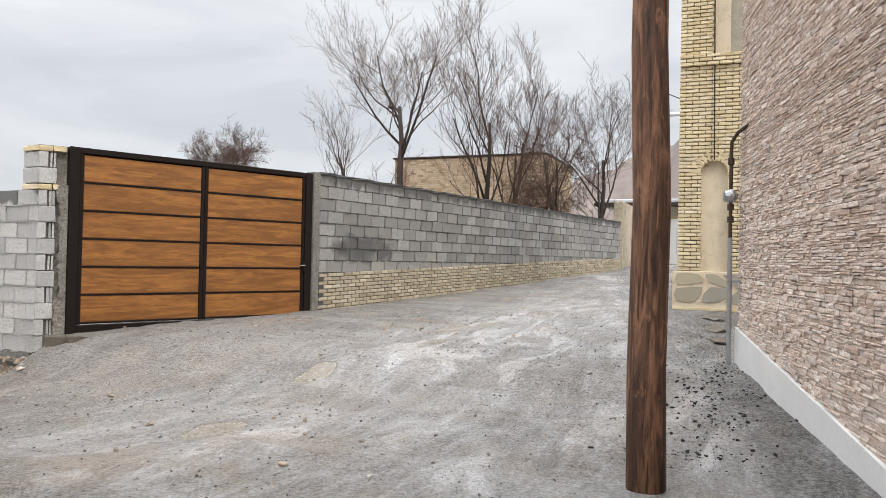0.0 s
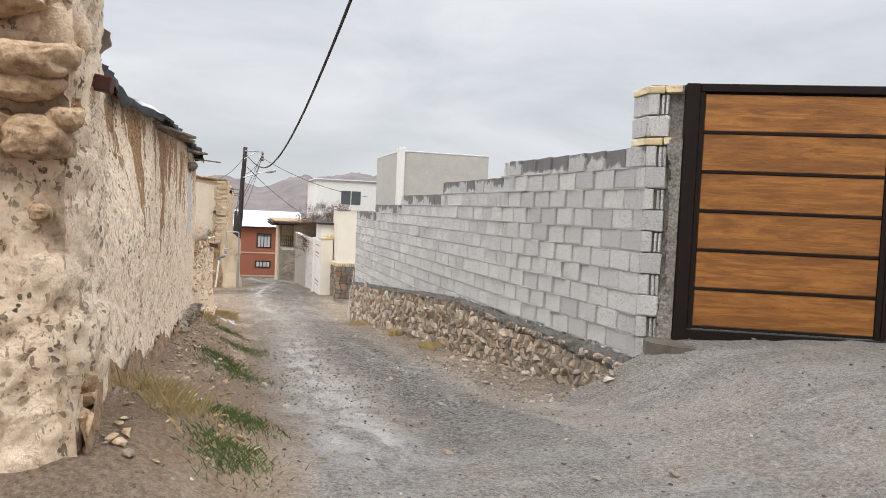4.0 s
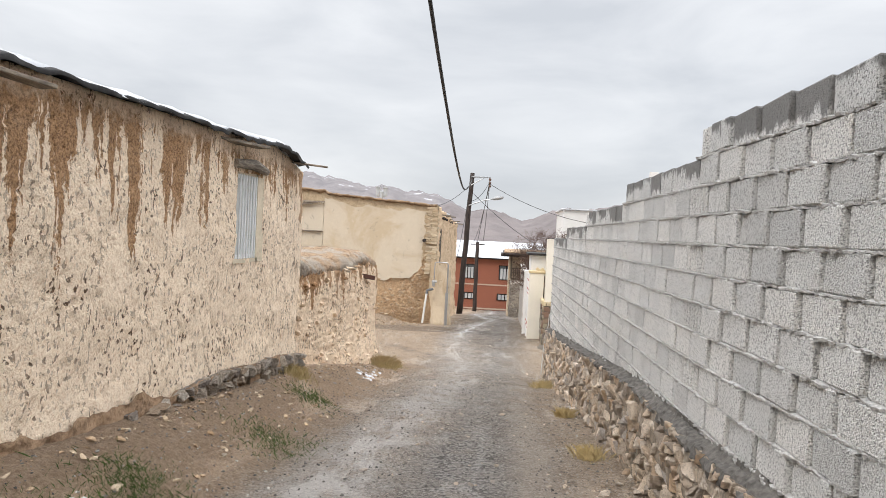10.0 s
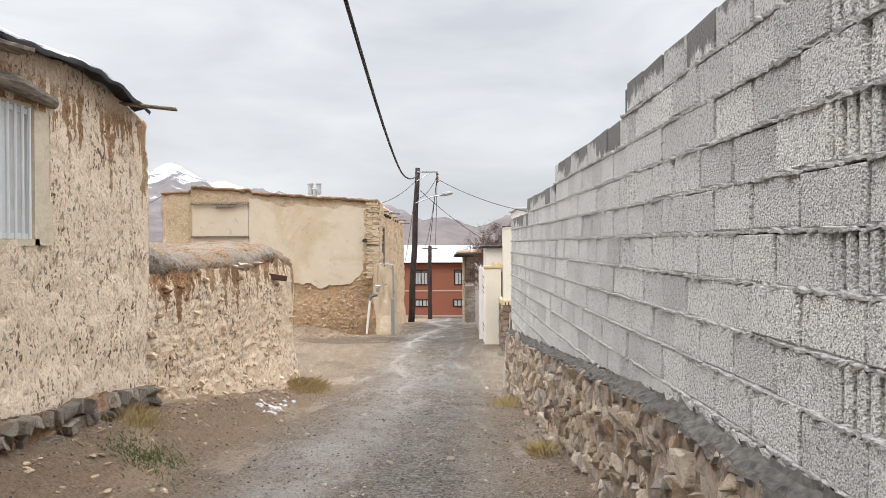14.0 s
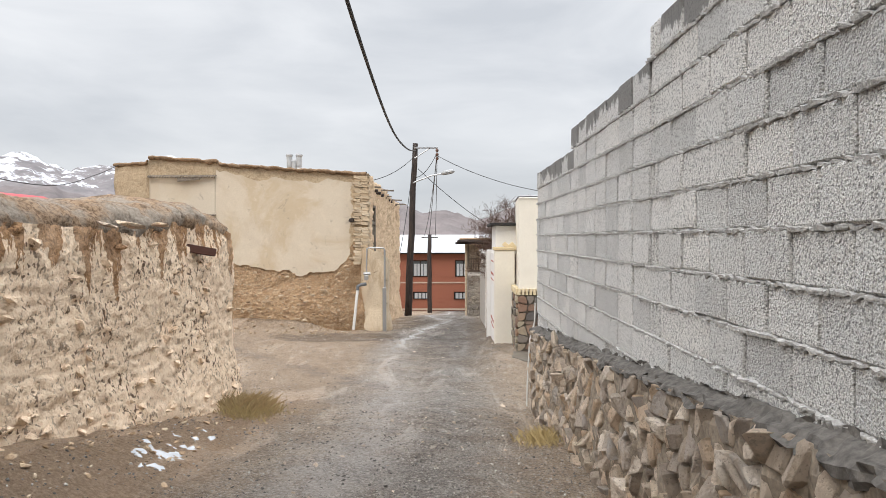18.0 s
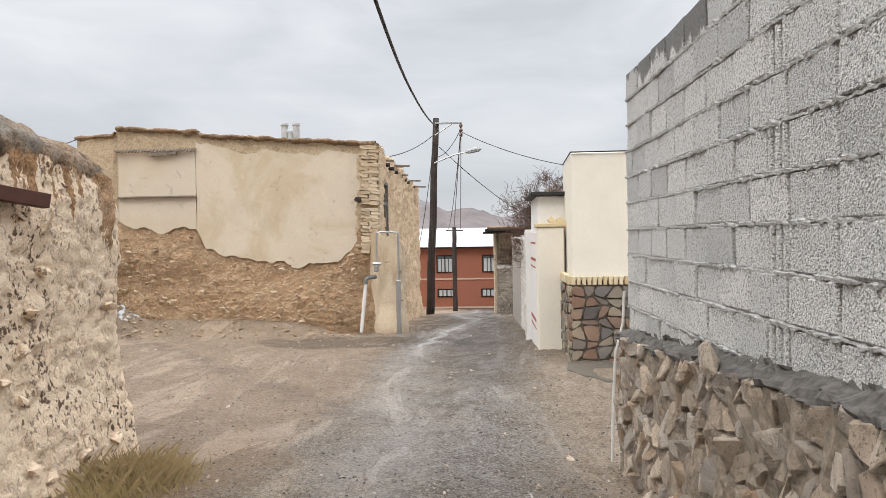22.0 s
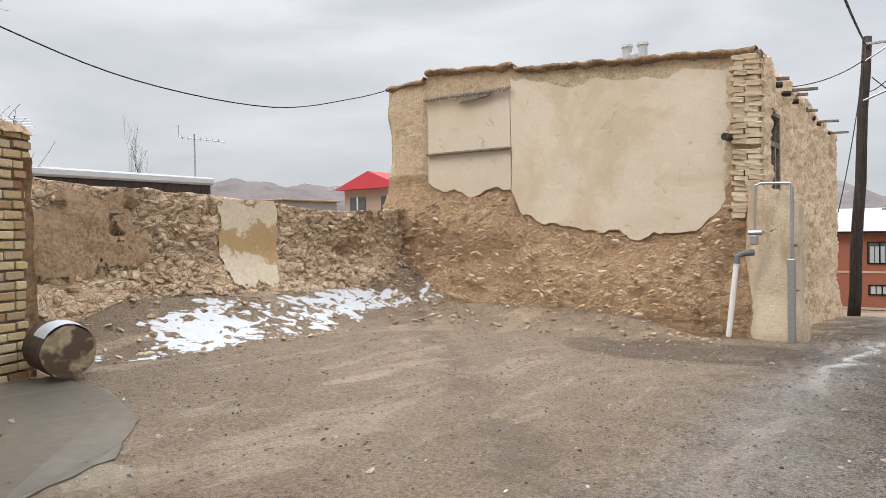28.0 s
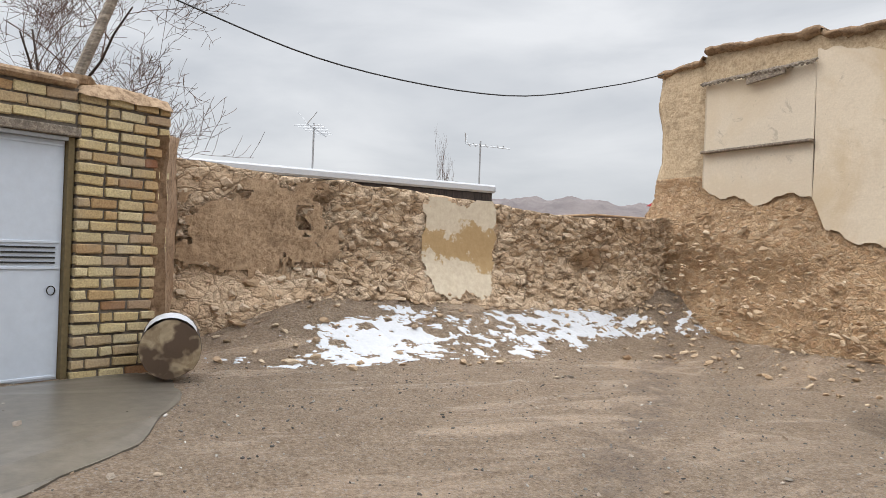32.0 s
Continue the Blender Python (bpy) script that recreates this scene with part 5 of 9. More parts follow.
rnd = random.Random(8)
for k, (x, z, w, h, jut) in enumerate(((-2.27, 1.89, 0.36, 0.15, 0.16), (-2.57, 1.78, 0.30, 0.09, 0.12), (-2.44, 1.56, 0.22, 0.17, 0.12), (-2.23, 1.54, 0.27, 0.17, 0.12), (-2.62, 1.57, 0.18, 0.16, 0.12), (-2.30, 1.77, 0.30, 0.12, 0.11),
                                       (-2.13, 1.64, 0.15, 0.10, 0.12), (-2.42, 2.10, 0.42, 0.09, 0.12), (-2.9, 1.65, 0.4, 0.2, 0.12), (-2.75, 1.98, 0.42, 0.13, 0.1), (-2.52, 1.30, 0.14, 0.08, 0.1), (-2.22, 1.22, 0.09, 0.07, 0.09))):
    mm = Matrix.Translation((x, 2.13, z)) @ Euler((0.1, rnd.uniform(-0.12, 0.12), rnd.uniform(-0.1, 0.2))).to_matrix().to_4x4()
    ob = part("stone", worn_stone(w * 0.52, jut * 1.15, h * 0.56, 300 + k), GABLE_STONE, mud_house, "", True)
    ob.matrix_world = mm
for k, (y, z, w) in enumerate(((2.30, 0.42, 0.16), (2.44, 0.30, 0.13), (2.28, 0.22, 0.18), (2.50, 0.12, 0.2), (2.34, 0.02, 0.2), (2.62, 0.0, 0.16), (2.22, -0.1, 0.24))):
    ob = new("stone", mesh_from("stone", *stone_piece(random.Random(320 + k), (w * 0.5, w * 0.7, w * 0.5)), GABLE_STONE))
    ob.parent = mud_house
    ob.matrix_world = Matrix.Translation((-2.08, y, z)) @ Euler((rnd.uniform(-0.4, 0.4), rnd.uniform(-0.4, 0.4), rnd.uniform(-1, 1))).to_matrix().to_4x4()
# back walls that close the house, and the snowy earth roof
part("back_wall", boxed((-5.6, 2.2, -1.2), (-5.2, 13.6, 2.1)), MUD_LIGHT, mud_house)
part("end_wall", boxed((-5.2, 13.2, -1.4), (-2.75, 13.55, 2.0)), MUD_LIGHT, mud_house)
ry = np.linspace(2.9, 13.6, 80)
verts = []
for y in ry:
    t0 = mud_top(13.8 - y)
    for k, (x, dz) in enumerate(((-2.06, 0.0), (-2.07, 0.025), (-2.14, 0.06), (-2.7, 0.17), (-5.4, 0.34))):
        verts.append((x - float(lean_back(y, 2.15)) + 0.05 * (float(vnoise(y * 5, k, 3)) - 0.5), y, t0 + dz + 0.05 * (float(fbm(y * 2.6, k * 2.0, 6, 3)) - 0.5)))
part("roof", (verts, grid_faces(80, 5)), SNOW, mud_house, "earth roof under thin old snow", True)
for a, b, drop in ((3.5, 5.75, 0.12), (5.7, 7.25, 0.03), (7.2, 8.1, 0.03), (8.0, 10.0, 0.025), (10.0, 12.2, 0.05), (12.2, 13.5, 0.05)):
    n = int((b - a) / 0.07)
    verts = []
    for i in range(n):
        y = a + (b - a) * i / (n - 1)
        t0 = mud_top(13.8 - y)
        cut = drop * (0.1 + 1.2 * float(fbm(y * 6.1, 2.0, 9, 4)))
        for x, dz in ((-2.20, 0.0), (-2.10, 0.025), (-2.03, 0.0), (-2.04, -0.015 - cut * 0.7)):
            verts.append((x - float(lean_back(y, 2.15)) + 0.05 * (float(vnoise(y * 7, dz * 9, 2)) - 0.5), y, t0 + dz + 0.04 * (float(vnoise(y * 6, x, 4)) - 0.5)))
    felt = grid_faces(n, 4)
    part("roofing_felt", (verts, felt), FELT, mud_house, "torn black roofing felt over the eaves", True)


def plank(root, a, b, w, h, material, label=""):
    """A board from a to b."""
    d = Vector(b) - Vector(a)
    m = Matrix.Translation(a) @ d.to_track_quat("Y", "Z").to_matrix().to_4x4()
    return part("board", boxed((-w / 2, 0, -h / 2), (w / 2, d.length, h / 2), 0.004, m), material, root, label)


plank(mud_house, (-2.3, 5.7, 2.02), (-1.88, 6.55, 1.95), 0.16, 0.025, GREY_WOOD, "grey weathered eaves board")
plank(mud_house, (-2.15, 6.4, 2.02), (-1.92, 7.2, 1.96), 0.14, 0.025, GREY_WOOD)
plank(mud_house, (-2.57, 2.50, 1.935), (-1.99, 2.46, 1.845), 0.085, 0.075, plain("rusty_red_beam", (0.10, 0.035, 0.025), 0.8), "rusty red beam end")
plank(mud_house, (-2.5, 13.2, 2.12), (-1.72, 13.4, 2.06), 0.12, 0.02, GREY_WOOD)
plank(mud_house, (-2.4, 10.2, 2.10), (-1.96, 11.3, 2.08), 0.18, 0.03, GREY_WOOD)

# raw brown mud where the plaster has washed off the foot


def skirt_top(s):
    return float(land(-2.0, 2.15 + s)) + 0.0 + 0.26 * float(fbm(s * 2.4, 3.0, 28, 5)) * (1 - 0.7 * float(smooth(6.5, 9.5, s)))


clay_sheet("mud_skirt", BROWN_CLAY, lm @ Matrix.Translation((0, -0.012, 0)), L_LEN, lambda s: float(land(-2.0, 2.15 + s)) - 0.15, skirt_top, lambda s, z: house_relief(s, z) + 0.05 * fbm(s * 6, z * 6, 29, 3), mud_house, 0.03, "raw brown mud along the foot of the wall")

# its barred window
window = thing("window_1", "white barred metal window set deep in the mud wall", "window", kind="structure")
WX = -2.24
part("reveal", joined([([w.co.copy() for w in bm.verts], [tuple(w.index for w in f.verts) for f in bm.faces]) for bm in (
    boxed((-2.62, WIN_Y0 - 0.05, WIN_Z0), (-2.19, WIN_Y0 + 0.01, WIN_Z1)), boxed((-2.62, WIN_Y1 - 0.01, WIN_Z0 - 0.05), (-2.17, WIN_Y1 + 0.24, WIN_Z1 + 0.05)),
    boxed((-2.62, WIN_Y0 - 0.05, WIN_Z1), (-2.19, WIN_Y1 + 0.05, WIN_Z1 + 0.05)), boxed((-2.62, WIN_Y0 - 0.05, WIN_Z0 - 0.05), (-2.17, WIN_Y1 + 0.05, WIN_Z0)))]), CREAM, window, "smooth cream plaster reveal")
for lo, hi in (((WX, WIN_Y0, WIN_Z0), (WX + 0.04, WIN_Y0 + 0.05, WIN_Z1)), ((WX, WIN_Y1 - 0.05, WIN_Z0), (WX + 0.04, WIN_Y1, WIN_Z1)),
               ((WX, WIN_Y0 + 0.05, WIN_Z0), (WX + 0.04, WIN_Y1 - 0.05, WIN_Z0 + 0.045)), ((WX, WIN_Y0 + 0.05, WIN_Z1 - 0.045), (WX + 0.04, WIN_Y1 - 0.05, WIN_Z1)),
               ((WX, 11.375, WIN_Z0 + 0.045), (WX + 0.04, 11.425, WIN_Z1 - 0.045))):
    part("window_frame", boxed(lo, hi, 0.004), WHITE_METAL, window)
for k in range(7):
    y = WIN_Y0 + 0.085 + k * (WIN_Y1 - WIN_Y0 - 0.17) / 6
    part("bar", tube([(WX + 0.075, y, WIN_Z0), (WX + 0.075, y, WIN_Z1)], 0.011, 6), WHITE_METAL, window)
GLASS = Mat("dusty_window_glass", 0.12)
GLASS.b.inputs["Transmission Weight"].default_value = 0.25
GLASS = GLASS.done((0.10, 0.12, 0.14))
CURTAIN_GLASS = plain("pane_with_white_curtain", (0.70, 0.685, 0.65), 0.35, 0, 5, 0.35, 0.0)
part("pane", boxed((WX + 0.012, WIN_Y0 + 0.05, WIN_Z0 + 0.045), (WX + 0.018, 11.375, WIN_Z1 - 0.045)), CURTAIN_GLASS, window)
part("pane", boxed((WX + 0.012, 11.425, WIN_Z0 + 0.045), (WX + 0.018, WIN_Y1 - 0.05, WIN_Z1 - 0.045)), CURTAIN_GLASS, window)
part("lintel", tube([(-2.16, 10.92, 1.86), (-2.10, 11.4, 1.88), (-2.16, 11.98, 1.85)], [0.05, 0.068, 0.05], 9), GREY_WOOD, window, "rough pale timber lintel")

# dark stones that show at the foot of the wall
footstones = thing("footing_stones", "damp grey stones along the foot of the mud wall", "stones")
footstones.matrix_world = lm @ Matrix.Translation((6.4, -0.10, 0))
rubble_face(footstones, "stone", None, 5.2, lambda s: float(land(-1.95, 8.55 + s)) - 0.08, lambda s: float(land(-1.95, 8.55 + s)) + 0.06 + 0.20 * float(smooth(0.2, 2.5, s)) + 0.10 * (float(fbm(s * 3, 2.0, 45, 3)) - 0.5), 0.15, 44, 3, MUD_FOOT, BROWN_CLAY, 200, MUD_FOOT_REST, 0.035)

# the broken low building beside it
low_ruin = thing("low_ruin", "broken low mud building with an earth-covered top", "ruin")


def low_top(s):
    y = 19.68 - s
    return float(np.interp(y, [13.7, 14.6, 15.3, 16.2, 17.2, 18.4, 19.3, 19.7], [0.56, 0.44, 0.40, 0.38, 0.44, 0.48, 0.40, 0.30])) + 0.08 * (float(fbm(y * 2.3, 1.0, 12, 3)) - 0.5)


RUIN_LINE = [(-2.24, 13.6), (-1.99, 19.30), (-1.99, 19.66), (-2.35, 19.74), (-5.6, 19.8)]
RUIN_FACE = 5.95


def ruin_edge(s):
    """Top of the mud face at the distance s along the lane side and round the corner."""
    return low_top(19.68 - 13.6 - s) if s < RUIN_FACE else 0.30 + 0.06 * (float(fbm(s * 2.3, 4.0, 13, 3)) - 0.5)


def low_relief(s, z):
    out = mud_relief(9, 1.0, 0.032, 6.0, 0.010)(s, z)
    return out + 0.13 * smooth(-0.9, -1.9, z) - 0.05 * smooth(0.1, 0.6, z) + 0.05 * (fbm(s * 1.4, z * 1.4, 15, 3) - 0.5)


wrap_sheet("wall", WEATHERED, RUIN_LINE, lambda s: float(np.interp(s, [0, 6, 9.5], [-1.3, -2.1, -2.3])), ruin_edge, low_relief, low_ruin, 0.03, "crumbling straw-mud wall")


def cap_relief(s, z):
    d1, d2, pick = cells(s * 7.0, z * 8.0, 27)
    return 0.20 * (fbm(s * 1.5, z * 1.5, 24, 5, 0.6) - 0.5) + 0.05 * (smooth(0.0, 0.2, d2 - d1) * pick - 0.3)


def mat_cap():
    """Brown clods at the rim, grey dusty earth further in."""
    m = Mat("brown_clods_and_grey_earth", 0.98)
    fine, mid = m.noise(30, 8, 0.75), m.noise(6, 6, 0.65)
    grey = m.mix(m.ramp(fine, (0.36, 0.0), (0.60, 1.0)), (0.25, 0.205, 0.16), (0.46, 0.39, 0.315))
    brown = m.mix(m.ramp(fine, (0.38, 0.0), (0.56, 1.0)), (0.16, 0.095, 0.055), (0.47, 0.325, 0.205))
    col = m.mix(m.ramp(m.math("ADD", m.noise(1.6, 5, 0.6), m.math("MULTIPLY", mid, 0.3)), (0.60, 0.0), (0.70, 1.0)), brown, grey)
    col = m.mix(m.ramp(mid, (0.36, 0.7), (0.44, 0.0)), col, (0.12, 0.08, 0.052))
    return m.done(col, m.math("ADD", fine, mid), 1.0, 0.05)


EARTH_CAP = mat_cap()
wrap_sheet("earth_rim", EARTH_CAP, RUIN_LINE, ruin_edge, ruin_edge, cap_relief, low_ruin, 0.035, "brown clods and earth along the broken top",
           [(-0.10, -0.12), (-0.03, -0.06), (-0.02, 0.0), (-0.04, 0.06), (-0.09, 0.11), (-0.15, 0.16), (-0.23, 0.20), (-0.36, 0.225), (-0.55, 0.24), (-0.8, 0.25), (-1.2, 0.25)])
# its earth top
tx, ty = np.linspace(-5.7, -2.6, 40), np.linspace(13.7, 19.2, 60)
TX, TY = np.meshgrid(tx, ty, indexing="ij")
TZ = np.array([low_top(19.68 - y) for y in ty])[None, :] + 0.20 + 0.05 * smooth(-2.6, -3.6, TX) + 0.16 * (fbm(TX * 2.4, TY * 2.4, 51, 4) - 0.5) + 0.05 * (fbm(TX * 8.0, TY * 8.0, 53, 3) - 0.5)
part("earth_top", (np.stack([TX.ravel(), TY.ravel(), TZ.ravel()], 1), grid_faces(40, 60)), EARTH_GREY, low_ruin, "grey-brown earth covering", True)
part("back_wall", boxed((-5.9, 13.7, -2.2), (-5.5, 19.6, 0.7)), MUD_LIGHT, low_ruin)
plank(low_ruin, (-2.35, 17.9, 0.26), (-1.88, 18.5, 0.13), 0.10, 0.09, plain("old_red_timber", (0.11, 0.045, 0.03), 0.85), "dark red timber stub")
for k, (y, w) in enumerate(((16.6, 0.5), (16.15, 0.34), (17.2, 0.3))):
    mm = Matrix.Translation((-1.98, y, low_top(19.68 - y) + 0.01)) @ Euler((0.15, 0.1, 1.5 + 0.3 * k)).to_matrix().to_4x4() @ Matrix.Diagonal((w * 0.5, 0.16, 0.05, 1))
    ob = new("slab", mesh_from("slab", *STONE_SHAPES[k + 3], FOOT_STONE))
    ob.parent = low_ruin
    ob.matrix_local = mm
rnd = random.Random(61)
mud_pool = [mesh_from("stone", *STONE_SHAPES[k], WEATHERED) for k in range(8)]
for k in range(90):
    y = rnd.uniform(13.9, 19.4)
    low = rnd.random() < 0.45
    z = float(land(-1.8, y)) + (rnd.uniform(0.0, 0.28) if low else rnd.uniform(0.3, 2.0))
    if z > low_top(19.68 - y) - 0.1:
        continue
    s = rnd.uniform(0.07, 0.2)
    ob = new("stone", mud_pool[k % 8])
    ob.parent = low_ruin
    xw = -2.0 - 0.25 * (19.5 - y) / 5.9
    ob.matrix_local = Matrix.Translation((xw + 0.03 + 0.12 * max(0, min(1, (-0.9 - z))), y, z)) @ Euler((rnd.uniform(-0.5, 0.5), rnd.uniform(-0.4, 0.4), rnd.uniform(-0.3, 0.3))).to_matrix().to_4x4() @ Matrix.Diagonal((0.09, s * 0.65, s * 0.45, 1))

# ---- orchard wall beyond the gate: blocks over yellow brick ----
WALL_B0, WALL_B1 = (6.42, 3.13), (21.7, 0.30)
wall_b, WB, WB_LEN = block_wall("wall_orchard", "weathered grey block wall on a band of yellow brick", WALL_B0, WALL_B1, 2.68, [(0, 0)], lambda s: 0.95 + s * 0.030, 400, pools=(FAR_FULL, FAR_HALF, FAR_FULL))
part("jamb", boxed((-0.16, -0.02, -0.2), (-0.004, 0.2, 2.68), 0.01), CEMENT_ROUGH, wall_b, "coarse cement jamb")
coping = []
for i in range(61):
    s = WB_LEN * i / 60
    for y, dz in ((-0.02, -0.01), (-0.02, 0.03), (0.2, 0.03), (0.2, -0.01)):
        coping.append((s, y + 0.01 * math.sin(i * 3.1 + dz * 50), 2.665 + dz + 0.008 * math.sin(i * 1.7)))
part("coping", (coping, grid_faces(61, 4)), TOP_CEMENT, wall_b, "damp dark cement coping")
OLD_YELLOW = [(0.34, 0.28, 0.195), (0.53, 0.455, 0.325), (0.43, 0.36, 0.25), (0.64, 0.56, 0.42)]
OLD_YELLOW_BRICK = mat_brick("dirty_pale_yellow_brick", OLD_YELLOW, 0.93, 0.55)
brick_pool = [brick_mesh(OLD_YELLOW_BRICK, 0.205, 0.058, 0.10, 110 + k) for k in range(5)]
rnd = random.Random(5)
rest, count = [], 0
for c in range(12):
    s = -0.1 if c % 2 else 0.0
    while s < WB_LEN - 0.1:
        z_hi = 0.955 + s * 0.030
        z = z_hi - (c + 1) * 0.068
        if s >= 0 and z > float(np.interp(s, [0, WB_LEN], [0.25, 0.95])) - 0.07:
            mm = Matrix.Translation((s, -0.028 + rnd.uniform(-0.006, 0.006), z)) @ Matrix.Rotation(-0.030, 4, "Y") @ Matrix.Rotation(rnd.uniform(-0.02, 0.02), 4, "Z")
            src = brick_pool[rnd.randrange(5)]
            if count < 300:
                ob = new("brick", src)
                ob.parent = wall_b
                ob.matrix_local = mm
                count += 1
            else:
                rest.append(([mm @ v.co for v in src.vertices], [tuple(p.vertices) for p in src.polygons]))
        s += 0.218
part("bricks", joined(rest), mat_island_brick("dirty_pale_yellow_bricks", OLD_YELLOW, 0.55), wall_b)["kind"] = "stuff"
part("brick_bed", boxed((0, -0.016, -0.1), (WB_LEN, 0.02, 0.95)), MORTAR, wall_b)


# ---- the yard: ruined wall, tall house, brick gate ----
ruin = thing("ruined_wall", "crumbling rubble-and-clay wall with a patch of old plaster", "ruin")
rm = Matrix.Translation((-9.15, 21.8, 0)) @ Matrix.Rotation(radians(90), 4, "Z")


def ruin_top(s):
    y = 21.8 + s
    return float(np.interp(y, [21.8, 24.0, 25.3, 27.0, 28.3, 28.7, 30.0, 31.0, 32.6], [0.22, 0.12, 0.02, -0.02, -0.12, -0.16, -0.26, -0.22, -0.10])) + 0.10 * (float(fbm(y * 2.2, 5.0, 41, 3)) - 0.5)


def ruin_relief(s, z):
    y = 21.8 + s
    smooth_left = smooth(25.4, 24.6, y)
    rough = mud_relief(12, 1.0, 0.13, 3.4)(s, z)
    soft = mud_relief(13, 1.6, 0.03, 5.0)(s, z)
    out = rough * (1 - smooth_left * 0.8) + soft * smooth_left * 0.8
    patch = smooth(0.10, 0.0, np.abs(y - 27.72) - 0.62) * smooth(0.08, 0.0, np.abs(z + 0.80) - 0.68)
    out = out * (1 - patch) + 0.03 * patch
    crack = np.exp(-(((y - 25.55 - 0.35 * (z + 0.5)) / 0.16) ** 2)) * smooth(-1.1, -0.6, z) * smooth(0.0, -0.3, z)
    hole = np.exp(-(((y - 30.3 + 0.5 * (z + 1.0)) / 0.3) ** 2 + ((z + 1.05) / 0.16) ** 2))
    return out - 0.22 * crack - 0.35 * hole + 0.35 * smooth(-0.9, -2.0, z)


clay_sheet("wall", RUIN_CLAY, rm, 10.9, lambda s: -2.25, ruin_top, ruin_relief, ruin, 0.032, "lumpy stone-and-clay wall", 0.6)
def mat_patch():
    m = Mat("stained_ochre_plaster", 0.95)
    n = m.noise(12, 7, 0.65)
    col = m.mix(m.ramp(n, (0.36, 0.0), (0.62, 1.0)), (0.55, 0.46, 0.34), (0.64, 0.56, 0.43))
    z = m.math("ADD", m.math("MULTIPLY", m.axis(2), 1.0), m.math("MULTIPLY", m.noise(2.6, 7, 0.68), 1.5))
    stain = m.math("MULTIPLY", m.ramp(m.math("ADD", z, 0.7), (0.38, 0.0), (0.43, 1.0)), m.ramp(m.math("ADD", z, 0.7), (0.86, 1.0), (0.93, 0.0)))
    col = m.mix(m.math("MULTIPLY", stain, 0.9), col, m.mix(n, (0.34, 0.21, 0.085), (0.47, 0.32, 0.15)))
    return m.done(col, n, 0.4, 0.02)


PATCH = mat_patch()
pm_ = Matrix.Translation((-9.09, 27.1, 0)) @ Matrix.Rotation(radians(90), 4, "Z")


def blotch(cx, cz, rx, rz, power, seed, rag=0.5):
    """True inside a ragged rounded patch."""
    def inside(s, z):
        d = (np.abs((s - cx) / rx) ** power + np.abs((z - cz) / rz) ** power) ** (1 / power)
        return d + rag * (fbm(s * 4.0, z * 4.0, seed, 4) - 0.5) < 1.0
    return inside


clay_sheet("plaster_patch", PATCH, pm_, 1.3, lambda s: -1.6, lambda s: -0.1, lambda s, z: 0.018 * fbm(s * 3, z * 3, 2, 3) + 0.32 * smooth(-0.9, -2.0, z), ruin, 0.022, "stained ochre plaster patch", 0.0, (), blotch(0.64, -0.80, 0.63, 0.70, 6, 3))
pm_ = Matrix.Translation((-9.07, 23.5, 0)) @ Matrix.Rotation(radians(90), 4, "Z")
clay_sheet("clay_patch", RUBBLE_EARTH, pm_, 2.3, lambda s: -1.7, lambda s: -0.05, lambda s, z: 0.09 * fbm(s * 2.5, z * 2.5, 5, 4), ruin, 0.03, "smear of raw brown clay", 0.0, (), blotch(1.15, -0.8, 1.0, 0.72, 2.0, 8, 2.2))
rnd = random.Random(29)
ruin_stones = []
for k in range(430):
    y = rnd.uniform(22.0, 32.3)
    hi = ruin_top(y - 21.8)
    z = -1.9 + (hi + 1.8) * rnd.random()
    if abs(y - 27.72) < 0.7 and abs(z + 0.80) < 0.72:
        continue
    s = 0.06 + 0.24 * rnd.random() ** 1.8
    out = 0.01 + 0.35 * float(smooth(-0.9, -2.0, z))
    put_stone(ruin_stones, rnd.randrange(14), (-9.15 + out, y, z), (0.05 + s * 0.2, s * 0.62, s * 0.42), (rnd.uniform(-0.5, 0.5), rnd.uniform(-0.2, 0.2), rnd.uniform(-0.2, 0.2)))
RUIN_STONE = mat_island_brick("clay_coated_stones", [(0.46, 0.33, 0.215), (0.60, 0.46, 0.325), (0.68, 0.55, 0.41), (0.40, 0.275, 0.165)], 0.5, 0.9)
part("stones", joined(ruin_stones), RUIN_STONE, ruin)["kind"] = "stuff"


def ruin_spot(rnd):
    y = rnd.uniform(22.5, 32.3)
    return (-9.0 + 1.9 * rnd.random() ** 1.7, y)


scatter("fallen_stones", "fallen stones and clods below the ruined wall", 420, ruin_spot, (0.03, 0.2), RUBBLE_STONE, 71)

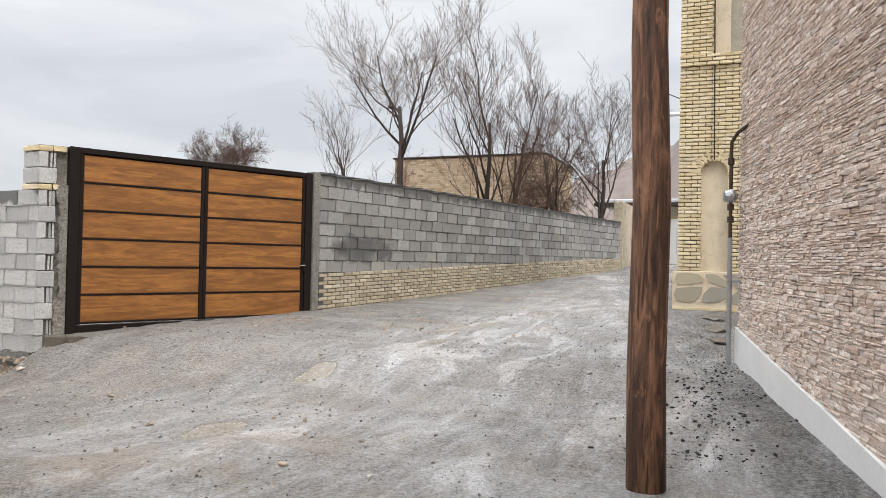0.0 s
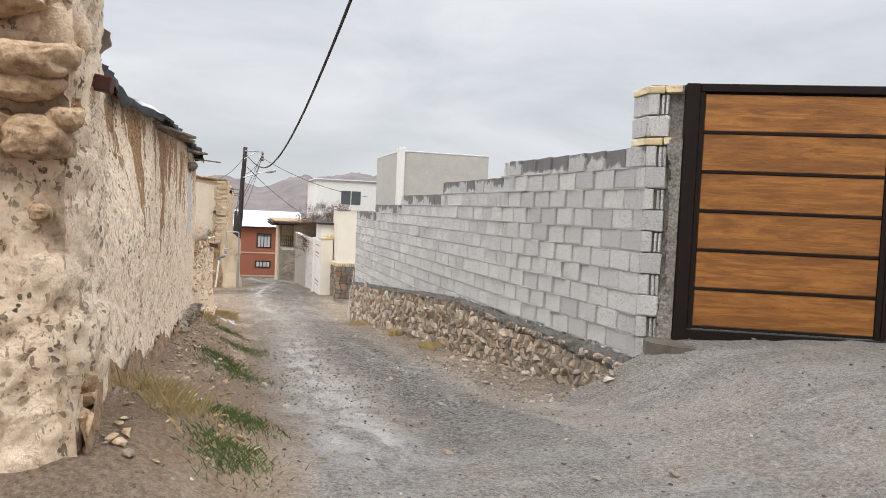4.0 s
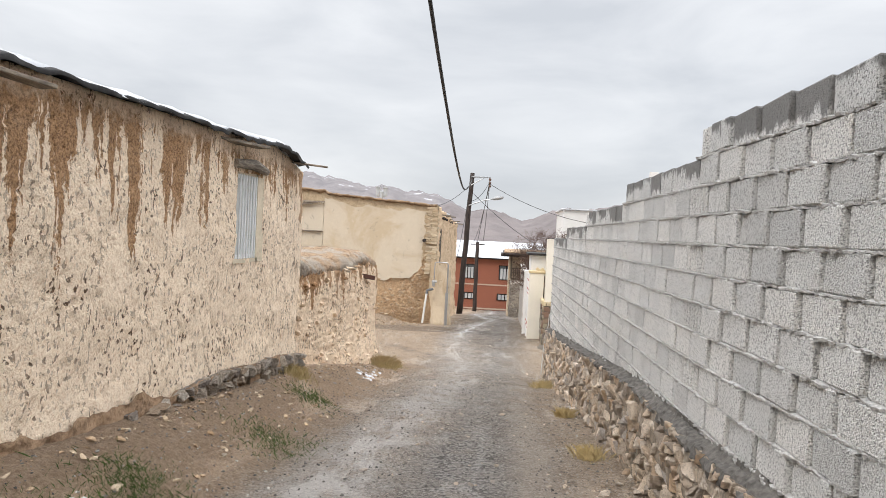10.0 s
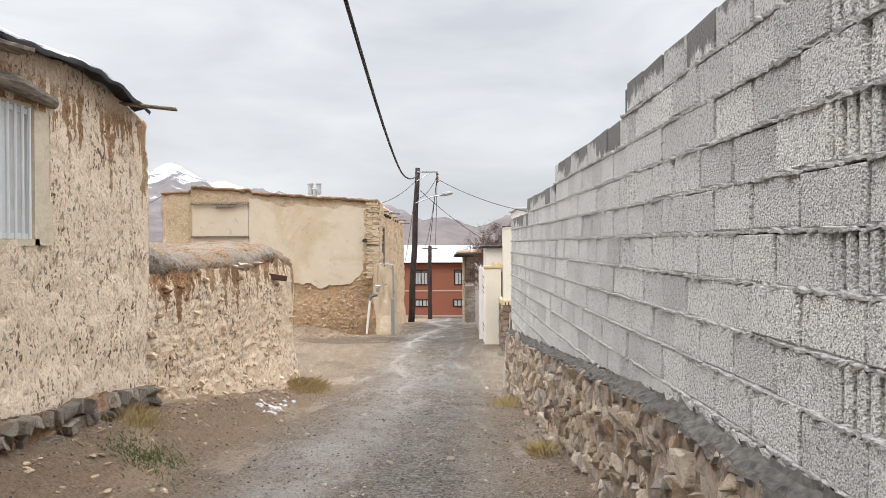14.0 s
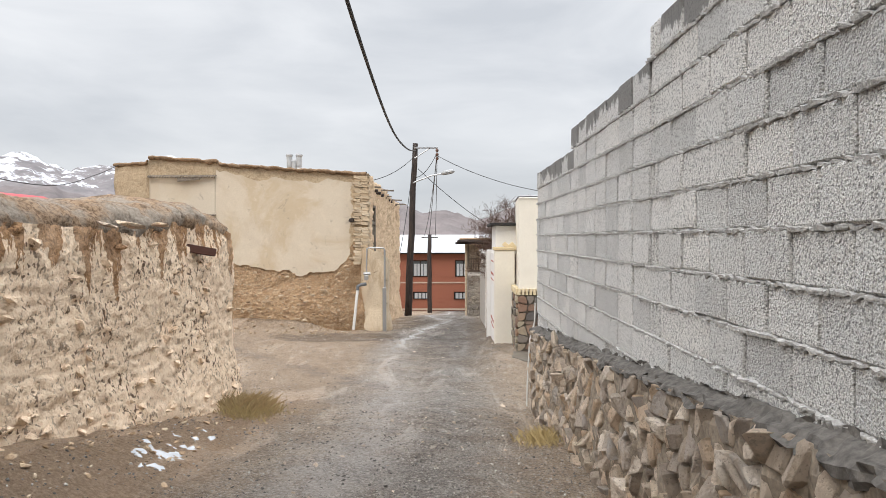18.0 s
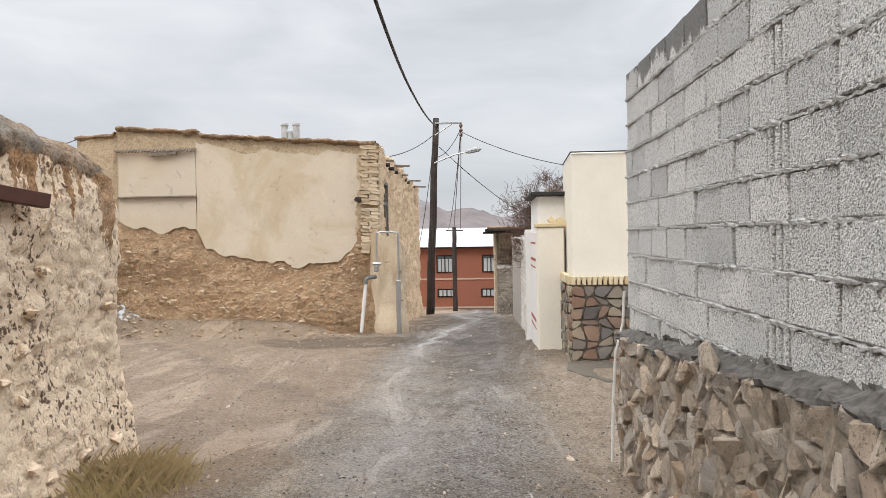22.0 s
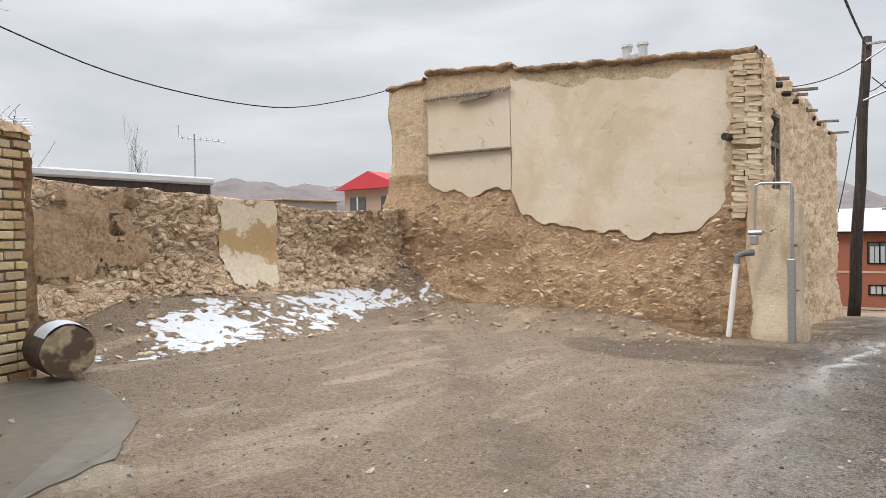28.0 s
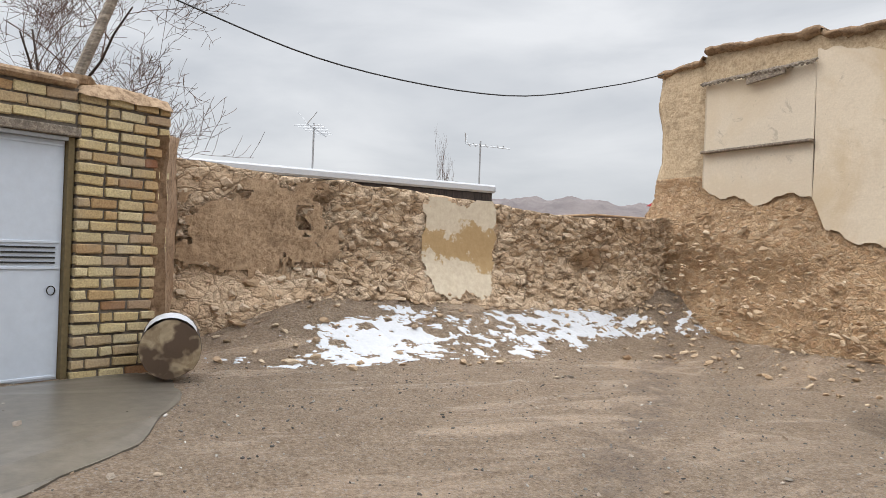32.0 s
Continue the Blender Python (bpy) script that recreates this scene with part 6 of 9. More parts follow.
# thin old snow lying in patches
def snow_field(label, x0, x1, y0, y1, seed, bias, step=0.045, high=0.022, belt=None):
    xs, ys = np.arange(x0, x1, step), np.arange(y0, y1, step)
    X, Y = np.meshgrid(xs, ys, indexing="ij")
    u, v = (X - (x0 + x1) / 2) / ((x1 - x0) / 2), (Y - (y0 + y1) / 2) / ((y1 - y0) / 2)
    if belt:
        u = (X - np.interp(Y, belt[0], belt[1])) / np.interp(Y, belt[0], belt[2])
    f = fbm(X * 1.5, Y * 1.1, seed, 3) * 0.62 + fbm(X * 10.0, Y * 6.0, seed + 2, 5, 0.75) * 0.85 - 0.25 + (0.09 * smooth(29.0, 30.6, Y) if belt else 0.0) - 0.36 * np.maximum(np.abs(u), np.abs(v)) ** 3 + bias
    Z = land(X, Y) + np.clip((f - 0.5) * 0.35, -0.03, high)
    faces = grid_faces(len(xs), len(ys))
    keep = (f.ravel()[faces] > 0.5).any(1)
    ob = part("snow_patch", (np.stack([X.ravel(), Y.ravel(), Z.ravel()], 1), faces[keep]), SNOW, None, "", True)
    return tagged(ob, label, "snow", kind="stuff")


snow_field("ragged belt of old snow below the ruined wall", -9.0, -6.6, 23.7, 33.4, 7, 0.065, 0.022, 0.012,
           ([23.7, 25.0, 26.2, 27.6, 28.6, 30.0, 31.0, 32.2], [-7.75, -7.85, -8.0, -8.1, -8.3, -8.4, -8.3, -7.95], [0.40, 0.66, 0.80, 0.84, 0.66, 0.52, 0.50, 0.46]))
snow_field("scraps of snow below the low ruin", -1.9, -1.2, 15.4, 17.4, 9, -0.06, 0.03)
snow_field("scraps of snow on the verge", -2.1, -1.3, 5.9, 7.4, 14, -0.10, 0.03)
snow_field("scraps of snow on the verge", -2.0, -1.2, 3.6, 4.6, 18, -0.10, 0.03)

# tall house
tall = thing("tall_house", "two-storey cream clay-plastered house with a ragged parapet", "house")
tm, T_LEN = frame_along((-9.8, 32.45), (-1.84, 32.45))


def tall_top(s):
    return float(np.interp(s, [0, 1.08, 1.12, 2.2, 3.25, 3.35, 6, 8], [2.60, 2.66, 2.83, 2.76, 2.72, 2.60, 2.42, 2.27])) + 0.07 * (float(fbm(s * 3.5, 1.0, 61, 4)) - 0.5)


FOOT_S = [1.14, 1.5, 2.2, 3.2, 3.4, 3.9, 4.6, 5.2, 6.2, 6.9, 7.3, 7.5]
FOOT_Z = [0.42, 0.20, 0.10, 0.14, -0.22, -0.52, -0.72, -0.80, -0.82, -0.70, -0.30, 0.10]


def tall_relief(s, z):
    out = mud_relief(62, 1.0, 0.05, 4.5)(s, z)
    below = z - np.interp(s, FOOT_S, FOOT_Z)
    foot = smooth(0.02, -0.9, below) * smooth(8.0, 6.8, s + 0.0 * z)
    heap = 0.35 * foot + 0.45 * smooth(-1.0, -2.3, z)
    left = smooth(1.1, 1.0, s)
    out = out * (0.35 + 0.65 * smooth(0.05, -0.1, below)) * 1.0
    return out + heap - 0.035 + 0.06 * left - 0.25 * smooth(0.25, 0.0, s) * vnoise(z * 2.0, s * 0.0, 3)




def plaster_foot(s):
    return float(np.interp(s, FOOT_S, FOOT_Z)) + 0.34 * (float(fbm(s * 2.6, 4.0, 64, 5)) - 0.5)


def seam(s):
    return plaster_foot(min(max(s, 1.14), 7.5)) + 0.2


clay_sheet("wall", MUD_TAN, tm, T_LEN, seam, tall_top, tall_relief, tall, 0.045, "bare tan adobe with a ragged top", 0.6)
clay_sheet("wall_foot", BANK_EARTH, tm, T_LEN, lambda s: -2.6, seam, tall_relief, tall, 0.035, "bare brown earth and rubble below the plaster", 0.6)


def mat_plaster(name, light, stain, amount):
    """Old lime-clay plaster: tan stains, flaked scuffs."""
    m = Mat(name, 0.95)
    fine = m.noise(30, 7, 0.7)
    mid = m.noise(3.0, 8, 0.72, distort=0.6)
    big = m.noise(0.55, 5, 0.6, distort=0.8)
    col = m.mix(m.ramp(fine, (0.36, 0.0), (0.6, 1.0)), tuple(c * 0.9 for c in light), light)
    col = m.mix(m.ramp(big, (0.48, 0.0), (0.60, amount)), col, stain)
    col = m.mix(m.ramp(mid, (0.34, 0.6), (0.40, 0.0)), col, tuple(c * 0.55 for c in light))
    col = m.mix(m.ramp(mid, (0.58, 0.0), (0.68, 0.5)), col, tuple(min(c * 1.1, 0.85) for c in light))
    return m.done(col, m.math("ADD", mid, m.math("MULTIPLY", fine, 0.3)), 0.5, 0.014)


PLASTER = mat_plaster("worn_cream_plaster", (0.62, 0.535, 0.42), (0.50, 0.395, 0.265), 0.75)
GREY_PLASTER = mat_plaster("grey_cream_plaster", (0.60, 0.525, 0.42), (0.53, 0.435, 0.31), 0.5)
def mat_stub():
    """Cream plaster, cracked and fallen away in flakes from the brown mud beneath."""
    m = Mat("cracked_stained_plaster", 0.96)
    fine, mid = m.noise(34, 7, 0.7), m.noise(4.2, 7, 0.7, distort=0.7)
    col = m.mix(m.ramp(fine, (0.36, 0.0), (0.58, 1.0)), (0.54, 0.43, 0.30), (0.66, 0.55, 0.405))
    col = m.mix(m.ramp(m.noise(2.4, 6, 0.65, stretch=(1, 1, 0.35)), (0.48, 0.0), (0.60, 0.7)), col, (0.44, 0.325, 0.205))
    gone = m.ramp(mid, (0.345, 1.0), (0.37, 0.0))
    col = m.mix(gone, col, m.mix(fine, (0.10, 0.065, 0.04), (0.34, 0.23, 0.14)))
    return m.done(col, m.math("SUBTRACT", fine, gone), 0.8, 0.03)


STUB_PLASTER = mat_stub()
main_m = tm @ Matrix.Translation((3.22, -0.016, 0))
clay_sheet("plaster", PLASTER, main_m, 4.30, lambda s: plaster_foot(s + 3.22), lambda s: tall_top(s + 3.22) - 0.30 + 0.42 * (float(fbm(s * 1.6, 1.0, 66, 5)) - 0.5), lambda s, z: 0.05 * (fbm(s * 1.1, z * 1.1, 65, 4) - 0.5) - 0.05 * smooth(0.4, 0.0, 4.3 - s), tall, 0.04, "worn cream plaster with a ragged lower edge", 0.0)
niche_m = tm @ Matrix.Translation((1.13, -0.012, 0))
clay_sheet("plaster", GREY_PLASTER, niche_m, 2.08, lambda s: plaster_foot(s + 1.13), lambda s: 2.22 + 0.02 * math.sin(s * 5), lambda s, z: 0.02 * (fbm(s * 1.5, z * 1.5, 68, 3) - 0.5), tall, 0.05, "smoother greyish plaster of a filled opening", 0.1)
part("thatch_fringe", joined([tube([(-8.66 + k * 0.043, 32.40 + 0.02 * math.sin(k * 7), 2.24), (-8.66 + k * 0.043 + 0.03 * math.sin(k * 3.3), 32.30, 2.19 - 0.03 * abs(math.sin(k * 5.1)))], 0.022, 5) for k in range(50)]), GREY_WOOD, tall, "brushwood layer under the parapet")
part("ledge", boxed((-8.66, 32.33, 0.985), (-6.58, 32.44, 1.03), 0.01), GREY_WOOD, tall, "thin timber ledge")
plank(tall, (-7.75, 32.34, 2.10), (-7.05, 32.34, 2.16), 0.05, 0.12, GREY_WOOD, "grey timber stub")
part("beam_end", tube([(-2.34, 32.7, 0.86), (-2.34, 32.12, 0.83)], 0.065, 8), DARK_POLE, tall, "dark timber beam end")
# overhanging crust of mud and brushwood along the parapet
CRUST = mat_clay("dark_weathered_mud_crust", (0.30, 0.20, 0.12), (0.11, 0.07, 0.042), 18, 1.4)
for a, b in ((0.02, 1.09), (1.13, 3.28), (3.30, 7.9)):
    n = int((b - a) / 0.04)
    verts = []
    for i in range(n):
        u = a + (b - a) * i / (n - 1)
        t0 = tall_top(u)
        lump = 0.10 * float(fbm(u * 5.5, 2.0, 88, 4))
        drop = 0.02 + 0.11 * float(fbm(u * 4.3, 7.0, 89, 4))
        for k, (out, dz) in enumerate(((-0.30, 0.0), (-0.10, 0.03), (0.03 + lump, 0.02), (0.05 + lump, -0.03), (0.03 + lump * 0.5, -drop), (-0.02, -drop - 0.02))):
            verts.append((-9.8 + u + 0.01 * math.sin(i * 2.7 + k), 32.45 - out, t0 + dz + 0.05 * (float(vnoise(u * 9, k * 1.3, 4)) - 0.5)))
    part("parapet_crust", (verts, grid_faces(n, 6)), CRUST, tall, "dark crumbling mud edge", True)
adobe_pool = [brick_mesh(ADOBE_BRICK, 0.228, 0.080, 0.2, 130 + k, 0.016) for k in range(6)]
rnd = random.Random(17)
for c in range(32):
    z = 2.12 - c * 0.088
    inset = 0.10 * (float(fbm(c * 0.35, 1.0, 71, 2)) - 0.3)
    for k in range(2):
        if rnd.random() < 0.14:
            continue
        x = -2.30 + k * 0.225 + (0.05 if c % 2 else 0.0) + rnd.uniform(-0.02, 0.02)
        ob = new("adobe_brick", adobe_pool[rnd.randrange(6)])
        ob.parent = tall
        ob.matrix_local = Matrix.Translation((x, 32.335 + rnd.uniform(-0.02, 0.02) + 0.5 * inset, z)) @ Euler((0, rnd.uniform(-0.03, 0.03), rnd.uniform(-0.06, 0.06))).to_matrix().to_4x4()

# its front on the lane
em, E_LEN = frame_along((-1.86, 32.5), (-1.66, 40.9))


def front_relief(s, z):
    ribs = 0.10 * np.abs(np.sin(s * 2.1 + 0.6 * vnoise(s, z * 0.3, 4))) ** 3
    return mud_relief(82, 1.2, 0.05, 5.0, 0.03)(s, z) + ribs + 0.10 * smooth(-1.8, -2.9, z)


DOOR_HOLE = (0.55, 1.40, -0.55, 1.35)
clay_sheet("front_wall", mat_clay("tan_weathered_adobe", (0.78, 0.60, 0.41), (0.44, 0.295, 0.175), 18, 1.3), em, E_LEN, lambda s: -3.4, lambda s: float(np.interp(s, [0, 1, 4, 8.4], [2.27, 2.12, 1.95, 1.72])) + 0.12 * (float(fbm(s * 3, 1, 83, 3)) - 0.5), front_relief, tall, 0.06, "weathered adobe front with worn ribs", 0.5, [DOOR_HOLE])
part("back_wall", boxed((-9.8, 40.5, -3.4), (-1.9, 40.9, 1.7)), MUD_TAN, tall)
part("side_wall", boxed((-9.8, 33.1, -3.0), (-9.4, 40.5, 2.3)), MUD_TAN, tall)
part("roof", boxed((-9.4, 33.0, 1.9), (-2.3, 40.6, 2.05)), RUBBLE_EARTH, tall, "flat earth roof")
fw = part("window", boxed((0.55, 0.05, -0.55), (1.40, 0.08, 1.35), 0, em), plain("faded_blue_grey_paint", (0.42, 0.45, 0.46), 0.7), tall, "faded grey-blue timber window")
for lo, hi in (((0.55, -0.05, -0.55), (0.63, 0.049, 1.35)), ((1.32, -0.05, -0.55), (1.40, 0.049, 1.35)), ((0.63, -0.05, 0.72), (1.32, 0.049, 0.82)), ((0.63, -0.05, 1.27), (1.32, 0.049, 1.35)), ((0.94, -0.05, -0.55), (1.01, 0.049, 0.72))):
    part("frame", boxed(lo, hi, 0.004, em), GREY_WOOD, fw)
for lo, hi in (((0.66, 0.035, -0.1), (0.92, 0.046, 0.70)), ((1.03, 0.035, -0.1), (1.30, 0.046, 0.70)), ((0.66, 0.035, 0.84), (1.30, 0.046, 1.25))):
    part("pane", boxed(lo, hi, 0, em), GLASS, fw)
for y, z, out in ((34.6, 1.92, 0.5), (37.0, 1.86, 0.2), (38.6, 1.80, 0.45), (40.2, 1.70, 0.5), (35.6, 2.0, 0.2), (33.4, 1.95, 0.2)):
    plank(tall, (-2.3, y, z), (-1.75 + out, y + 0.05, z - 0.03), 0.09, 0.05, GREY_WOOD)
for y in (33.3, 34.2, 35.1, 36.2, 37.4, 38.3, 39.2, 40.1):
    part("rafter", tube([(-2.2, y, 1.84 - 0.02 * (y - 33)), (-1.64, y, 1.80 - 0.02 * (y - 33))], 0.055, 7), DARK_POLE, tall)
part("roof_snow", boxed((-2.2, 34.5, 2.0), (-1.75, 37.8, 2.09), 0.03), SNOW, tall, "strip of snow on the roof edge")
# two pale vents on the roof
vent = thing("roof_vent", "pale grey twin-headed vent pipe on the roof", "vent")
VENT_GREY = plain("pale_vent_grey", (0.52, 0.54, 0.56), 0.6)
part("stem", tube([(-4.42, 33.7, 1.9), (-4.42, 33.7, 2.78)], 0.08, 10), VENT_GREY, vent)
part("arm", tube([(-4.58, 33.7, 2.80), (-4.26, 33.7, 2.80)], 0.065, 10), VENT_GREY, vent)
for x in (-4.58, -4.26):
    part("head", tube([(x, 33.7, 2.60), (x, 33.7, 2.66), (x, 33.7, 2.95), (x, 33.7, 2.98), (x, 33.7, 3.03)], [0.08, 0.095, 0.095, 0.12, 0.11], 12), VENT_GREY, vent)

# plaster stub with gas pipes at the corner
stub = thing("corner_stub_wall", "cracked cream plaster stub wall at the house corner", "wall", kind="structure")
STUB_LINE = [(-2.06, 32.42), (-1.90, 32.05), (-1.35, 31.95), (-1.17, 32.05), (-1.24, 32.7), (-1.5, 34.4)]


def stub_edge(s):
    return float(np.interp(s, [0.0, 0.35, 0.55, 0.85, 1.1, 1.6, 2.8], [-0.02, 0.05, -0.02, -0.16, -0.32, -0.55, -1.1])) + 0.16 * (float(fbm(s * 5, 1, 91, 4)) - 0.5)


wrap_sheet("wall", STUB_PLASTER, STUB_LINE, lambda s: -2.75, stub_edge, lambda s, z: 0.10 * smooth(-1.8, -2.5, z) + 0.06 * (fbm(s * 4, z * 2.5, 92, 4) - 0.3), stub, 0.03, "cracked cream plaster")
part("core", boxed((-1.82, 32.14, -2.7), (-1.42, 33.4, -0.72), 0.03), MUD_TAN, stub)
gas = thing("gas_pipe", "grey gas riser pipe looping over the stub wall", "pipe")
part("riser", tube([(-1.27, 31.80, -2.6), (-1.27, 31.80, -0.08)], 0.028, 8), GALV, gas)
part("loop", tube([(-1.27, 31.80, -0.08), (-1.29, 31.80, -0.02), (-1.40, 31.80, -0.01), (-1.72, 31.80, 0.0), (-1.80, 31.80, -0.03), (-1.81, 31.80, -0.3), (-1.82, 31.80, -0.9)], 0.022, 8), GALV, gas)
part("valve", tube([(-1.90, 31.77, -0.78), (-1.70, 31.77, -0.78)], 0.045, 8), GALV, gas)
part("regulator", boxed((-1.88, 31.72, -0.98), (-1.76, 31.82, -0.82), 0.02), GALV, gas)
part("channel", boxed((-1.33, 31.72, -2.6), (-1.22, 31.80, -1.2), 0.008), GALV, gas)
drain = thing("drain_pipe", "white plastic drain pipe with a grey elbow", "pipe")
part("tube", tube([(-2.2, 31.68, -2.46), (-2.08, 31.72, -1.28)], 0.042, 10), WHITE_PAINT, drain)
part("elbow", tube([(-2.08, 31.72, -1.28), (-2.07, 31.73, -1.16), (-2.0, 31.76, -1.12), (-1.84, 31.85, -1.10)], 0.05, 10), plain("grey_plastic", (0.16, 0.17, 0.18), 0.6), drain)


def heap_spot(rnd):
    x = rnd.uniform(-9.2, -2.2)
    d = rnd.random() ** 1.5
    y = 32.2 - 2.0 * d
    z = float(land(x, y)) + max(0.0, 1.35 - 1.6 * d * 1.3) * rnd.random() if d < 0.45 else float(land(x, y))
    return (x, y - 0.1, z) if d < 0.25 else (x, y)


scatter("rubble_heap", "brown rubble and clods heaped against the tall house", 800, heap_spot, (0.02, 0.17), RUBBLE_STONE, 72)
rnd = random.Random(19)
wall_rubble = []
for k in range(800):
    x = rnd.uniform(-9.5, -2.3)
    hi = plaster_foot(min(max(x + 9.8, 1.14), 7.5)) - 0.12 if x > -8.6 else -0.05
    z = -2.2 + (hi + 2.2) * rnd.random()
    s = 0.03 + 0.15 * rnd.random() ** 3.0
    out = 0.06 + 0.35 * float(smooth(0.02, -0.9, z - hi - 0.12)) * float(smooth(8.0, 6.8, x + 9.8)) + 0.45 * float(smooth(-1.0, -2.3, z))
    put_stone(wall_rubble, rnd.randrange(14), (x, 32.42 - out, z), (s * 0.65, s * 0.5, s * 0.4), (rnd.uniform(-0.4, 0.4), rnd.uniform(-0.4, 0.4), rnd.uniform(-0.6, 0.6)))
tagged(part("wall_rubble", joined(wall_rubble), RUBBLE_STONE), "stones sticking out of the bare earth below the plaster", "stones", kind="stuff")

# brick gate pier, metal gate and lintel at the yard
BURNT = [(0.26, 0.11, 0.055), (0.50, 0.35, 0.17), (0.60, 0.49, 0.26), (0.64, 0.54, 0.32), (0.52, 0.40, 0.22), (0.40, 0.28, 0.18)]
BURNT_BRICK = mat_brick("mixed_yellow_red_brick", BURNT, 0.9, 0.45)
JOINT_DARK = plain("dark_lime_mortar", (0.20, 0.17, 0.14), 0.97, 0, 40, 0.45, 0.8)
yard_pier = thing("brick_pier", "thick pier of mixed yellow and red bricks", "pier", kind="structure", at=Matrix.Translation((-7.08, 22.52, 0)) @ Matrix.Rotation(math.atan2(0.84, -0.34), 4, "Z"))
pool = [brick_mesh(BURNT_BRICK, 0.262, 0.079, 0.12, 150 + k, 0.006) for k in range(6)]
pool_h = [brick_mesh(BURNT_BRICK, 0.125, 0.079, 0.12, 160 + k, 0.006) for k in range(3)]
part("core", boxed((0.01, 0.02, -2.4), (0.89, 0.5, 0.46)), JOINT_DARK, yard_pier, "mortar joints")
rnd = random.Random(23)
for c in range(25):
    z = -2.18 + c * 0.1055
    x = 0.0
    seq = [1, 1, 1, 0.5] if c % 2 == 0 else [0.5, 1, 1, 1]
    if c % 3 == 2:
        seq = [1, 0.5, 1, 1]
    for w in seq:
        ob = new("brick", pool[rnd.randrange(6)] if w == 1 else pool_h[rnd.randrange(3)])
        ob.parent = yard_pier
        ob.matrix_local = Matrix.Translation((x + 0.004, -0.008 + rnd.uniform(-0.01, 0.01), z)) @ Euler((0, rnd.uniform(-0.02, 0.02), rnd.uniform(-0.02, 0.02))).to_matrix().to_4x4() @ Matrix.Diagonal((0.89, 1, 1, 1))
        x += 0.257 * w
    for k in range(2):
        ob = new("brick", pool[rnd.randrange(6)])
        ob.parent = yard_pier
        ob.matrix_local = Matrix.Translation((0.897, 0.02 + 0.27 * k, z)) @ Matrix.Rotation(radians(90), 4, "Z")
cap = []
for i in range(14):
    for j in range(8):
        cap.append((-0.03 + 0.97 * i / 13, -0.05 + 0.6 * j / 7, 0.455 + 0.10 * abs(math.sin(math.pi * i / 13) * math.sin(math.pi * j / 7)) ** 0.5 + 0.03 * float(vnoise(i * 0.9, j * 0.9, 6)) - (0.06 if i in (0, 13) or j in (0, 7) else 0)))
part("mud_cap", (cap, grid_faces(14, 8)), RUBBLE_EARTH, yard_pier, "weathered mud capping", True)
lump = part("clod", ([(p.x * 0.22, p.y * 0.16, p.z * 0.12) for p in STONE_SHAPES[2][0]], STONE_SHAPES[2][1]), RUBBLE_EARTH, yard_pier)
lump.matrix_local = Matrix.Translation((0.05, 0.15, 0.56))
# the lintel wall over the gate
for c in range(3):
    for k in range(9):
        ob = new("brick", pool[(k + c) % 6])
        ob.parent = yard_pier
        ob.matrix_local = Matrix.Translation((-0.27 * (k + 1) + (0.12 if c % 2 else 0.0) - 0.01, 0.02 + rnd.uniform(-0.01, 0.01), 0.14 + c * 0.105)) @ Matrix.Rotation(rnd.uniform(-0.02, 0.02), 4, "Y")
part("lintel_core", boxed((-2.5, 0.04, 0.11), (0.0, 0.4, 0.46)), JOINT_DARK, yard_pier)
part("lintel_beam", boxed((-2.5, -0.01, 0.02), (0.02, 0.2, 0.105), 0.008), GREY_WOOD, yard_pier, "weathered timber lintel")
part("lintel_cap", boxed((-2.5, -0.04, 0.455), (-0.02, 0.44, 0.54), 0.03), RUBBLE_EARTH, yard_pier)
metal_gate = thing("metal_gate", "pale blue-white sheet metal gate with black vent slots", "gate", at=yard_pier.matrix_world.copy())
PALE_BLUE = plain("pale_blue_white_enamel", (0.60, 0.66, 0.74), 0.4, 0.0, 12, 0.10, 0.05)
RUST = plain("rusty_steel_edge", (0.20, 0.15, 0.07), 0.7, 0.2, 30, 0.4, 0.2)
part("leaf", boxed((-1.05, 0.10, -2.16), (-0.075, 0.13, -0.02), 0.004), PALE_BLUE, metal_gate)
part("leaf", boxed((-2.1, 0.10, -2.16), (-1.065, 0.13, -0.02), 0.004), PALE_BLUE, metal_gate)
part("jamb", boxed((-0.07, 0.04, -2.16), (-0.012, 0.16, 0.015), 0.004), RUST, metal_gate, "rusty steel jamb")
part("head", boxed((-2.1, 0.04, -0.02), (-0.07, 0.16, 0.018), 0.004), GALV, metal_gate)
for z in (-2.13, -1.16, -0.93, -0.06):
    part("rail", boxed((-1.05, 0.088, z - 0.012), (-0.09, 0.101, z + 0.012), 0.003), PALE_BLUE, metal_gate)
for k in range(4):
    part("slot", boxed((-1.05, 0.086, -1.12 + k * 0.045), (-0.13, 0.099, -1.105 + k * 0.045), 0.002), BLACK, metal_gate, "black vent slot")
ringpts = [(-0.16 + 0.035 * math.sin(a), 0.08, -1.36 - 0.04 * math.cos(a)) for a in np.linspace(0, 2 * math.pi, 14)]
part("ring_handle", tube(ringpts, 0.005, 6), DARK_STEEL, metal_gate)
side_m = Matrix.Translation((-7.42, 23.38, 0)) @ Matrix.Rotation(math.atan2(0.5, -1.9), 4, "Z")
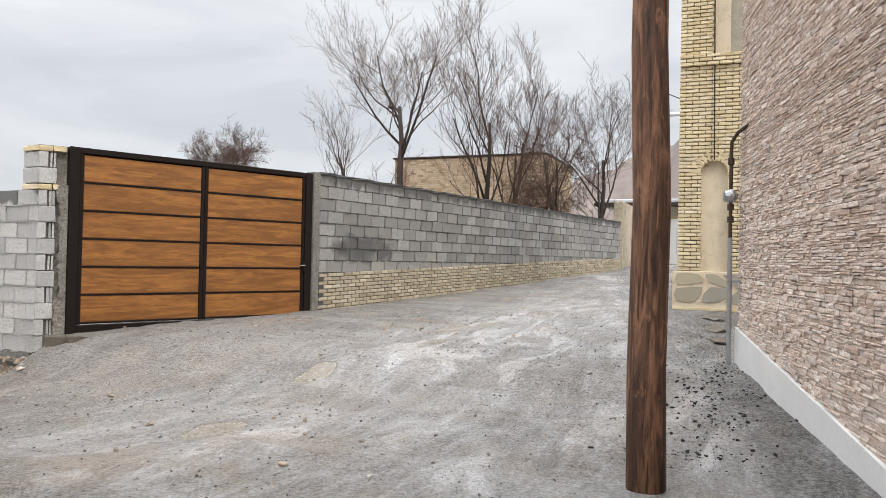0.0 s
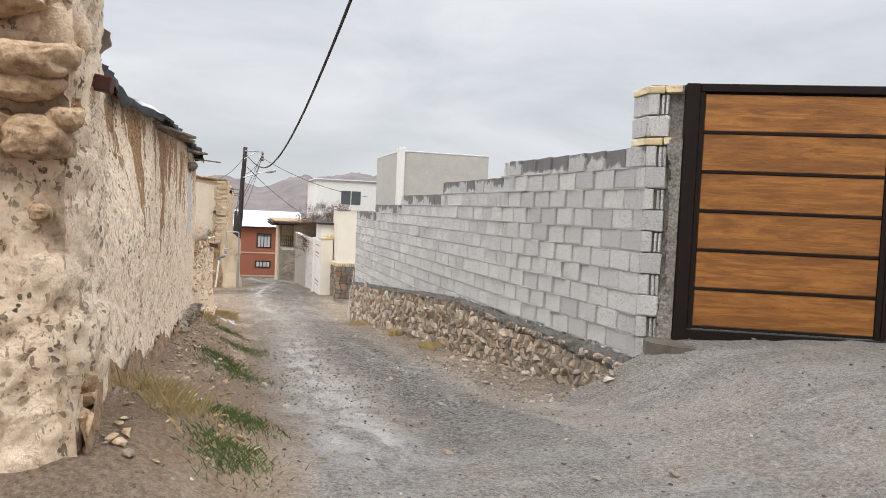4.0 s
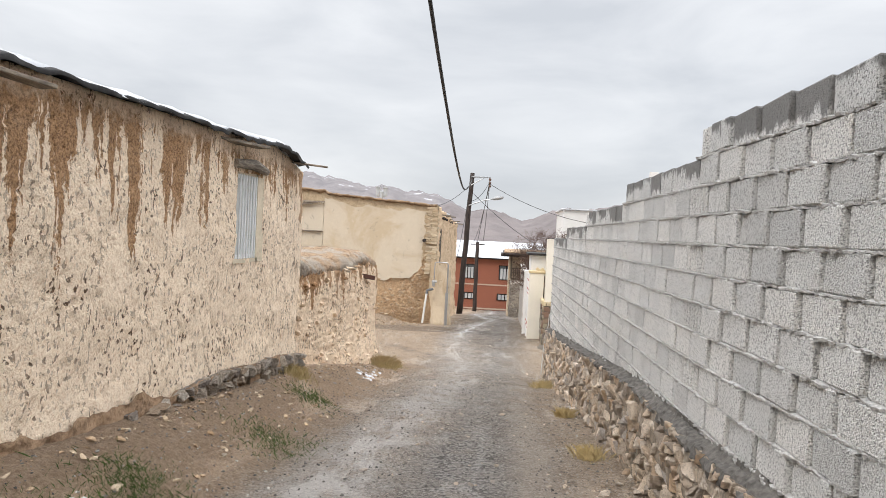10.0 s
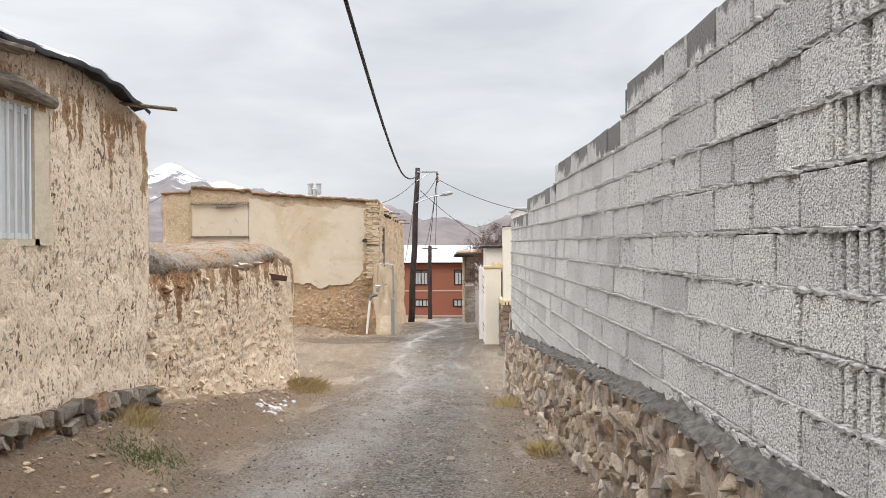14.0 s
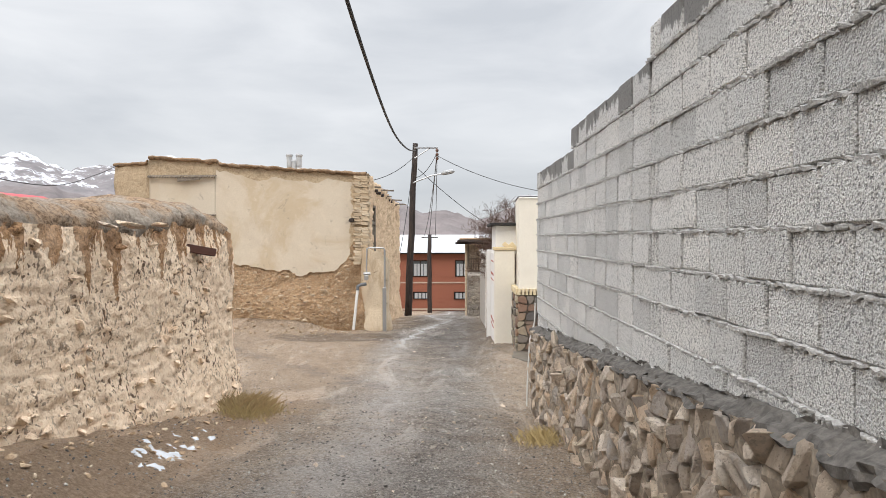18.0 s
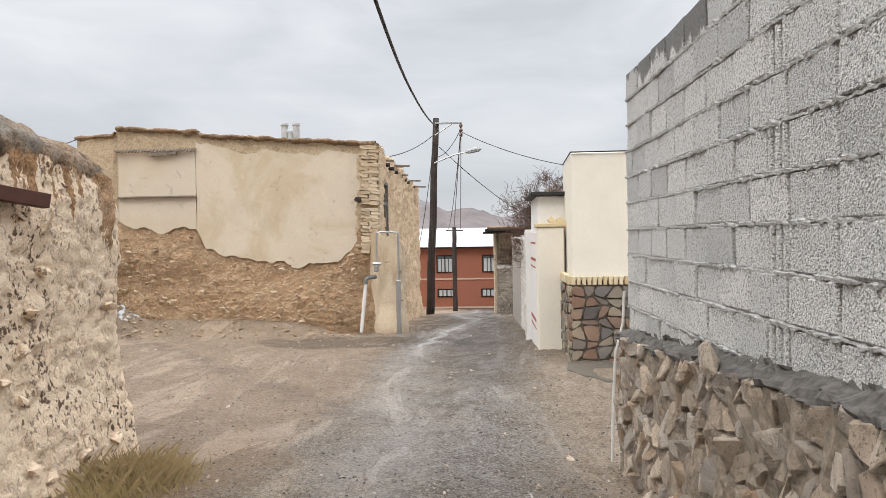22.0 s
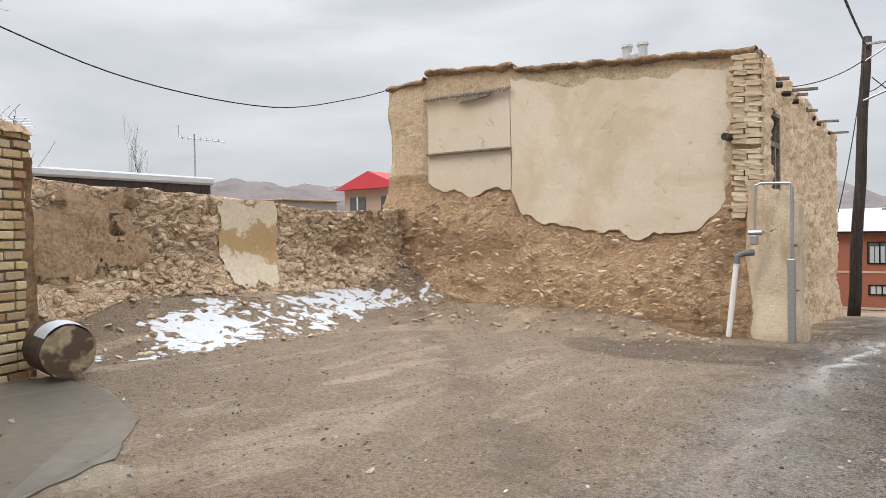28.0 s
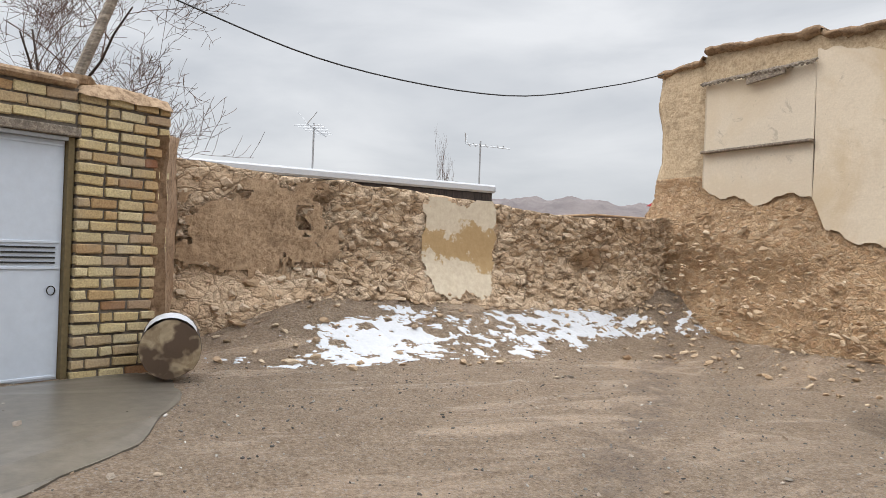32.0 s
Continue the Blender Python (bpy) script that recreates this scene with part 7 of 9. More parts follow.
clay_sheet("mud_return", BROWN_CLAY, side_m @ Matrix.Translation((0, -0.02, 0)) @ Matrix.Rotation(0, 4, "Z"), 2.0, lambda s: -2.3, lambda s: 0.40 - 0.12 * s, mud_relief(97, 1.3), ruin, 0.06, "brown mud return wall", 0.4).matrix_local = Matrix.Translation((-9.3, 23.75, 0)) @ Matrix.Rotation(math.atan2(-0.42, 1.85), 4, "Z") @ Matrix.Diagonal((1, -1, 1, 1))

CONCRETE = plain("smooth_damp_concrete", (0.165, 0.145, 0.118), 0.32, 0, 9, 0.45, 0.2)


def slab(label, outline, top, seed):
    """A thin concrete slab with a broken outer edge."""
    pts = []
    n = len(outline)
    for i in range(n):
        a, b = Vector(outline[i]), Vector(outline[(i + 1) % n])
        for k in range(8):
            p = a.lerp(b, k / 8)
            d = (b - a).orthogonal().normalized() * 0.07 * (float(fbm(i * 3 + k * 0.7, 1.0, seed, 2)) - 0.5)
            pts.append(p + d)
    bm = bmesh.new()
    vs = [bm.verts.new((p.x, p.y, top(p.x, p.y))) for p in pts]
    face = bm.faces.new(vs)
    out = bmesh.ops.extrude_face_region(bm, geom=[face])
    bmesh.ops.translate(bm, verts=[v for v in out["geom"] if isinstance(v, bmesh.types.BMVert)], vec=(0, 0, -0.25))
    bmesh.ops.recalc_face_normals(bm, faces=bm.faces)
    return tagged(part("concrete_slab", bm, CONCRETE), label, "slab", kind="structure")


slab("damp concrete apron before the metal gate", [(-7.3, 23.1), (-6.3, 20.8), (-3.2, 20.6), (-3.9, 22.1), (-4.7, 22.8), (-6.0, 23.3), (-6.9, 23.35)], lambda x, y: float(land(x, y)) + 0.012, 4)
slab("pale concrete step beside the stone plinth", [(2.15, 25.45), (2.05, 24.7), (2.5, 23.9), (4.2, 23.7), (4.2, 25.5)], lambda x, y: float(land(x, y)) + 0.014, 5)
slab("cracked concrete slab under the gate pier", [(2.45, 4.72), (2.62, 4.95), (3.1, 4.66), (3.0, 4.25), (2.62, 4.36)], lambda x, y: 0.13, 6)

# log with a cap of snow
log = thing("log", "thick sawn log lying by the brick pier, snow on top", "log")
lg0, lg1 = Vector((-6.66, 23.3, -1.86)), Vector((-7.20, 23.39, -1.84))
ringn = 18
v, f = [], []
ax = (lg1 - lg0).normalized()
sx = ax.cross(Vector((0, 0, 1))).normalized()
uz = sx.cross(ax)
for i in range(9):
    c0 = lg0.lerp(lg1, i / 8)
    for k in range(ringn):
        a = 2 * math.pi * k / ringn
        r = 0.27 * (1 + 0.10 * (float(fbm(3 + 2 * math.cos(a) + i * 0.15, 3 + 2 * math.sin(a), 99, 3)) - 0.5))
        v.append(c0 + (sx * math.cos(a) + uz * math.sin(a)) * r)
for i in range(8):
    for k in range(ringn):
        f.append((i * ringn + k, (i + 1) * ringn + k, (i + 1) * ringn + (k + 1) % ringn, i * ringn + (k + 1) % ringn))
part("bark", (v, f), plain("damp_log_bark", (0.10, 0.068, 0.045), 0.9, 0, 14, 0.5, 0.9), log, "dark damp bark", True)
END = Mat("sawn_log_end", 0.85)
rings = END.noise(6, 6, 0.6, distort=1.5)
END = END.done(END.mix(END.ramp(END.noise(3.2, 3, 0.5), (0.46, 0.0), (0.52, 1.0)), (0.085, 0.055, 0.035), END.mix(END.ramp(rings, (0.4, 0.0), (0.6, 1.0)), (0.24, 0.18, 0.11), (0.36, 0.29, 0.19))), rings, 0.5, 0.01)
ev = [lg0 - ax * 0.015] + [lg0 + (v[k] - lg0) * 0.99 for k in range(ringn)]
part("cut_end", (ev, [(0, k + 1, (k + 1) % ringn + 1) for k in range(ringn)]), END, log, "weathered sawn end with a split")
ev2 = [lg1 + ax * 0.015] + [v[8 * ringn + k] for k in range(ringn)]
part("cut_end", (ev2, [(0, (k + 1) % ringn + 1, k + 1) for k in range(ringn)]), END, log)
sv = []
for i in range(8):
    c0 = lg0.lerp(lg1, 0.02 + 0.6 * i / 7)
    for k in range(9):
        a = radians(35 + 110 * k / 8)
        r = 0.273 + 0.035 * abs(math.sin(math.pi * k / 8)) ** 0.7 * abs(math.sin(math.pi * (i + 0.6) / 8.2)) ** 0.5
        sv.append(c0 + (sx * math.cos(a) + uz * math.sin(a)) * r)
part("snow_cap", (sv, grid_faces(8, 9)), SNOW, log, "cap of snow", True)


# ---- beyond the lane wall: cream house, pillar, white wall ----
STONE_TONES = [(0.085, 0.078, 0.074), (0.20, 0.165, 0.135), (0.24, 0.125, 0.075), (0.36, 0.31, 0.22), (0.15, 0.14, 0.13), (0.30, 0.24, 0.17)]
CRAZY = mat_brick("dark_crazy_stone", STONE_TONES, 0.8, 0.3)
cream = thing("cream_house", "smooth cream rendered house on a dark crazy-stone plinth", "house")
PX, PY, PZ0, PZ1 = 2.22, 25.60, -2.45, -0.86


def skewed(bm):
    """The side on the lane runs slightly inwards."""
    for v in bm.verts:
        v.co.x += 0.045 * (v.co.y - PY)
    return bm


part("wall", skewed(boxed((PX + 0.03, PY + 0.03, PZ1), (7.5, 27.75, 1.16), 0.015)), CREAM_PAINT, cream, "smooth cream render")
part("coping", tube([(PX + 0.02, PY, 1.165), (7.5, PY, 1.175)], 0.011, 6), DARK_STEEL, cream, "thin dark metal edge")
part("coping", tube([(PX + 0.02, PY + 0.012, 1.165), (PX + 0.12, 27.75, 1.17)], 0.011, 6), DARK_STEEL, cream)
part("plinth_core", skewed(boxed((PX + 0.02, PY + 0.02, -2.7), (7.5, 27.7, PZ1 - 0.06))), JOINT_DARK, cream, "mortar between the stones")
soldier = [brick_mesh(YELLOW_BRICK, 0.062, 0.14, 0.1, 170 + k, 0.003) for k in range(4)]
for k in range(26):
    ob = new("brick", soldier[k % 4])
    ob.parent = cream
    ob.matrix_local = Matrix.Translation((PX + 0.01 + k * 0.083, PY - 0.03, PZ1 - 0.075))
for k in range(20):
    ob = new("brick", soldier[k % 4])
    ob.parent = cream
    ob.matrix_local = Matrix.Translation((PX - 0.03, PY + 1.72 - k * 0.083, PZ1 - 0.075)) @ Matrix.Rotation(radians(-90), 4, "Z")


def crazy_stones(root, m, length, z0, z1, size, seed, material, name="stone", deep=0.05):
    """Flat irregular stones with open joints, cut as cells of a jittered grid."""
    rnd = random.Random(seed)
    nu, nv = max(2, int(length / size)), max(2, int((z1 - z0) / (size * 0.8)))
    du, dv = length / nu, (z1 - z0) / nv
    P = {}
    for i in range(nu + 1):
        for j in range(nv + 1):
            ju = 0 if i in (0, nu) else rnd.uniform(-0.36, 0.36) * du
            jv = 0 if j in (0, nv) else rnd.uniform(-0.36, 0.36) * dv
            P[i, j] = Vector((i * du + ju + (0.0 if i in (0, nu) else 0.25 * du * ((j % 2) - 0.5)), 0, z0 + j * dv + jv))
    for i in range(nu):
        for j in range(nv):
            quad = [P[i, j], P[i + 1, j], P[i + 1, j + 1], P[i, j + 1]]
            mid = sum(quad, Vector()) / 4
            loop = []
            for k in range(4):
                a, b = quad[k], quad[(k + 1) % 4]
                loop.append(a.lerp(mid, 0.14 + rnd.uniform(0, 0.14)))
                loop.append(a.lerp(b, 0.5).lerp(mid, 0.03 + rnd.uniform(-0.04, 0.05)))
            out = deep * rnd.uniform(0.6, 1.15)
            verts = [(p.x, 0.02, p.z) for p in loop] + [(p.lerp(mid, 0.06).x, -out, p.lerp(mid, 0.06).z) for p in loop]
            n = len(loop)
            faces = [(k, (k + 1) % n, n + (k + 1) % n, n + k) for k in range(n)] + [tuple(range(n, 2 * n))]
            ob = new(name, mesh_from(name, verts, faces, material))
            ob.parent = root
            ob.matrix_local = m


crazy_stones(cream, Matrix.Translation((PX, PY + 0.02, 0)), 2.6, PZ0, PZ1 - 0.085, 0.2, 31, CRAZY)
crazy_stones(cream, Matrix.Translation((PX + 0.02, PY + 1.75, 0)) @ Matrix.Rotation(radians(-90), 4, "Z"), 1.75, PZ0, PZ1 - 0.085, 0.2, 32, CRAZY)

pillar = thing("cream_pillar", "cream rendered gate pillar with loose yellow bricks on top", "pillar", kind="structure")
part("shaft", boxed((1.80, 26.95, -2.5), (2.27, 27.4, 0.0), 0.015), CREAM_PAINT, pillar)
part("cap", boxed((1.77, 26.92, 0.003), (2.27, 27.43, 0.075), 0.01), YELLOW_BRICK, pillar, "yellow brick cap")
loose = [brick_mesh(YELLOW_BRICK, 0.21, 0.1, 0.1, 180 + k, 0.006) for k in range(2)]
for k, (x, z, r) in enumerate(((1.98, 0.11, 0.75), (2.14, 0.11, 0.80))):
    ob = tagged(new("loose_brick", loose[k]), "loose yellow brick lying askew on the pillar", "brick", "loose bricks")
    ob.matrix_world = Matrix.Translation((x, 27.0, z + 0.02)) @ Matrix.Rotation(r, 4, "Y")
gatehouse = thing("white_gatehouse", "small white rendered porch with a dark thin roof", "porch")
part("wall", boxed((1.84, 27.45, -0.1), (3.2, 29.3, 0.58), 0.01), WHITE_PAINT, gatehouse)
part("roof", boxed((1.72, 27.3, 0.585), (3.3, 29.5, 0.65), 0.008), FELT, gatehouse, "dark flat roof edge")

white_wall = thing("wall_white", "whitewashed wall with faded red stripes", "wall", kind="structure")
part("wall", boxed((1.80, 27.43, -2.8), (1.97, 29.0, -0.08), 0.01), WHITE_PAINT, white_wall)
RED_PAINT = plain("faded_red_paint", (0.42, 0.09, 0.06), 0.8, 0, 30, 0.3, 0.1)
for y, z, h in ((27.5, -0.62, 0.05), (27.5, -0.75, 0.025), (27.5, -1.75, 0.06), (27.5, -1.88, 0.03), (27.5, -0.3, 0.03)):
    part("stripe", boxed((1.792, y, z), (1.802, y + 1.35, z + h), 0.001), RED_PAINT, white_wall)
WHITE_BRICK = mat_brick("whitewashed_brick", [(0.62, 0.59, 0.55), (0.72, 0.70, 0.66), (0.50, 0.44, 0.38)], 0.9, 0.35)
wb_pool = [brick_mesh(WHITE_BRICK, 0.24, 0.1, 0.1, 190 + k, 0.006) for k in range(4)]
wb_root = thing("wall_whitewashed", "whitewashed block wall along the lane", "wall", kind="structure")
part("core", boxed((1.80, 29.02, -3.2), (2.0, 39.5, -0.25)), plain("dull_white_mortar", (0.50, 0.48, 0.45), 0.95, 0, 30, 0.3, 0.6), wb_root)
for c in range(21):
    for k in range(14):
        y = 29.05 + k * 0.27 + (0.13 if c % 2 else 0)
        ob = new("brick", wb_pool[(k * 3 + c) % 4])
        ob.parent = wb_root
        ob.matrix_local = Matrix.Translation((1.775, y + 0.25, -2.6 + c * 0.118)) @ Matrix.Rotation(radians(-90), 4, "Z")
part("pier", boxed((1.70, 28.98, -2.8), (1.9, 29.3, -0.02), 0.01), WHITE_PAINT, wb_root)
for c in range(23):
    ob = new("brick", wb_pool[c % 4])
    ob.parent = wb_root
    ob.matrix_local = Matrix.Translation((1.69, 29.27, -2.7 + c * 0.115)) @ Matrix.Rotation(radians(-90), 4, "Z")
part("coping", boxed((1.76, 29.02, -0.245), (2.02, 39.4, -0.19), 0.01), WHITE_PAINT, wb_root)

# the old brick house with a timber balcony further down
old = thing("old_balcony_house", "old brick house with a timber balcony and dark eaves", "house")
OLD_BRICK = plain("old_brown_brick", (0.36, 0.27, 0.18), 0.95, 0, 26, 0.45, 0.7)
part("wall", boxed((2.2, 46.0, -4.5), (8.0, 55.0, 0.05)), OLD_BRICK, old)
part("lower_wall", boxed((1.35, 43.5, -4.2), (2.6, 47.0, -1.45), 0.02), mat_rubble("dark_stone_wall", [(0.20, 0.175, 0.15), (0.30, 0.26, 0.215), (0.38, 0.33, 0.27)], (0.08, 0.065, 0.05), 4.0), old, "dark rubble stone wall")
part("side_wall", boxed((1.25, 47.05, -4.4), (2.19, 50.0, 0.04), 0.02), MUD_PALE, old)
part("eave_board", boxed((0.85, 45.6, 0.06), (8.3, 55.4, 0.17), 0.02), DARK_POLE, old, "dark timber eaves")
part("roof", boxed((0.95, 45.8, 0.175), (8.2, 55.3, 0.27), 0.03), RUBBLE_EARTH, old)
for k in range(8):
    part("rafter", tube([(0.75, 46.0 + k * 0.9, 0.0), (2.4, 46.0 + k * 0.9, 0.03)], 0.05, 6), DARK_POLE, old)
balcony = part("balcony", boxed((1.4, 46.9, -1.44), (2.4, 47.02, -1.36)), GREY_WOOD, old, "weathered timber balcony")
for k in range(9):
    part("baluster", boxed((1.42 + k * 0.12, 46.9, -1.355), (1.46 + k * 0.12, 46.94, -0.78)), GREY_WOOD, balcony)
for z in (-0.78, -1.05):
    part("rail", boxed((1.38, 46.88, z), (2.45, 46.96, z + 0.05)), GREY_WOOD, balcony)
part("post", boxed((1.36, 46.88, -1.36), (1.46, 46.98, 0.055)), GREY_WOOD, balcony)

# red brick building at the bottom of the lane
red = thing("brick_building", "two-storey red brick building under a snowy metal roof", "building")


def mat_red():
    m = Mat("red_brick_courses", 0.9)
    row = m.math("FRACT", m.math("MULTIPLY", m.axis(2), 1 / 0.16))
    n = m.noise(9, 5, 0.6, stretch=(1, 1, 3))
    col = m.mix(m.ramp(n, (0.35, 0.0), (0.65, 1.0)), (0.22, 0.075, 0.045), (0.33, 0.125, 0.075))
    col = m.mix(m.ramp(row, (0.0, 0.55), (0.12, 0.0)), col, (0.17, 0.075, 0.055))
    return m.done(col, n, 0.3, 0.01)


RED_BRICK = mat_red()
RX0, RX1, RY = -9.0, 4.6, 72.0
BAND = plain("pale_stone_band", (0.55, 0.42, 0.33), 0.9)
part("wall", boxed((RX0, RY, -6.6), (RX1, RY + 8, -1.12)), RED_BRICK, red)
part("band", boxed((RX0, RY - 0.05, -3.62), (RX1, RY, -3.50)), BAND, red)
part("band", boxed((RX0, RY - 0.05, -5.92), (RX1, RY, -5.78)), BAND, red)
part("eave_board", boxed((RX0 - 0.3, RY - 0.45, -1.12), (RX1 + 0.3, RY + 8.2, -0.98)), DARK_POLE, red)
rv = [(RX0 - 0.4, RY - 0.55, -0.98), (RX1 + 0.4, RY - 0.55, -0.98), (RX1 + 0.4, RY + 4.2, 0.55), (RX0 - 0.4, RY + 4.2, 0.55), (RX1 + 0.4, RY + 8.6, -0.98), (RX0 - 0.4, RY + 8.6, -0.98)]
part("roof", (rv, [(0, 1, 2, 3), (3, 2, 4, 5), (1, 4, 2), (0, 3, 5)]), SNOW, red, "metal roof white with snow")
DARK_GLASS = plain("dark_curtained_glass", (0.10, 0.115, 0.125), 0.2, 0, 8, 0.3, 0.0)
CURTAIN = plain("white_curtain", (0.5, 0.52, 0.53), 0.8)
for x0, x1, z0, z1 in ((-3.10, -1.75, -3.05, -1.65), (0.55, 1.95, -3.05, -1.65), (-3.05, -1.55, -5.0, -4.35), (0.45, 1.95, -5.0, -4.35), (-6.6, -5.2, -3.05, -1.65)):
    w = part("window", boxed((x0, RY - 0.02, z0), (x1, RY + 0.02, z1)), DARK_GLASS, red)
    for a, b in (((x0, z0), (x0 + 0.07, z1)), ((x1 - 0.07, z0), (x1, z1)), ((x0 + 0.07, z1 - 0.07), (x1 - 0.07, z1)), ((x0 + 0.07, z0), (x1 - 0.07, z0 + 0.07)), (((x0 + x1) / 2 - 0.04, z0 + 0.07), ((x0 + x1) / 2 + 0.04, z1 - 0.07))):
        part("frame", boxed((a[0], RY - 0.07, a[1]), (b[0], RY - 0.021, b[1])), DARK_STEEL, w)
    for k in range(4):
        u = x0 + 0.1 + (x1 - x0 - 0.2) * (k + 0.15) / 4
        part("curtain", boxed((u, RY - 0.035, z0 + 0.08), (u + (x1 - x0) * 0.16, RY - 0.0215, z1 - (0.3 if z1 - z0 > 1 else 0.1))), CURTAIN, w)


# ---- poles, lamps and wires ----
def pole_at(label, base, top, r0, r1, material, arm=None):
    p = thing("utility_pole", label, "utility pole", "utility poles")
    n = 9
    pts = [Vector(base).lerp(Vector(top), i / (n - 1)) + Vector((0.02 * math.sin(i * 1.9), 0.015 * math.sin(i * 2.3), 0)) for i in range(n)]
    part("shaft", tube(pts, [r0 + (r1 - r0) * i / (n - 1) for i in range(n)], 14), material, p, "", True)
    return p


p1 = pole_at("tarred wooden utility pole leaning slightly by the old house", (-1.38, 42.7, -3.5), (-1.02, 42.7, 4.53), 0.17, 0.12, DARK_POLE)
part("crossarm", boxed((-1.05, 42.55, 4.28), (0.0, 42.62, 4.35), 0.006), GALV, p1, "steel bracket")
part("strut", tube([(-1.05, 42.58, 3.85), (-0.35, 42.58, 4.3)], 0.025, 6), GALV, p1)
for k, (x, z) in enumerate(((-0.03, 4.2), (-0.03, 4.02), (-0.03, 3.84))):
    part("insulator", tube([(x, 42.58, z - 0.07), (x, 42.58, z), (x, 42.58, z + 0.07)], [0.05, 0.075, 0.05], 8), plain("brown_porcelain", (0.12, 0.06, 0.04), 0.3), p1)
part("lamp_arm", tube([(-1.1, 42.5, 2.75), (-0.3, 42.4, 3.05), (0.25, 42.35, 3.15)], 0.03, 6), GALV, p1)
part("lamp_head", tube([(0.15, 42.35, 3.13), (0.3, 42.35, 3.17), (0.65, 42.33, 3.24), (0.75, 42.33, 3.25)], [0.05, 0.1, 0.1, 0.04], 8), plain("grey_lamp_housing", (0.42, 0.43, 0.44), 0.5), p1, "grey street lamp head")
p2 = pole_at("slim dark utility pole down the lane", (-1.47, 68.1, -6.1), (-1.47, 68.1, 0.54), 0.19, 0.16, DARK_POLE)
part("crossarm", boxed((-2.1, 68.0, 0.25), (-0.8, 68.1, 0.33)), DARK_POLE, p2)
p3 = pole_at("thick brown wooden utility pole with a cracked surface", (0.31, -3.02, -0.4), (0.5, -2.96, 7.6), 0.122, 0.095, POLE_WOOD)
part("crossarm", boxed((-0.3, -3.1, 7.25), (1.3, -3.02, 7.33)), GALV, p3)
ground_e = float(land(23.6, -0.1))
p4 = pole_at("brown wooden utility pole at the end of the block wall", (23.6, -0.07, ground_e - 0.2), (23.75, -0.2, 8.1), 0.17, 0.12, POLE_WOOD)
part("crossarm", boxed((23.7, -1.0, 7.6), (23.78, -0.1, 7.68)), GALV, p4)
part("lamp_arm", tube([(23.7, -0.3, 6.4), (23.6, -0.9, 6.75)], 0.03, 6), GALV, p4)
part("lamp_head", tube([(23.6, -0.85, 6.72), (23.6, -1.0, 6.76), (23.6, -1.5, 6.78)], [0.05, 0.1, 0.06], 8), WHITE_METAL, p4, "white street lamp head")


def wire(label, pts, r, material=None):
    """A cable through points, smoothed."""
    P = [Vector(p) for p in pts]
    out = []
    for i in range(len(P) - 1):
        a, b, c, d = P[max(i - 1, 0)], P[i], P[i + 1], P[min(i + 2, len(P) - 1)]
        for k in range(6):
            t = k / 6
            out.append(0.5 * (2 * b + (c - a) * t + (2 * a - 5 * b + 4 * c - d) * t * t + (3 * b - a - 3 * c + d) * t**3))
    out.append(P[-1])
    return tagged(part("cable", tube(out, r, 6), material or BLACK, None, "", True), label, "cable", "overhead cables")


def sag(label, a, b, drop, r):
    a, b = Vector(a), Vector(b)
    return wire(label, [a.lerp(b, k / 8) - Vector((0, 0, drop * 4 * (k / 8) * (1 - k / 8))) for k in range(9)], r)


CAB = [(-3.0, 7.25), (2, 5.75), (6, 4.75), (10, 3.85), (15, 3.12), (20, 2.68), (25, 2.58), (30, 2.86), (36, 3.42), (42.6, 4.2)]
wire("thick twisted black cable strung above the lane", [(0.5 - 1.5 * (y + 3) / 45.6 - 0.09 * math.exp(-(((y - 8) / 7) ** 2)), y, z) for y, z in CAB], 0.024)
WY = [(14.0, 6.0), (18.0, 4.1), (21.0, 2.95), (23.7, 2.2), (26.0, 1.72), (28.8, 1.68), (31.0, 2.15), (32.4, 2.58)]
wire("thin black wire sagging over the ruined wall", [(-9.6, y, z) for y, z in WY], 0.011)
sag("thin wire between the poles", (-0.03, 42.6, 4.2), (-1.0, 68.0, 0.4), 0.5, 0.016)
sag("thin wire between the poles", (-0.03, 42.6, 4.0), (-1.9, 68.0, 0.4), 0.6, 0.016)
sag("service wire to the old house", (-1.1, 42.7, 3.9), (-2.6, 36.0, 2.3), 0.25, 0.014)
sag("service wire to the lane houses", (-0.1, 42.6, 4.0), (5.5, 38.0, 1.9), 0.35, 0.014)
sag("service wire to the lane houses", (-0.9, 42.7, 3.4), (4.0, 50.0, 0.2), 0.3, 0.014)
sag("loose wire along the pole", (-1.1, 42.6, 3.7), (-1.75, 40.6, -1.2), 0.5, 0.014)
sag("loose wire along the pole", (-0.03, 42.6, 4.1), (-1.2, 42.6, 3.0), 0.35, 0.014)
sag("drop wire beside the pole", (-0.03, 42.6, 4.2), (-1.47, 67.9, 0.5), -0.0, 0.02)
sag("black cable down to the far pole", (0.5, -3.0, 7.4), (23.75, -1.0, 7.65), 0.9, 0.018)
sag("wire from the far pole", (23.7, -1.0, 7.6), (26.5, -9.0, 5.3), 0.3, 0.018)
sag("wire hanging down the brick house", (9.36, -3.08, 7.0), (9.36, -3.12, 3.1), 0.0, 0.012)

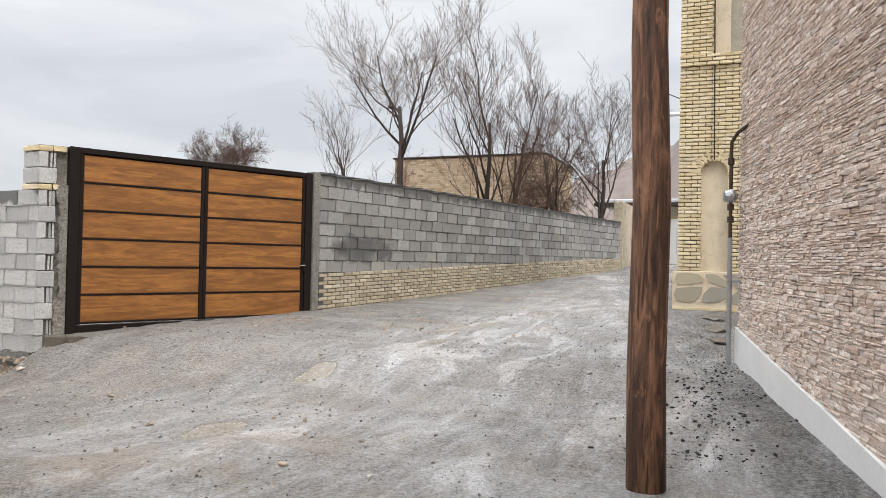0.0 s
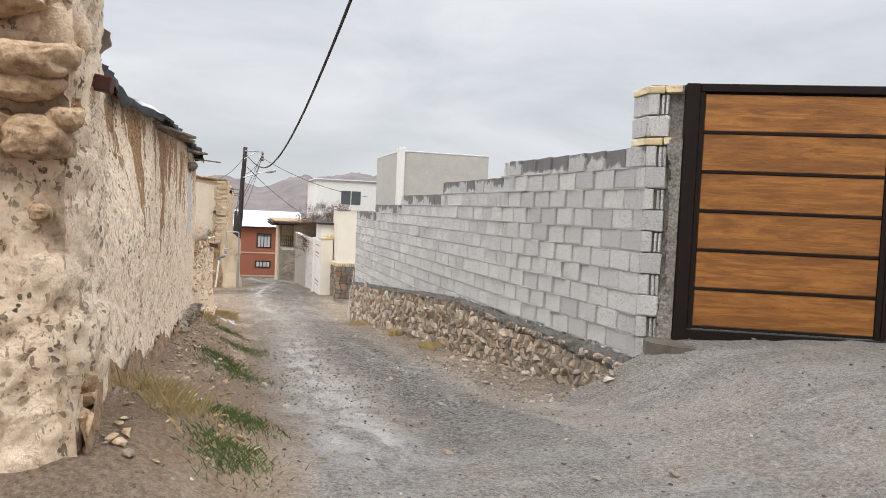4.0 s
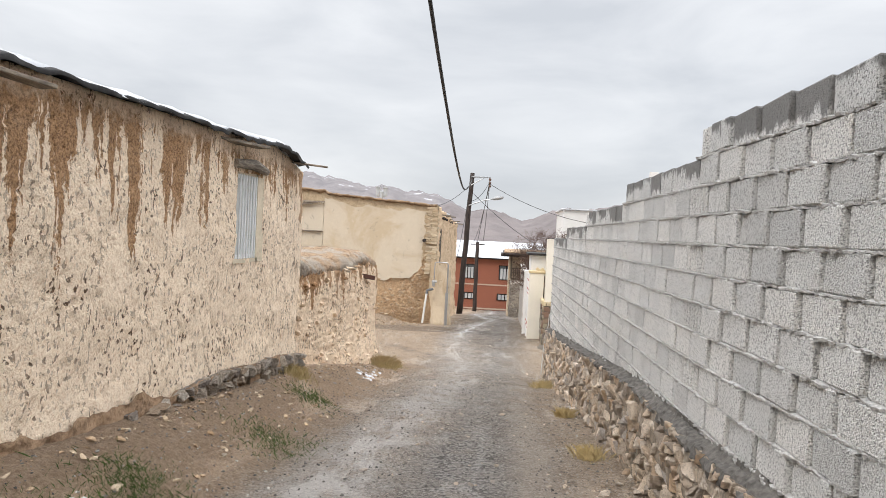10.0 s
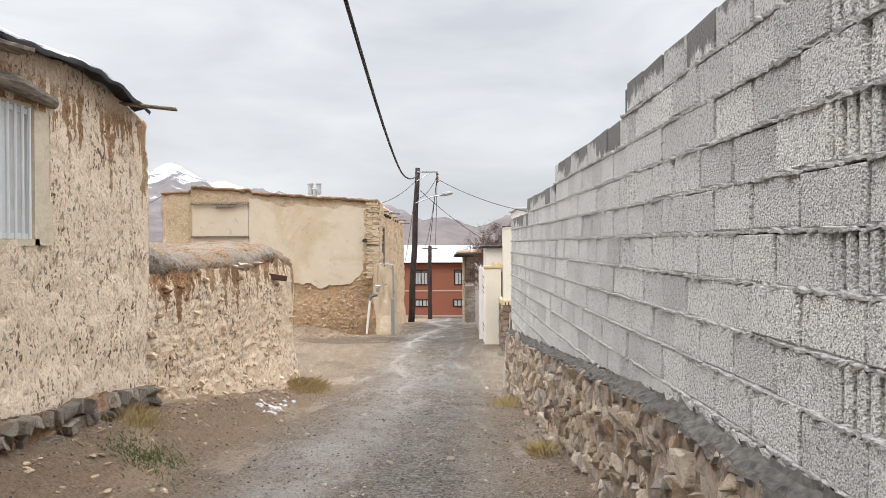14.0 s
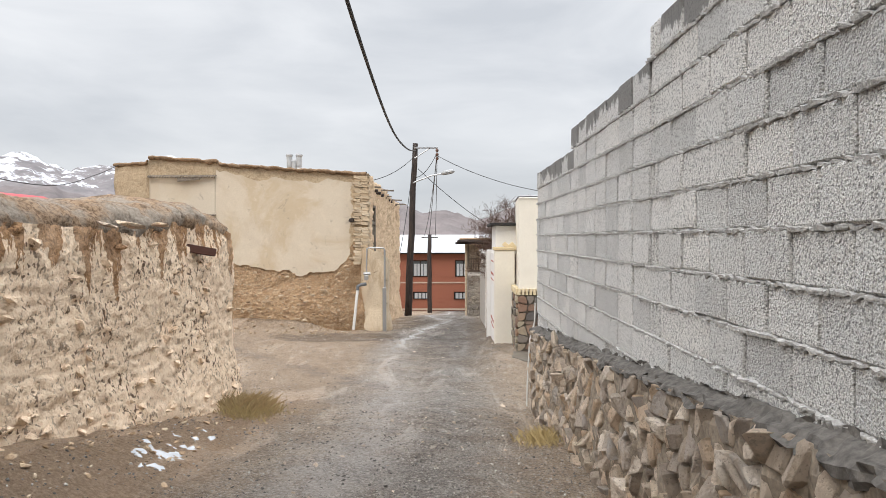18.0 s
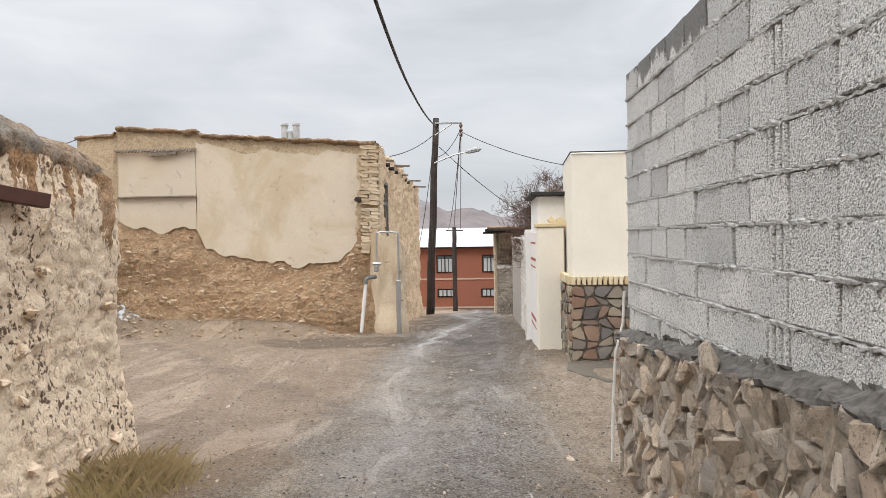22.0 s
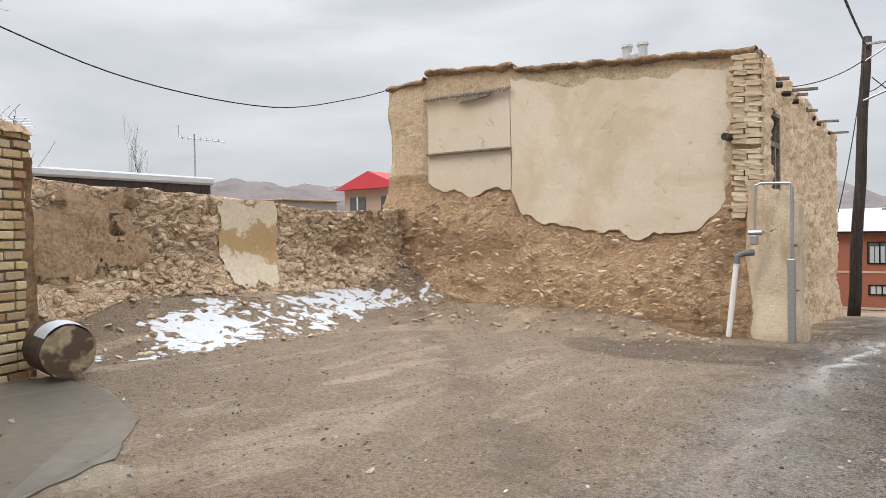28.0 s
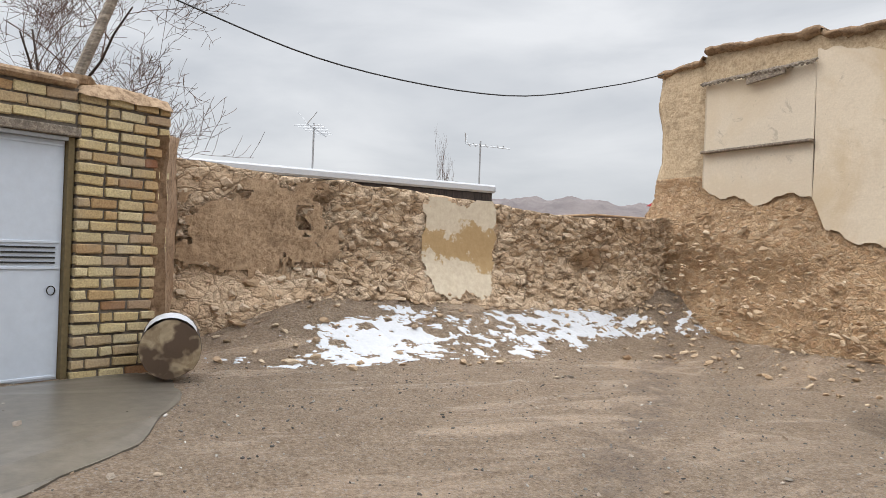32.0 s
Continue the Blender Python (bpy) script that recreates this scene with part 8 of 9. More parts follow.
# ---- by the starting point: stone-clad house and yellow brick house ----
stonehouse = thing("stone_clad_house", "house clad in thin split stone strips above a white plinth", "house")
S0, S1 = (-9.0, -6.42), (4.62, -3.55)
shm = Matrix.Translation((S1[0], S1[1], 0)) @ Matrix.Rotation(math.atan2(S0[1] - S1[1], S0[0] - S1[0]), 4, "Z") @ Matrix.Diagonal((1, -1, 1, 1))
SH_L = math.hypot(S1[0] - S0[0], S1[1] - S0[1])
stonehouse.matrix_world = shm
SPLIT = [(0.54, 0.40, 0.315), (0.72, 0.58, 0.48), (0.82, 0.68, 0.58), (0.66, 0.53, 0.455), (0.88, 0.77, 0.68), (0.60, 0.51, 0.46)]
SPLIT_STONE = mat_brick("split_stone_strip", SPLIT, 0.93, 0.5)
SPLIT_ISLAND = mat_island_brick("split_stone_strips", SPLIT, 0.5, 0.8)
part("core", boxed((0.0, -4.0, -0.6), (SH_L, -0.005, 5.4)), plain("clay_coloured_mortar", (0.44, 0.35, 0.275), 0.95, 0, 40, 0.4, 0.6), stonehouse)


def plinth_top(s):
    return max(0.53 - 0.117 * s, -0.4)


pv = []
for s in (-0.02, 2.0, 4.0, 8.0, SH_L):
    pv += [(s, -0.3, -1.2), (s, -0.3, plinth_top(s)), (s, 0.045, plinth_top(s)), (s, 0.045, -1.2)]
part("plinth", (pv, [(i * 4 + k, i * 4 + k + 1, i * 4 + k + 5, i * 4 + k + 4) for i in range(4) for k in range(3)] + [(0, 3, 2, 1)]), WHITE_PAINT, stonehouse, "white rendered plinth")
strip_pool = [block_mesh("stone_strip", 0.3, 0.034, 0.05, 210 + k, SPLIT_STONE, 0.007) for k in range(6)]
rnd = random.Random(77)
rest, count = [], 0
z = -0.3
while z < 5.3:
    h = rnd.choice((0.018, 0.024, 0.024, 0.032, 0.044))
    s = -rnd.random() * 0.2
    while s < 5.4:
        w = rnd.uniform(0.05, 0.21)
        a, b = max(s, 0.0), s + w
        if b > a + 0.02 and z > plinth_top((a + b) / 2) - 0.012:
            mm = Matrix.Translation((b - 0.002, 0.018 + rnd.uniform(-0.008, 0.009), z)) @ Matrix.Rotation(radians(180), 4, "Z") @ Matrix.Diagonal(((b - a - 0.004) / 0.3, 1, (h - 0.003) / 0.034, 1))
            src = strip_pool[rnd.randrange(6)]
            if count < 300 and a < 1.6 and z < 1.4:
                ob = new("stone_strip", src)
                ob.parent = stonehouse
                ob.matrix_local = mm
                count += 1
            else:
                rest.append(([mm @ v.co for v in src.vertices], [tuple(p.vertices) for p in src.polygons]))
        s += w
    z += h
part("stone_cladding", joined(rest), SPLIT_ISLAND, stonehouse)["kind"] = "stuff"
meter = thing("gas_riser", "galvanised gas riser with a rusty upper pipe and regulator", "pipe", at=shm)
part("lower_pipe", tube([(0.08, 0.13, -0.2), (0.08, 0.13, 1.55)], 0.026, 10), GALV, meter)
RUSTY = plain("dark_rusted_pipe", (0.075, 0.045, 0.03), 0.8)
part("upper_pipe", tube([(0.08, 0.13, 1.55), (0.08, 0.13, 2.55), (0.10, 0.13, 2.63), (0.22, 0.09, 2.72), (0.42, -0.02, 2.80)], 0.021, 8), RUSTY, meter, "rusted pipe bent into the wall")
part("regulator", tube([(0.08, 0.07, 2.02), (0.08, 0.12, 2.02), (0.08, 0.20, 2.02)], [0.05, 0.085, 0.06], 10), GALV, meter)
part("tap", boxed((0.0, 0.12, 2.0), (0.16, 0.15, 2.04), 0.004), GALV, meter)
for z in (1.72, 1.86, 2.38):
    part("fitting", tube([(0.08, 0.13, z), (0.08, 0.13, z + 0.07)], 0.036, 8), RUSTY, meter)
part("clip", boxed((0.04, 0.0, 1.05), (0.12, 0.16, 1.075), 0.003), GALV, meter)

ybh = thing("yellow_brick_house", "yellow brick house corner with a tall arched niche", "house")
YX = 9.4
part("core", boxed((YX + 0.16, -8.0, 0.1), (13.0, -2.56, 7.6)), plain("pale_lime_mortar", (0.46, 0.42, 0.34), 0.95, 0, 40, 0.35, 0.5), ybh, "mortar joints")
part("niche_back", boxed((YX + 0.10, -3.36, 1.1), (YX + 0.165, -2.9, 7.5)), CREAM, ybh, "cream rendered niche")
yb_pool = [brick_mesh(YELLOW_BRICK, 0.214, 0.058, 0.1, 220 + k, 0.004) for k in range(5)]


def in_niche(y, z):
    if 1.14 < z < 2.86 and abs(y + 3.12) < 0.215:
        return True
    if z >= 2.86 and math.hypot(y + 3.12, (z - 2.86) * 0.9) < 0.215:
        return True
    return z > 4.98 and -3.9 < y < -3.12


rest, count = [], 0
rnd = random.Random(12)
c, z = 0, 1.13
while z < 7.5:
    y = -2.52 - (0.107 if c % 2 else 0)
    pieces = [] if not c % 2 else [(-2.52, 0.10)]
    while y > -4.6:
        pieces.append((y, 0.214))
        y -= 0.222
    for y0, w in pieces:
        # bricks are cut where they meet the niche
        a, b = y0, y0 - w
        cuts = [v for v in np.linspace(a, b, 9) if not in_niche(v, z + 0.03)]
        if len(cuts) < 3:
            continue
        a, b = max(cuts), min(cuts)
        jut = -0.05 if 4.80 < z < 4.95 else 0.0
        mm = Matrix.Translation((YX + jut + rnd.uniform(-0.003, 0.003), a, z)) @ Matrix.Rotation(radians(-90), 4, "Z") @ Matrix.Diagonal(((a - b) / 0.214, 1.6, 1, 1))
        src = yb_pool[rnd.randrange(5)]
        if count < 300:
            ob = new("brick", src)
            ob.parent = ybh
            ob.matrix_local = mm
            count += 1
        else:
            rest.append(([mm @ v.co for v in src.vertices], [tuple(p.vertices) for p in src.polygons]))
    # the return face
    for k in range(6):
        mm = Matrix.Translation((YX + 0.02 + k * 0.222 + (0.1 if c % 2 else 0), -2.52, z)) @ Matrix.Rotation(radians(180), 4, "Z") @ Matrix.Translation((-0.214, 0, 0))
        rest.append(([mm @ v.co for v in yb_pool[k % 5].vertices], [tuple(p.vertices) for p in yb_pool[k % 5].polygons]))
    z += 0.068
    c += 1
part("bricks", joined(rest), YELLOW_ISLAND, ybh)["kind"] = "stuff"
for k in range(11):
    a = math.pi * (k + 0.5) / 11
    ob = new("arch_brick", yb_pool[k % 5])
    ob.parent = ybh
    ob.matrix_local = Matrix.Translation((YX - 0.006, -3.12, 2.86)) @ Matrix.Rotation(a, 4, "X") @ Matrix.Translation((0, 0.225, -0.03)) @ Matrix.Rotation(radians(90), 4, "Z") @ Matrix.Translation((0.0, -0.1, 0)) @ Matrix.Diagonal((0.95, 1, 1, 1))
part("plinth_core", boxed((YX - 0.02, -5.0, 0.0), (YX + 0.3, -2.44, 1.12), 0.01), CREAM, ybh)
crazy_stones(ybh, Matrix.Translation((YX - 0.02, -2.46, 0)) @ Matrix.Rotation(radians(-90), 4, "Z"), 1.3, 0.55, 1.10, 0.42, 34, mat_brick("pale_plinth_stone", [(0.42, 0.36, 0.24), (0.30, 0.285, 0.26), (0.46, 0.40, 0.28)], 0.85, 0.3), "plinth_stone", 0.02)
for k in range(6):
    ob = new("brick", yb_pool[k % 5])
    ob.parent = ybh
    ob.matrix_local = Matrix.Translation((YX - 0.04, -2.44 - k * 0.225, 0.42)) @ Matrix.Rotation(radians(-90), 4, "Z")
for k, (x, y, w, d) in enumerate(((7.2, -3.25, 1.0, 0.55), (6.0, -3.35, 0.9, 0.5), (8.4, -3.1, 1.0, 0.6))):
    mm = Matrix.Translation((x, y, float(land(x, y)) + 0.015)) @ Matrix.Rotation(0.1 * k, 4, "Z") @ Matrix.Diagonal((w * 0.6, d * 0.6, 0.06, 1))
    ob = tagged(new("paving_slab", mesh_from("paving_slab", *STONE_SHAPES[k], CONCRETE)), "cracked pale paving slab beside the house", "slab", "paving slabs")
    ob.matrix_world = mm

# ---- the far end of the upper lane ----
gx0 = 28.6
gz = float(land(gx0, -1.0))
far_gates = thing("lane_end_house", "low cream house with white metal gates and a snowy roof", "house")
part("wall", boxed((gx0, 0.55, gz - 0.4), (gx0 + 0.3, 1.6, gz + 2.5), 0.02), CREAM, far_gates)
part("wall", boxed((gx0 + 1.4, -6.0, gz - 0.4), (gx0 + 4.5, 0.5, gz + 2.75), 0.02), CREAM_PAINT, far_gates)
part("pillar", boxed((gx0 + 0.1, -0.62, gz - 0.3), (gx0 + 0.5, -0.2, gz + 2.5), 0.01), CREAM, far_gates)
part("wall", boxed((gx0 - 5.2, 0.45, gz - 0.6), (gx0 - 0.02, 0.8, gz + 2.35), 0.02), mat_clay("stained_render", (0.55, 0.48, 0.36), (0.30, 0.25, 0.19), 8, 0.6), far_gates, "stained cement-rendered wall")
part("roof", boxed((gx0 + 0.6, -6.4, gz + 2.76), (gx0 + 5.0, 2.6, gz + 2.92), 0.03), SNOW, far_gates, "flat roof under snow")
part("eave_board", boxed((gx0 + 0.5, -6.4, gz + 2.62), (gx0 + 1.5, 2.6, gz + 2.755), 0.01), DARK_POLE, far_gates)
for y0, y1, x in ((-0.18, 0.5, gx0 + 0.2), (-2.35, -0.66, gx0 + 0.9)):
    g = part("gate", boxed((x, y0, gz), (x + 0.06, y1, gz + 2.05), 0.01), WHITE_METAL, far_gates, "white metal gate")
    n = 2
    for k in range(n):
        a = y0 + (y1 - y0) * (k + 0.3) / n
        part("ornament", tube([(x - 0.02, a, gz + 0.5), (x - 0.02, a, gz + 1.6), (x - 0.02, a + 0.12, gz + 1.7), (x - 0.02, a + 0.22, gz + 1.6), (x - 0.02, a + 0.22, gz + 0.5), (x - 0.02, a + 0.11, gz + 0.4), (x - 0.02, a, gz + 0.5)], 0.012, 5), GALV, g)
    part("frame", boxed((x - 0.03, y0 - 0.06, gz + 2.052), (x + 0.08, y1 + 0.06, gz + 2.13)), plain("ochre_gate_frame", (0.42, 0.33, 0.16), 0.6), g)
    part("seam", boxed((x - 0.01, (y0 + y1) / 2 - 0.012, gz), (x - 0.001, (y0 + y1) / 2 + 0.012, gz + 2.04)), DARK_STEEL, g)
house_far = thing("orchard_house", "windowless yellow brick house behind the orchard", "house")
part("wall", boxed((27.5, 4.5, 1.0), (33.0, 12.0, 6.05)), mat_clay("far_tan_brick", (0.40, 0.31, 0.20), (0.26, 0.19, 0.115), 5, 0.5), house_far)
fb = []
for c in range(29):
    for k in range(30):
        y = 4.5 + k * 0.25 + (0.12 if c % 2 else 0)
        if y < 11.75:
            bmx = boxed((27.46, y, 3.35 + c * 0.092), (27.52, y + 0.235, 3.43 + c * 0.092))
            fb.append(([v.co.copy() for v in bmx.verts], [tuple(v.index for v in f.verts) for f in bmx.faces]))
            bmx.free()
part("bricks", joined(fb), RUIN_STONE, house_far)["kind"] = "stuff"
part("roof", boxed((27.4, 4.4, 6.06), (33.2, 12.1, 6.14), 0.02), DARK_POLE, house_far)

# houses seen over the walls
def plain_house(name, label, lo, hi, wall, roof, windows=(), face="y", over=0.25):
    h = thing(name, label, "house")
    part("wall", boxed(lo, hi, 0.02), wall, h)
    part("roof", boxed((lo[0] - over, lo[1] - over, hi[2] + 0.003), (hi[0] + over, hi[1] + over, hi[2] + 0.14), 0.03), roof, h)
    for a, z, w, t in windows:
        if face == "y":
            win = part("window", boxed((a, lo[1] - 0.03, z), (a + w, lo[1] - 0.003, z + t)), DARK_GLASS, h)
            part("frame", boxed((a + w / 2 - 0.04, lo[1] - 0.05, z), (a + w / 2 + 0.04, lo[1] - 0.031, z + t)), WHITE_METAL, win)
        else:
            win = part("window", boxed((hi[0] + 0.003, a, z), (hi[0] + 0.03, a + w, z + t)), DARK_GLASS, h)
            part("frame", boxed((hi[0] + 0.031, a + w / 2 - 0.04, z), (hi[0] + 0.05, a + w / 2 + 0.04, z + t)), WHITE_METAL, win)
    return h


plain_house("white_house", "white two-storey house with a snowy roof further down", (7.0, 80, -5), (18.5, 90, 4.2), WHITE_PAINT, SNOW, ((9.8, 1.6, 2.2, 1.5), (14.2, 2.0, 0.8, 1.0), (15.6, 1.6, 1.2, 0.9)))
gh = plain_house("grey_house", "grey rendered house with a flat snowy parapet", (12.45, 61.75, -6), (20.7, 73, 6.4), plain("pale_grey_render", (0.50, 0.485, 0.45), 0.95, 0, 14, 0.25, 0.4), SNOW, (), over=0.03)
part("pier", boxed((12.2, 61.6, 1.0), (12.8, 62.2, 6.8), 0.02), WHITE_PAINT, gh)
rh = thing("red_roof_house", "pale brick house under a bright red sheet roof", "house")
part("wall", boxed((-31.5, 55, -4), (-26.5, 61, 2.25)), plain("pale_pinkish_brick", (0.46, 0.34, 0.27), 0.95, 0, 14, 0.25, 0.5), rh)
rv = [(-31.9, 54.4, 2.2), (-26.2, 54.4, 2.2), (-29.0, 54.4, 3.3), (-31.9, 61.6, 2.2), (-26.2, 61.6, 2.2), (-29.0, 61.6, 3.3)]
part("roof", (rv, [(0, 1, 2), (3, 5, 4), (1, 4, 5, 2), (0, 2, 5, 3), (0, 3, 4, 1)]), plain("bright_red_sheet_roof", (0.55, 0.045, 0.06), 0.5, 0.0, 10, 0.15, 0.05), rh, "bright red sheet roof")
for x in (-31.0, -28.4):
    win = part("window", boxed((x, 54.95, 0.5), (x + 1.3, 54.99, 1.7)), DARK_GLASS, rh)
    part("frame", boxed((x + 0.6, 54.91, 0.5), (x + 0.7, 54.949, 1.7)), WHITE_METAL, win)
plain_house("block_house", "unfinished grey block house on the slope", (-46, 58, -4), (-40.5, 64, 2.0), plain("grey_block_far", (0.36, 0.33, 0.29), 0.95, 0, 10, 0.35, 0.5), RUBBLE_EARTH, ((-44.8, 0.2, 1.5, 1.0), (-42.6, 0.2, 1.5, 1.0)))
snowroof = thing("flat_roof_house", "low brick house with a snow-covered flat roof", "house")
part("wall", boxed((-30.0, 24.0, -3), (-20.1, 35.2, 0.75)), plain("old_pale_brick", (0.40, 0.34, 0.26), 0.95, 0, 20, 0.4, 0.6), snowroof)
part("eave_board", boxed((-30.2, 23.8, 0.753), (-19.9, 35.4, 1.05), 0.02), DARK_POLE, snowroof, "dark sagging timber eaves")
part("roof", boxed((-30.3, 23.7, 1.053), (-19.8, 35.5, 1.32), 0.06), SNOW, snowroof, "snow-covered flat roof")


def aerial(at, h, seed, turn):
    """A rooftop television aerial."""
    a = thing("tv_aerial", "rooftop television aerial on a thin mast", "aerial", "television aerials", at=Matrix.Translation(at) @ Matrix.Rotation(turn, 4, "Z"))
    part("mast", tube([(0, 0, -0.1), (0, 0, h)], 0.03, 5), GALV, a)
    part("boom", tube([(-0.5, 0, h - 0.1), (1.0, 0, h - 0.25)], 0.02, 5), GALV, a)
    for k in range(7):
        x = -0.4 + k * 0.2
        part("element", tube([(x, -0.45 + 0.03 * k, h - 0.12 - k * 0.014), (x, 0.45 - 0.03 * k, h - 0.12 - k * 0.014)], 0.013, 4), GALV, a)
    part("reflector", tube([(-0.5, -0.3, h + 0.25), (-0.5, 0.0, h - 0.1), (-0.5, 0.3, h + 0.25)], 0.015, 4), GALV, a)
    return a


aerial((-20.6, 35.3, 1.25), 1.6, 1, 0.9)
aerial((-20.6, 29.4, 1.25), 1.5, 2, 2.4)


# ---- bare trees ----
tree_tops = []


def tree(label, base, height, seed, spread=0.55, trunk=0.14, levels=5, lean=(0, 0), start=0.25, dense=1.0, upright=0.35):
    """A leafless tree: tapered trunk, limbs and many fine twigs."""
    rnd = random.Random(seed)
    limbs, twigs, limb_ends = [], [], []

    def grow(p, d, length, r, level):
        n = 4
        pts, rad = [p.copy()], [r]
        for i in range(n):
            d = (d + Vector((rnd.gauss(0, 0.13), rnd.gauss(0, 0.13), rnd.gauss(0, 0.07) + upright * 0.09))).normalized()
            p = p + d * (length / n)
            pts.append(p.copy())
            rad.append(max(r * (1 - 0.55 * (i + 1) / n), 0.0035))
        (limbs if level < 2 else twigs).append(tube(pts, rad, 7 if level < 2 else (4 if level < 4 else 3), level < 2))
        if level == 1:
            limb_ends.append(pts[2])
        if level >= levels:
            return
        kids = rnd.choice((3, 4, 4, 5)) if level else rnd.choice((5, 6, 7))
        kids = max(2, int(kids * dense))
        for k in range(kids):
            t = (start if level == 0 else 0.2) + (1 - (start if level == 0 else 0.2)) * (k + rnd.random() * 0.7) / kids
            i = min(int(t * n), n - 1)
            q = pts[i].lerp(pts[i + 1], t * n - i)
            a = rnd.uniform(0, 6.283)
            side = d.orthogonal().normalized()
            side = (Matrix.Rotation(a, 3, d) @ side)
            nd = (d * (1 - spread) + side * spread * rnd.uniform(0.7, 1.3) + Vector((0, 0, upright * 0.5))).normalized()
            grow(q, nd, length * rnd.uniform(0.45, 0.72), max(rad[i] * rnd.uniform(0.36, 0.54), 0.0035), level + 1)

    root = thing("bare_tree", label, "tree", "bare trees")
    grow(Vector(base), Vector((lean[0], lean[1], 1)).normalized(), height * 0.55, trunk, 0)
    tree_tops.append(limb_ends[min(3, len(limb_ends) - 1)])
    part("trunk", joined(limbs), BARK, root, "dark trunk and limbs", True)
    part("crown", joined(twigs), TWIG, root, "fine bare twigs")
    return root


tree("tall leafless tree with a bird nest behind the wall", (20.0, 7.75, 1.0), 12.0, 3, 0.5, 0.17, 5, (0.0, 0.01), 0.60, 1.0, 0.45)
tree("many-stemmed leafless tree behind the wall", (20.3, 5.05, 1.0), 9.4, 5, 0.40, 0.12, 5, (0.05, -0.03), 0.15, 1.1, 0.7)
tree("many-stemmed leafless tree behind the wall", (21.2, 4.3, 1.0), 8.4, 15, 0.42, 0.10, 5, (0.08, -0.1), 0.15, 1.0, 0.65)
tree("leafless fruit tree leaning over the wall", (20.4, 1.95, 1.0), 7.4, 8, 0.5, 0.12, 5, (0.05, -0.06), 0.2, 1.1, 0.55)
tree("leafless fruit tree leaning over the wall", (20.8, 1.0, 1.0), 7.0, 9, 0.52, 0.11, 5, (0.05, -0.22), 0.15, 1.1, 0.5)
tree("low leafless thicket behind the wall", (20.6, 3.0, 1.0), 4.8, 18, 0.7, 0.08, 5, (0.0, -0.2), 0.1, 1.5, 0.1)
tree("small leafless tree behind the gate wall", (20.0, 10.1, 1.0), 7.4, 11, 0.45, 0.09, 4, (0.0, 0.04), 0.3, 1.1, 0.5)
tree("small leafless tree behind the gate wall", (20.4, 9.2, 1.0), 5.4, 14, 0.5, 0.06, 4, (0.0, -0.1), 0.2, 1.1, 0.4)
tree("dense bush behind the gate", (20.0, 15.55, 1.6), 4.7, 12, 0.5, 0.08, 5, (0, 0), 0.3, 1.7, 0.3)
tree("leafless tree behind the brick gate", (-13.2, 21.8, -1.9), 6.2, 21, 0.6, 0.12, 5, (0.08, 0.12), 0.25)
tree("leafless tree behind the brick gate", (-14.6, 18.6, -1.9), 7.0, 22, 0.55, 0.12, 5, (0.0, 0.05), 0.25)
tree("reddish leafless bush above the white wall", (2.45, 32.6, -1.9), 3.6, 31, 0.62, 0.09, 5, (-0.12, -0.05), 0.2, 1.3, 0.3)
tree("reddish leafless bush above the white wall", (2.7, 34.2, -2.0), 3.8, 32, 0.62, 0.09, 5, (-0.15, -0.05), 0.2, 1.3, 0.3)
tree("distant slim poplar saplings", (-31.0, 40.5, -2.0), 6.4, 41, 0.3, 0.04, 4, (0, 0), 0.1, 1.0, 1.2)
nest = part("nest", ([(tree_tops[0].x + p.x * 0.28, tree_tops[0].y + p.y * 0.28, tree_tops[0].z + p.z * 0.22) for p in STONE_SHAPES[4][0]], STONE_SHAPES[4][1]), BARK)
tagged(nest, "dark bird nest of twigs in the tall tree", "nest")
leaning = thing("timber_prop", "leaning weathered timber post behind the brick gate", "post")
part("shaft", tube([(-8.6, 21.9, -1.0), (-8.9, 22.7, 1.3), (-9.2, 23.5, 3.6)], [0.07, 0.06, 0.05], 8), GREY_WOOD, leaning)


# ---- grass, pebbles, puddles ----
def grass(label, spots, count, height, material, seed, spread=0.25):
    rnd = random.Random(seed)
    v, f = [], []
    for k in range(count):
        cx, cy, r = spots[rnd.randrange(len(spots))]
        x, y = cx + rnd.gauss(0, r), cy + rnd.gauss(0, r * 1.4)
        z = float(land(x, y)) - 0.01
        h, a = height * rnd.uniform(0.4, 1.2), rnd.uniform(0, 6.28)
        lx, ly = rnd.gauss(0, spread) * h, rnd.gauss(0, spread) * h
        w = 0.004
        n = len(v)
        v += [(x - w * math.cos(a), y - w * math.sin(a), z), (x + w * math.cos(a), y + w * math.sin(a), z), (x + lx * 0.5 + w * 0.6, y + ly * 0.5, z + h * 0.65), (x + lx, y + ly, z + h)]
        f += [(n, n + 1, n + 2), (n, n + 2, n + 3)]
    return tagged(part("grass", (v, f), material), label, "grass", kind="stuff")


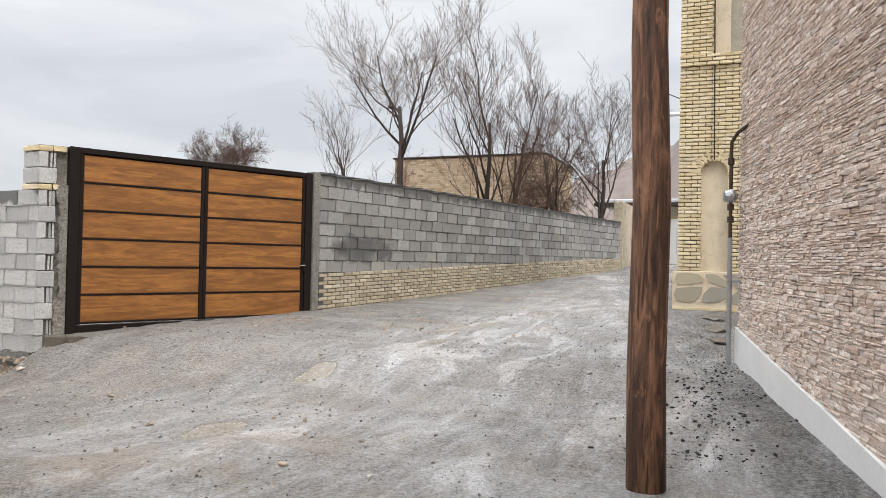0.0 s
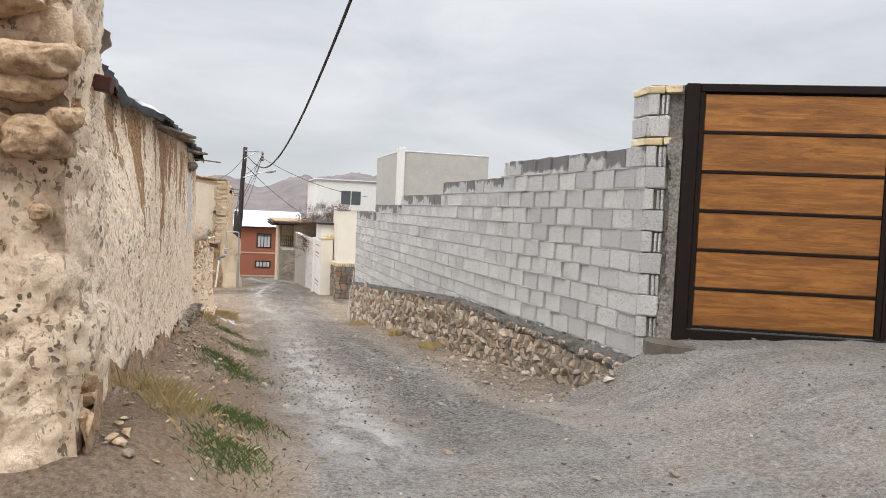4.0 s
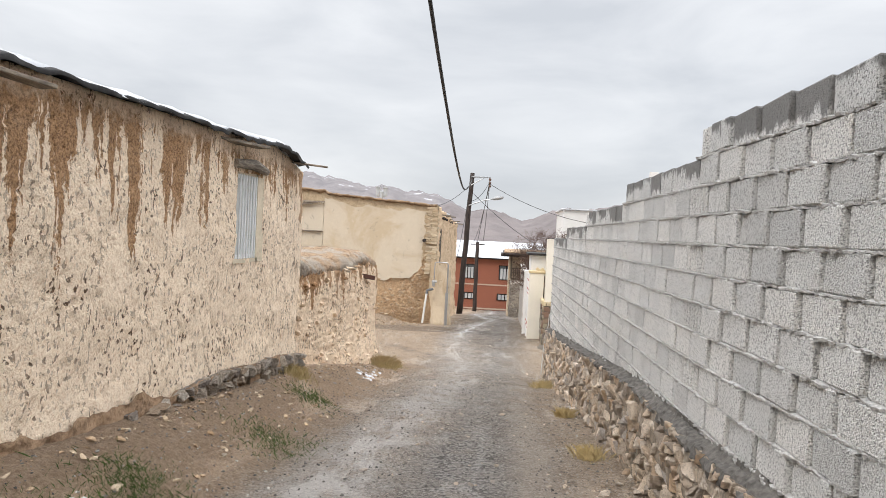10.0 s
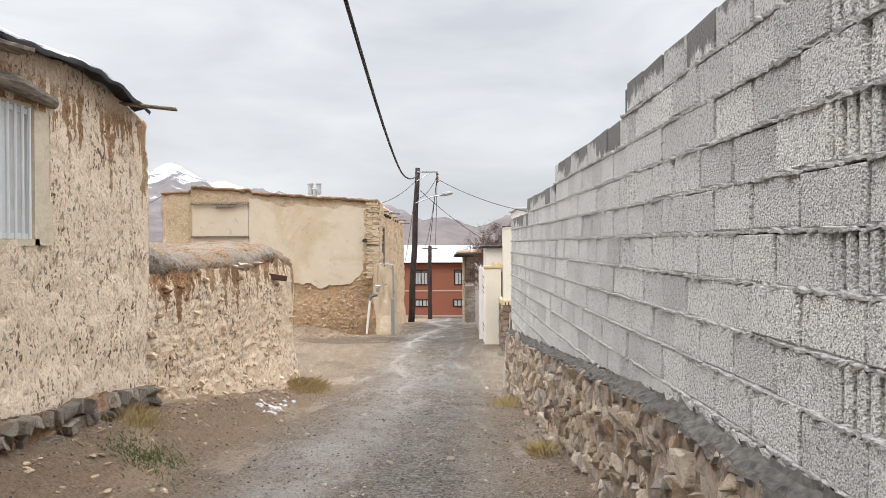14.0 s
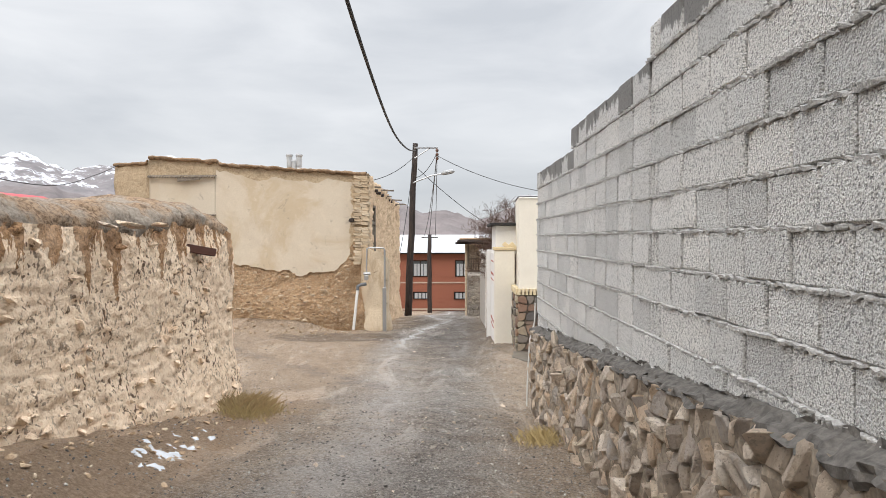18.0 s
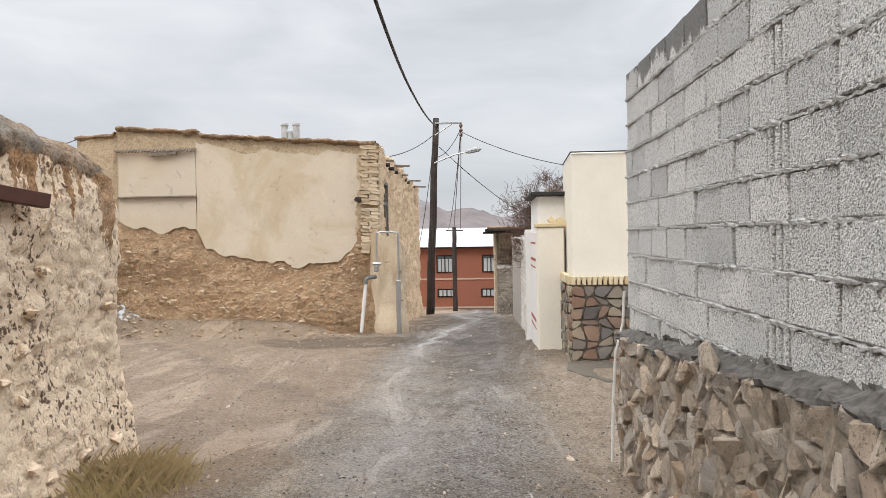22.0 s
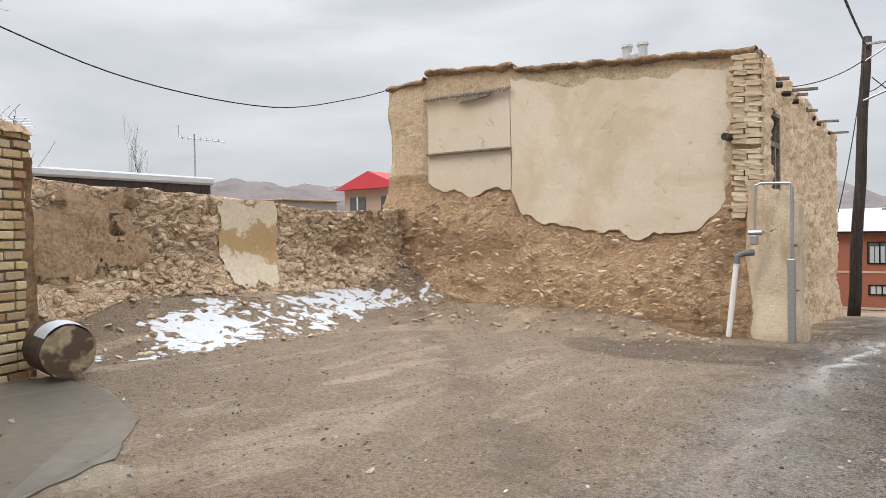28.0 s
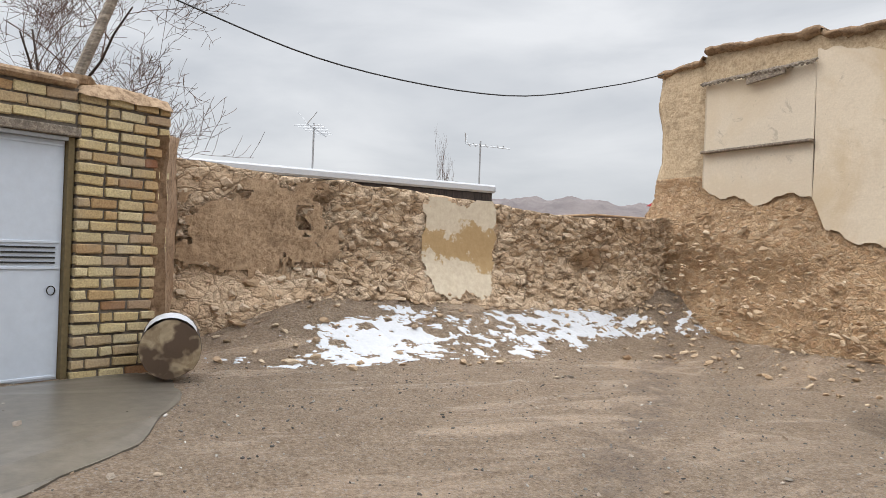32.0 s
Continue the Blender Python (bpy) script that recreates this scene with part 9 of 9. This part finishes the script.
grass("low green winter grass on the clay verge", [(-1.35, 6.8, 0.22), (-1.5, 7.6, 0.15), (-1.25, 9.8, 0.2), (-1.5, 12.2, 0.15), (-1.35, 3.6, 0.15), (-1.4, 2.6, 0.12)], 5200, 0.055, GREEN_GRASS, 3, 0.7)
grass("dry straw-coloured grass tufts", [(-1.55, 19.2, 0.14), (-1.6, 18.7, 0.12), (1.85, 17.6, 0.12), (1.9, 13.4, 0.05), (1.9, 10.6, 0.06), (-1.75, 3.2, 0.12), (-1.9, 12.9, 0.1)], 3600, 0.13, DRY_GRASS, 4, 0.45)
grass("scrubby dead brown weeds at the ruin corner", [(-1.62, 19.3, 0.12), (-1.7, 18.95, 0.1)], 900, 0.2, plain("dead_brown_weeds", (0.55, 0.41, 0.21), 0.95, 0, 30, 0.35, 0.0), 6, 0.5)


def anywhere(rnd):
    y = rnd.uniform(-3.2, 33.0)
    return (rnd.uniform(-2.0, 2.1) if y > 5 and y < 20 else (rnd.uniform(-7.5, 2.3) if y > 5 else rnd.uniform(-5, 7.5)), y)


scatter("pebbles", "loose grey pebbles strewn over the lane and yard", 30000, anywhere, (0.008, 0.04), PEBBLE, 91, 0.7)
scatter("pebbles", "larger loose stones strewn over the ground", 900, anywhere, (0.03, 0.10), STONE_FAR, 92, 0.6)


def gate_foot(rnd):
    y = rnd.uniform(4.6, 9.5)
    return (2.25 - 0.9 * rnd.random() ** 2, y)


scatter("pebbles", "stones tumbled out of the wall footing", 420, gate_foot, (0.02, 0.14), STONE_FAR, 93, 0.6)


def verge_spot(rnd):
    y = rnd.uniform(2.2, 19.6)
    return (-1.95 + 0.8 * rnd.random() ** 2, y)


scatter("pebbles", "clods and stones at the foot of the mud walls", 900, verge_spot, (0.015, 0.10), RUBBLE_STONE, 94, 0.6)


def coal(rnd):
    return (rnd.uniform(0.8, 5.0), -3.3 + rnd.gauss(0, 0.25))


scatter("pebbles", "black crumbs of asphalt along the plinth", 700, coal, (0.01, 0.06), plain("black_asphalt_crumbs", (0.03, 0.03, 0.032), 0.9), 95, 0.6)
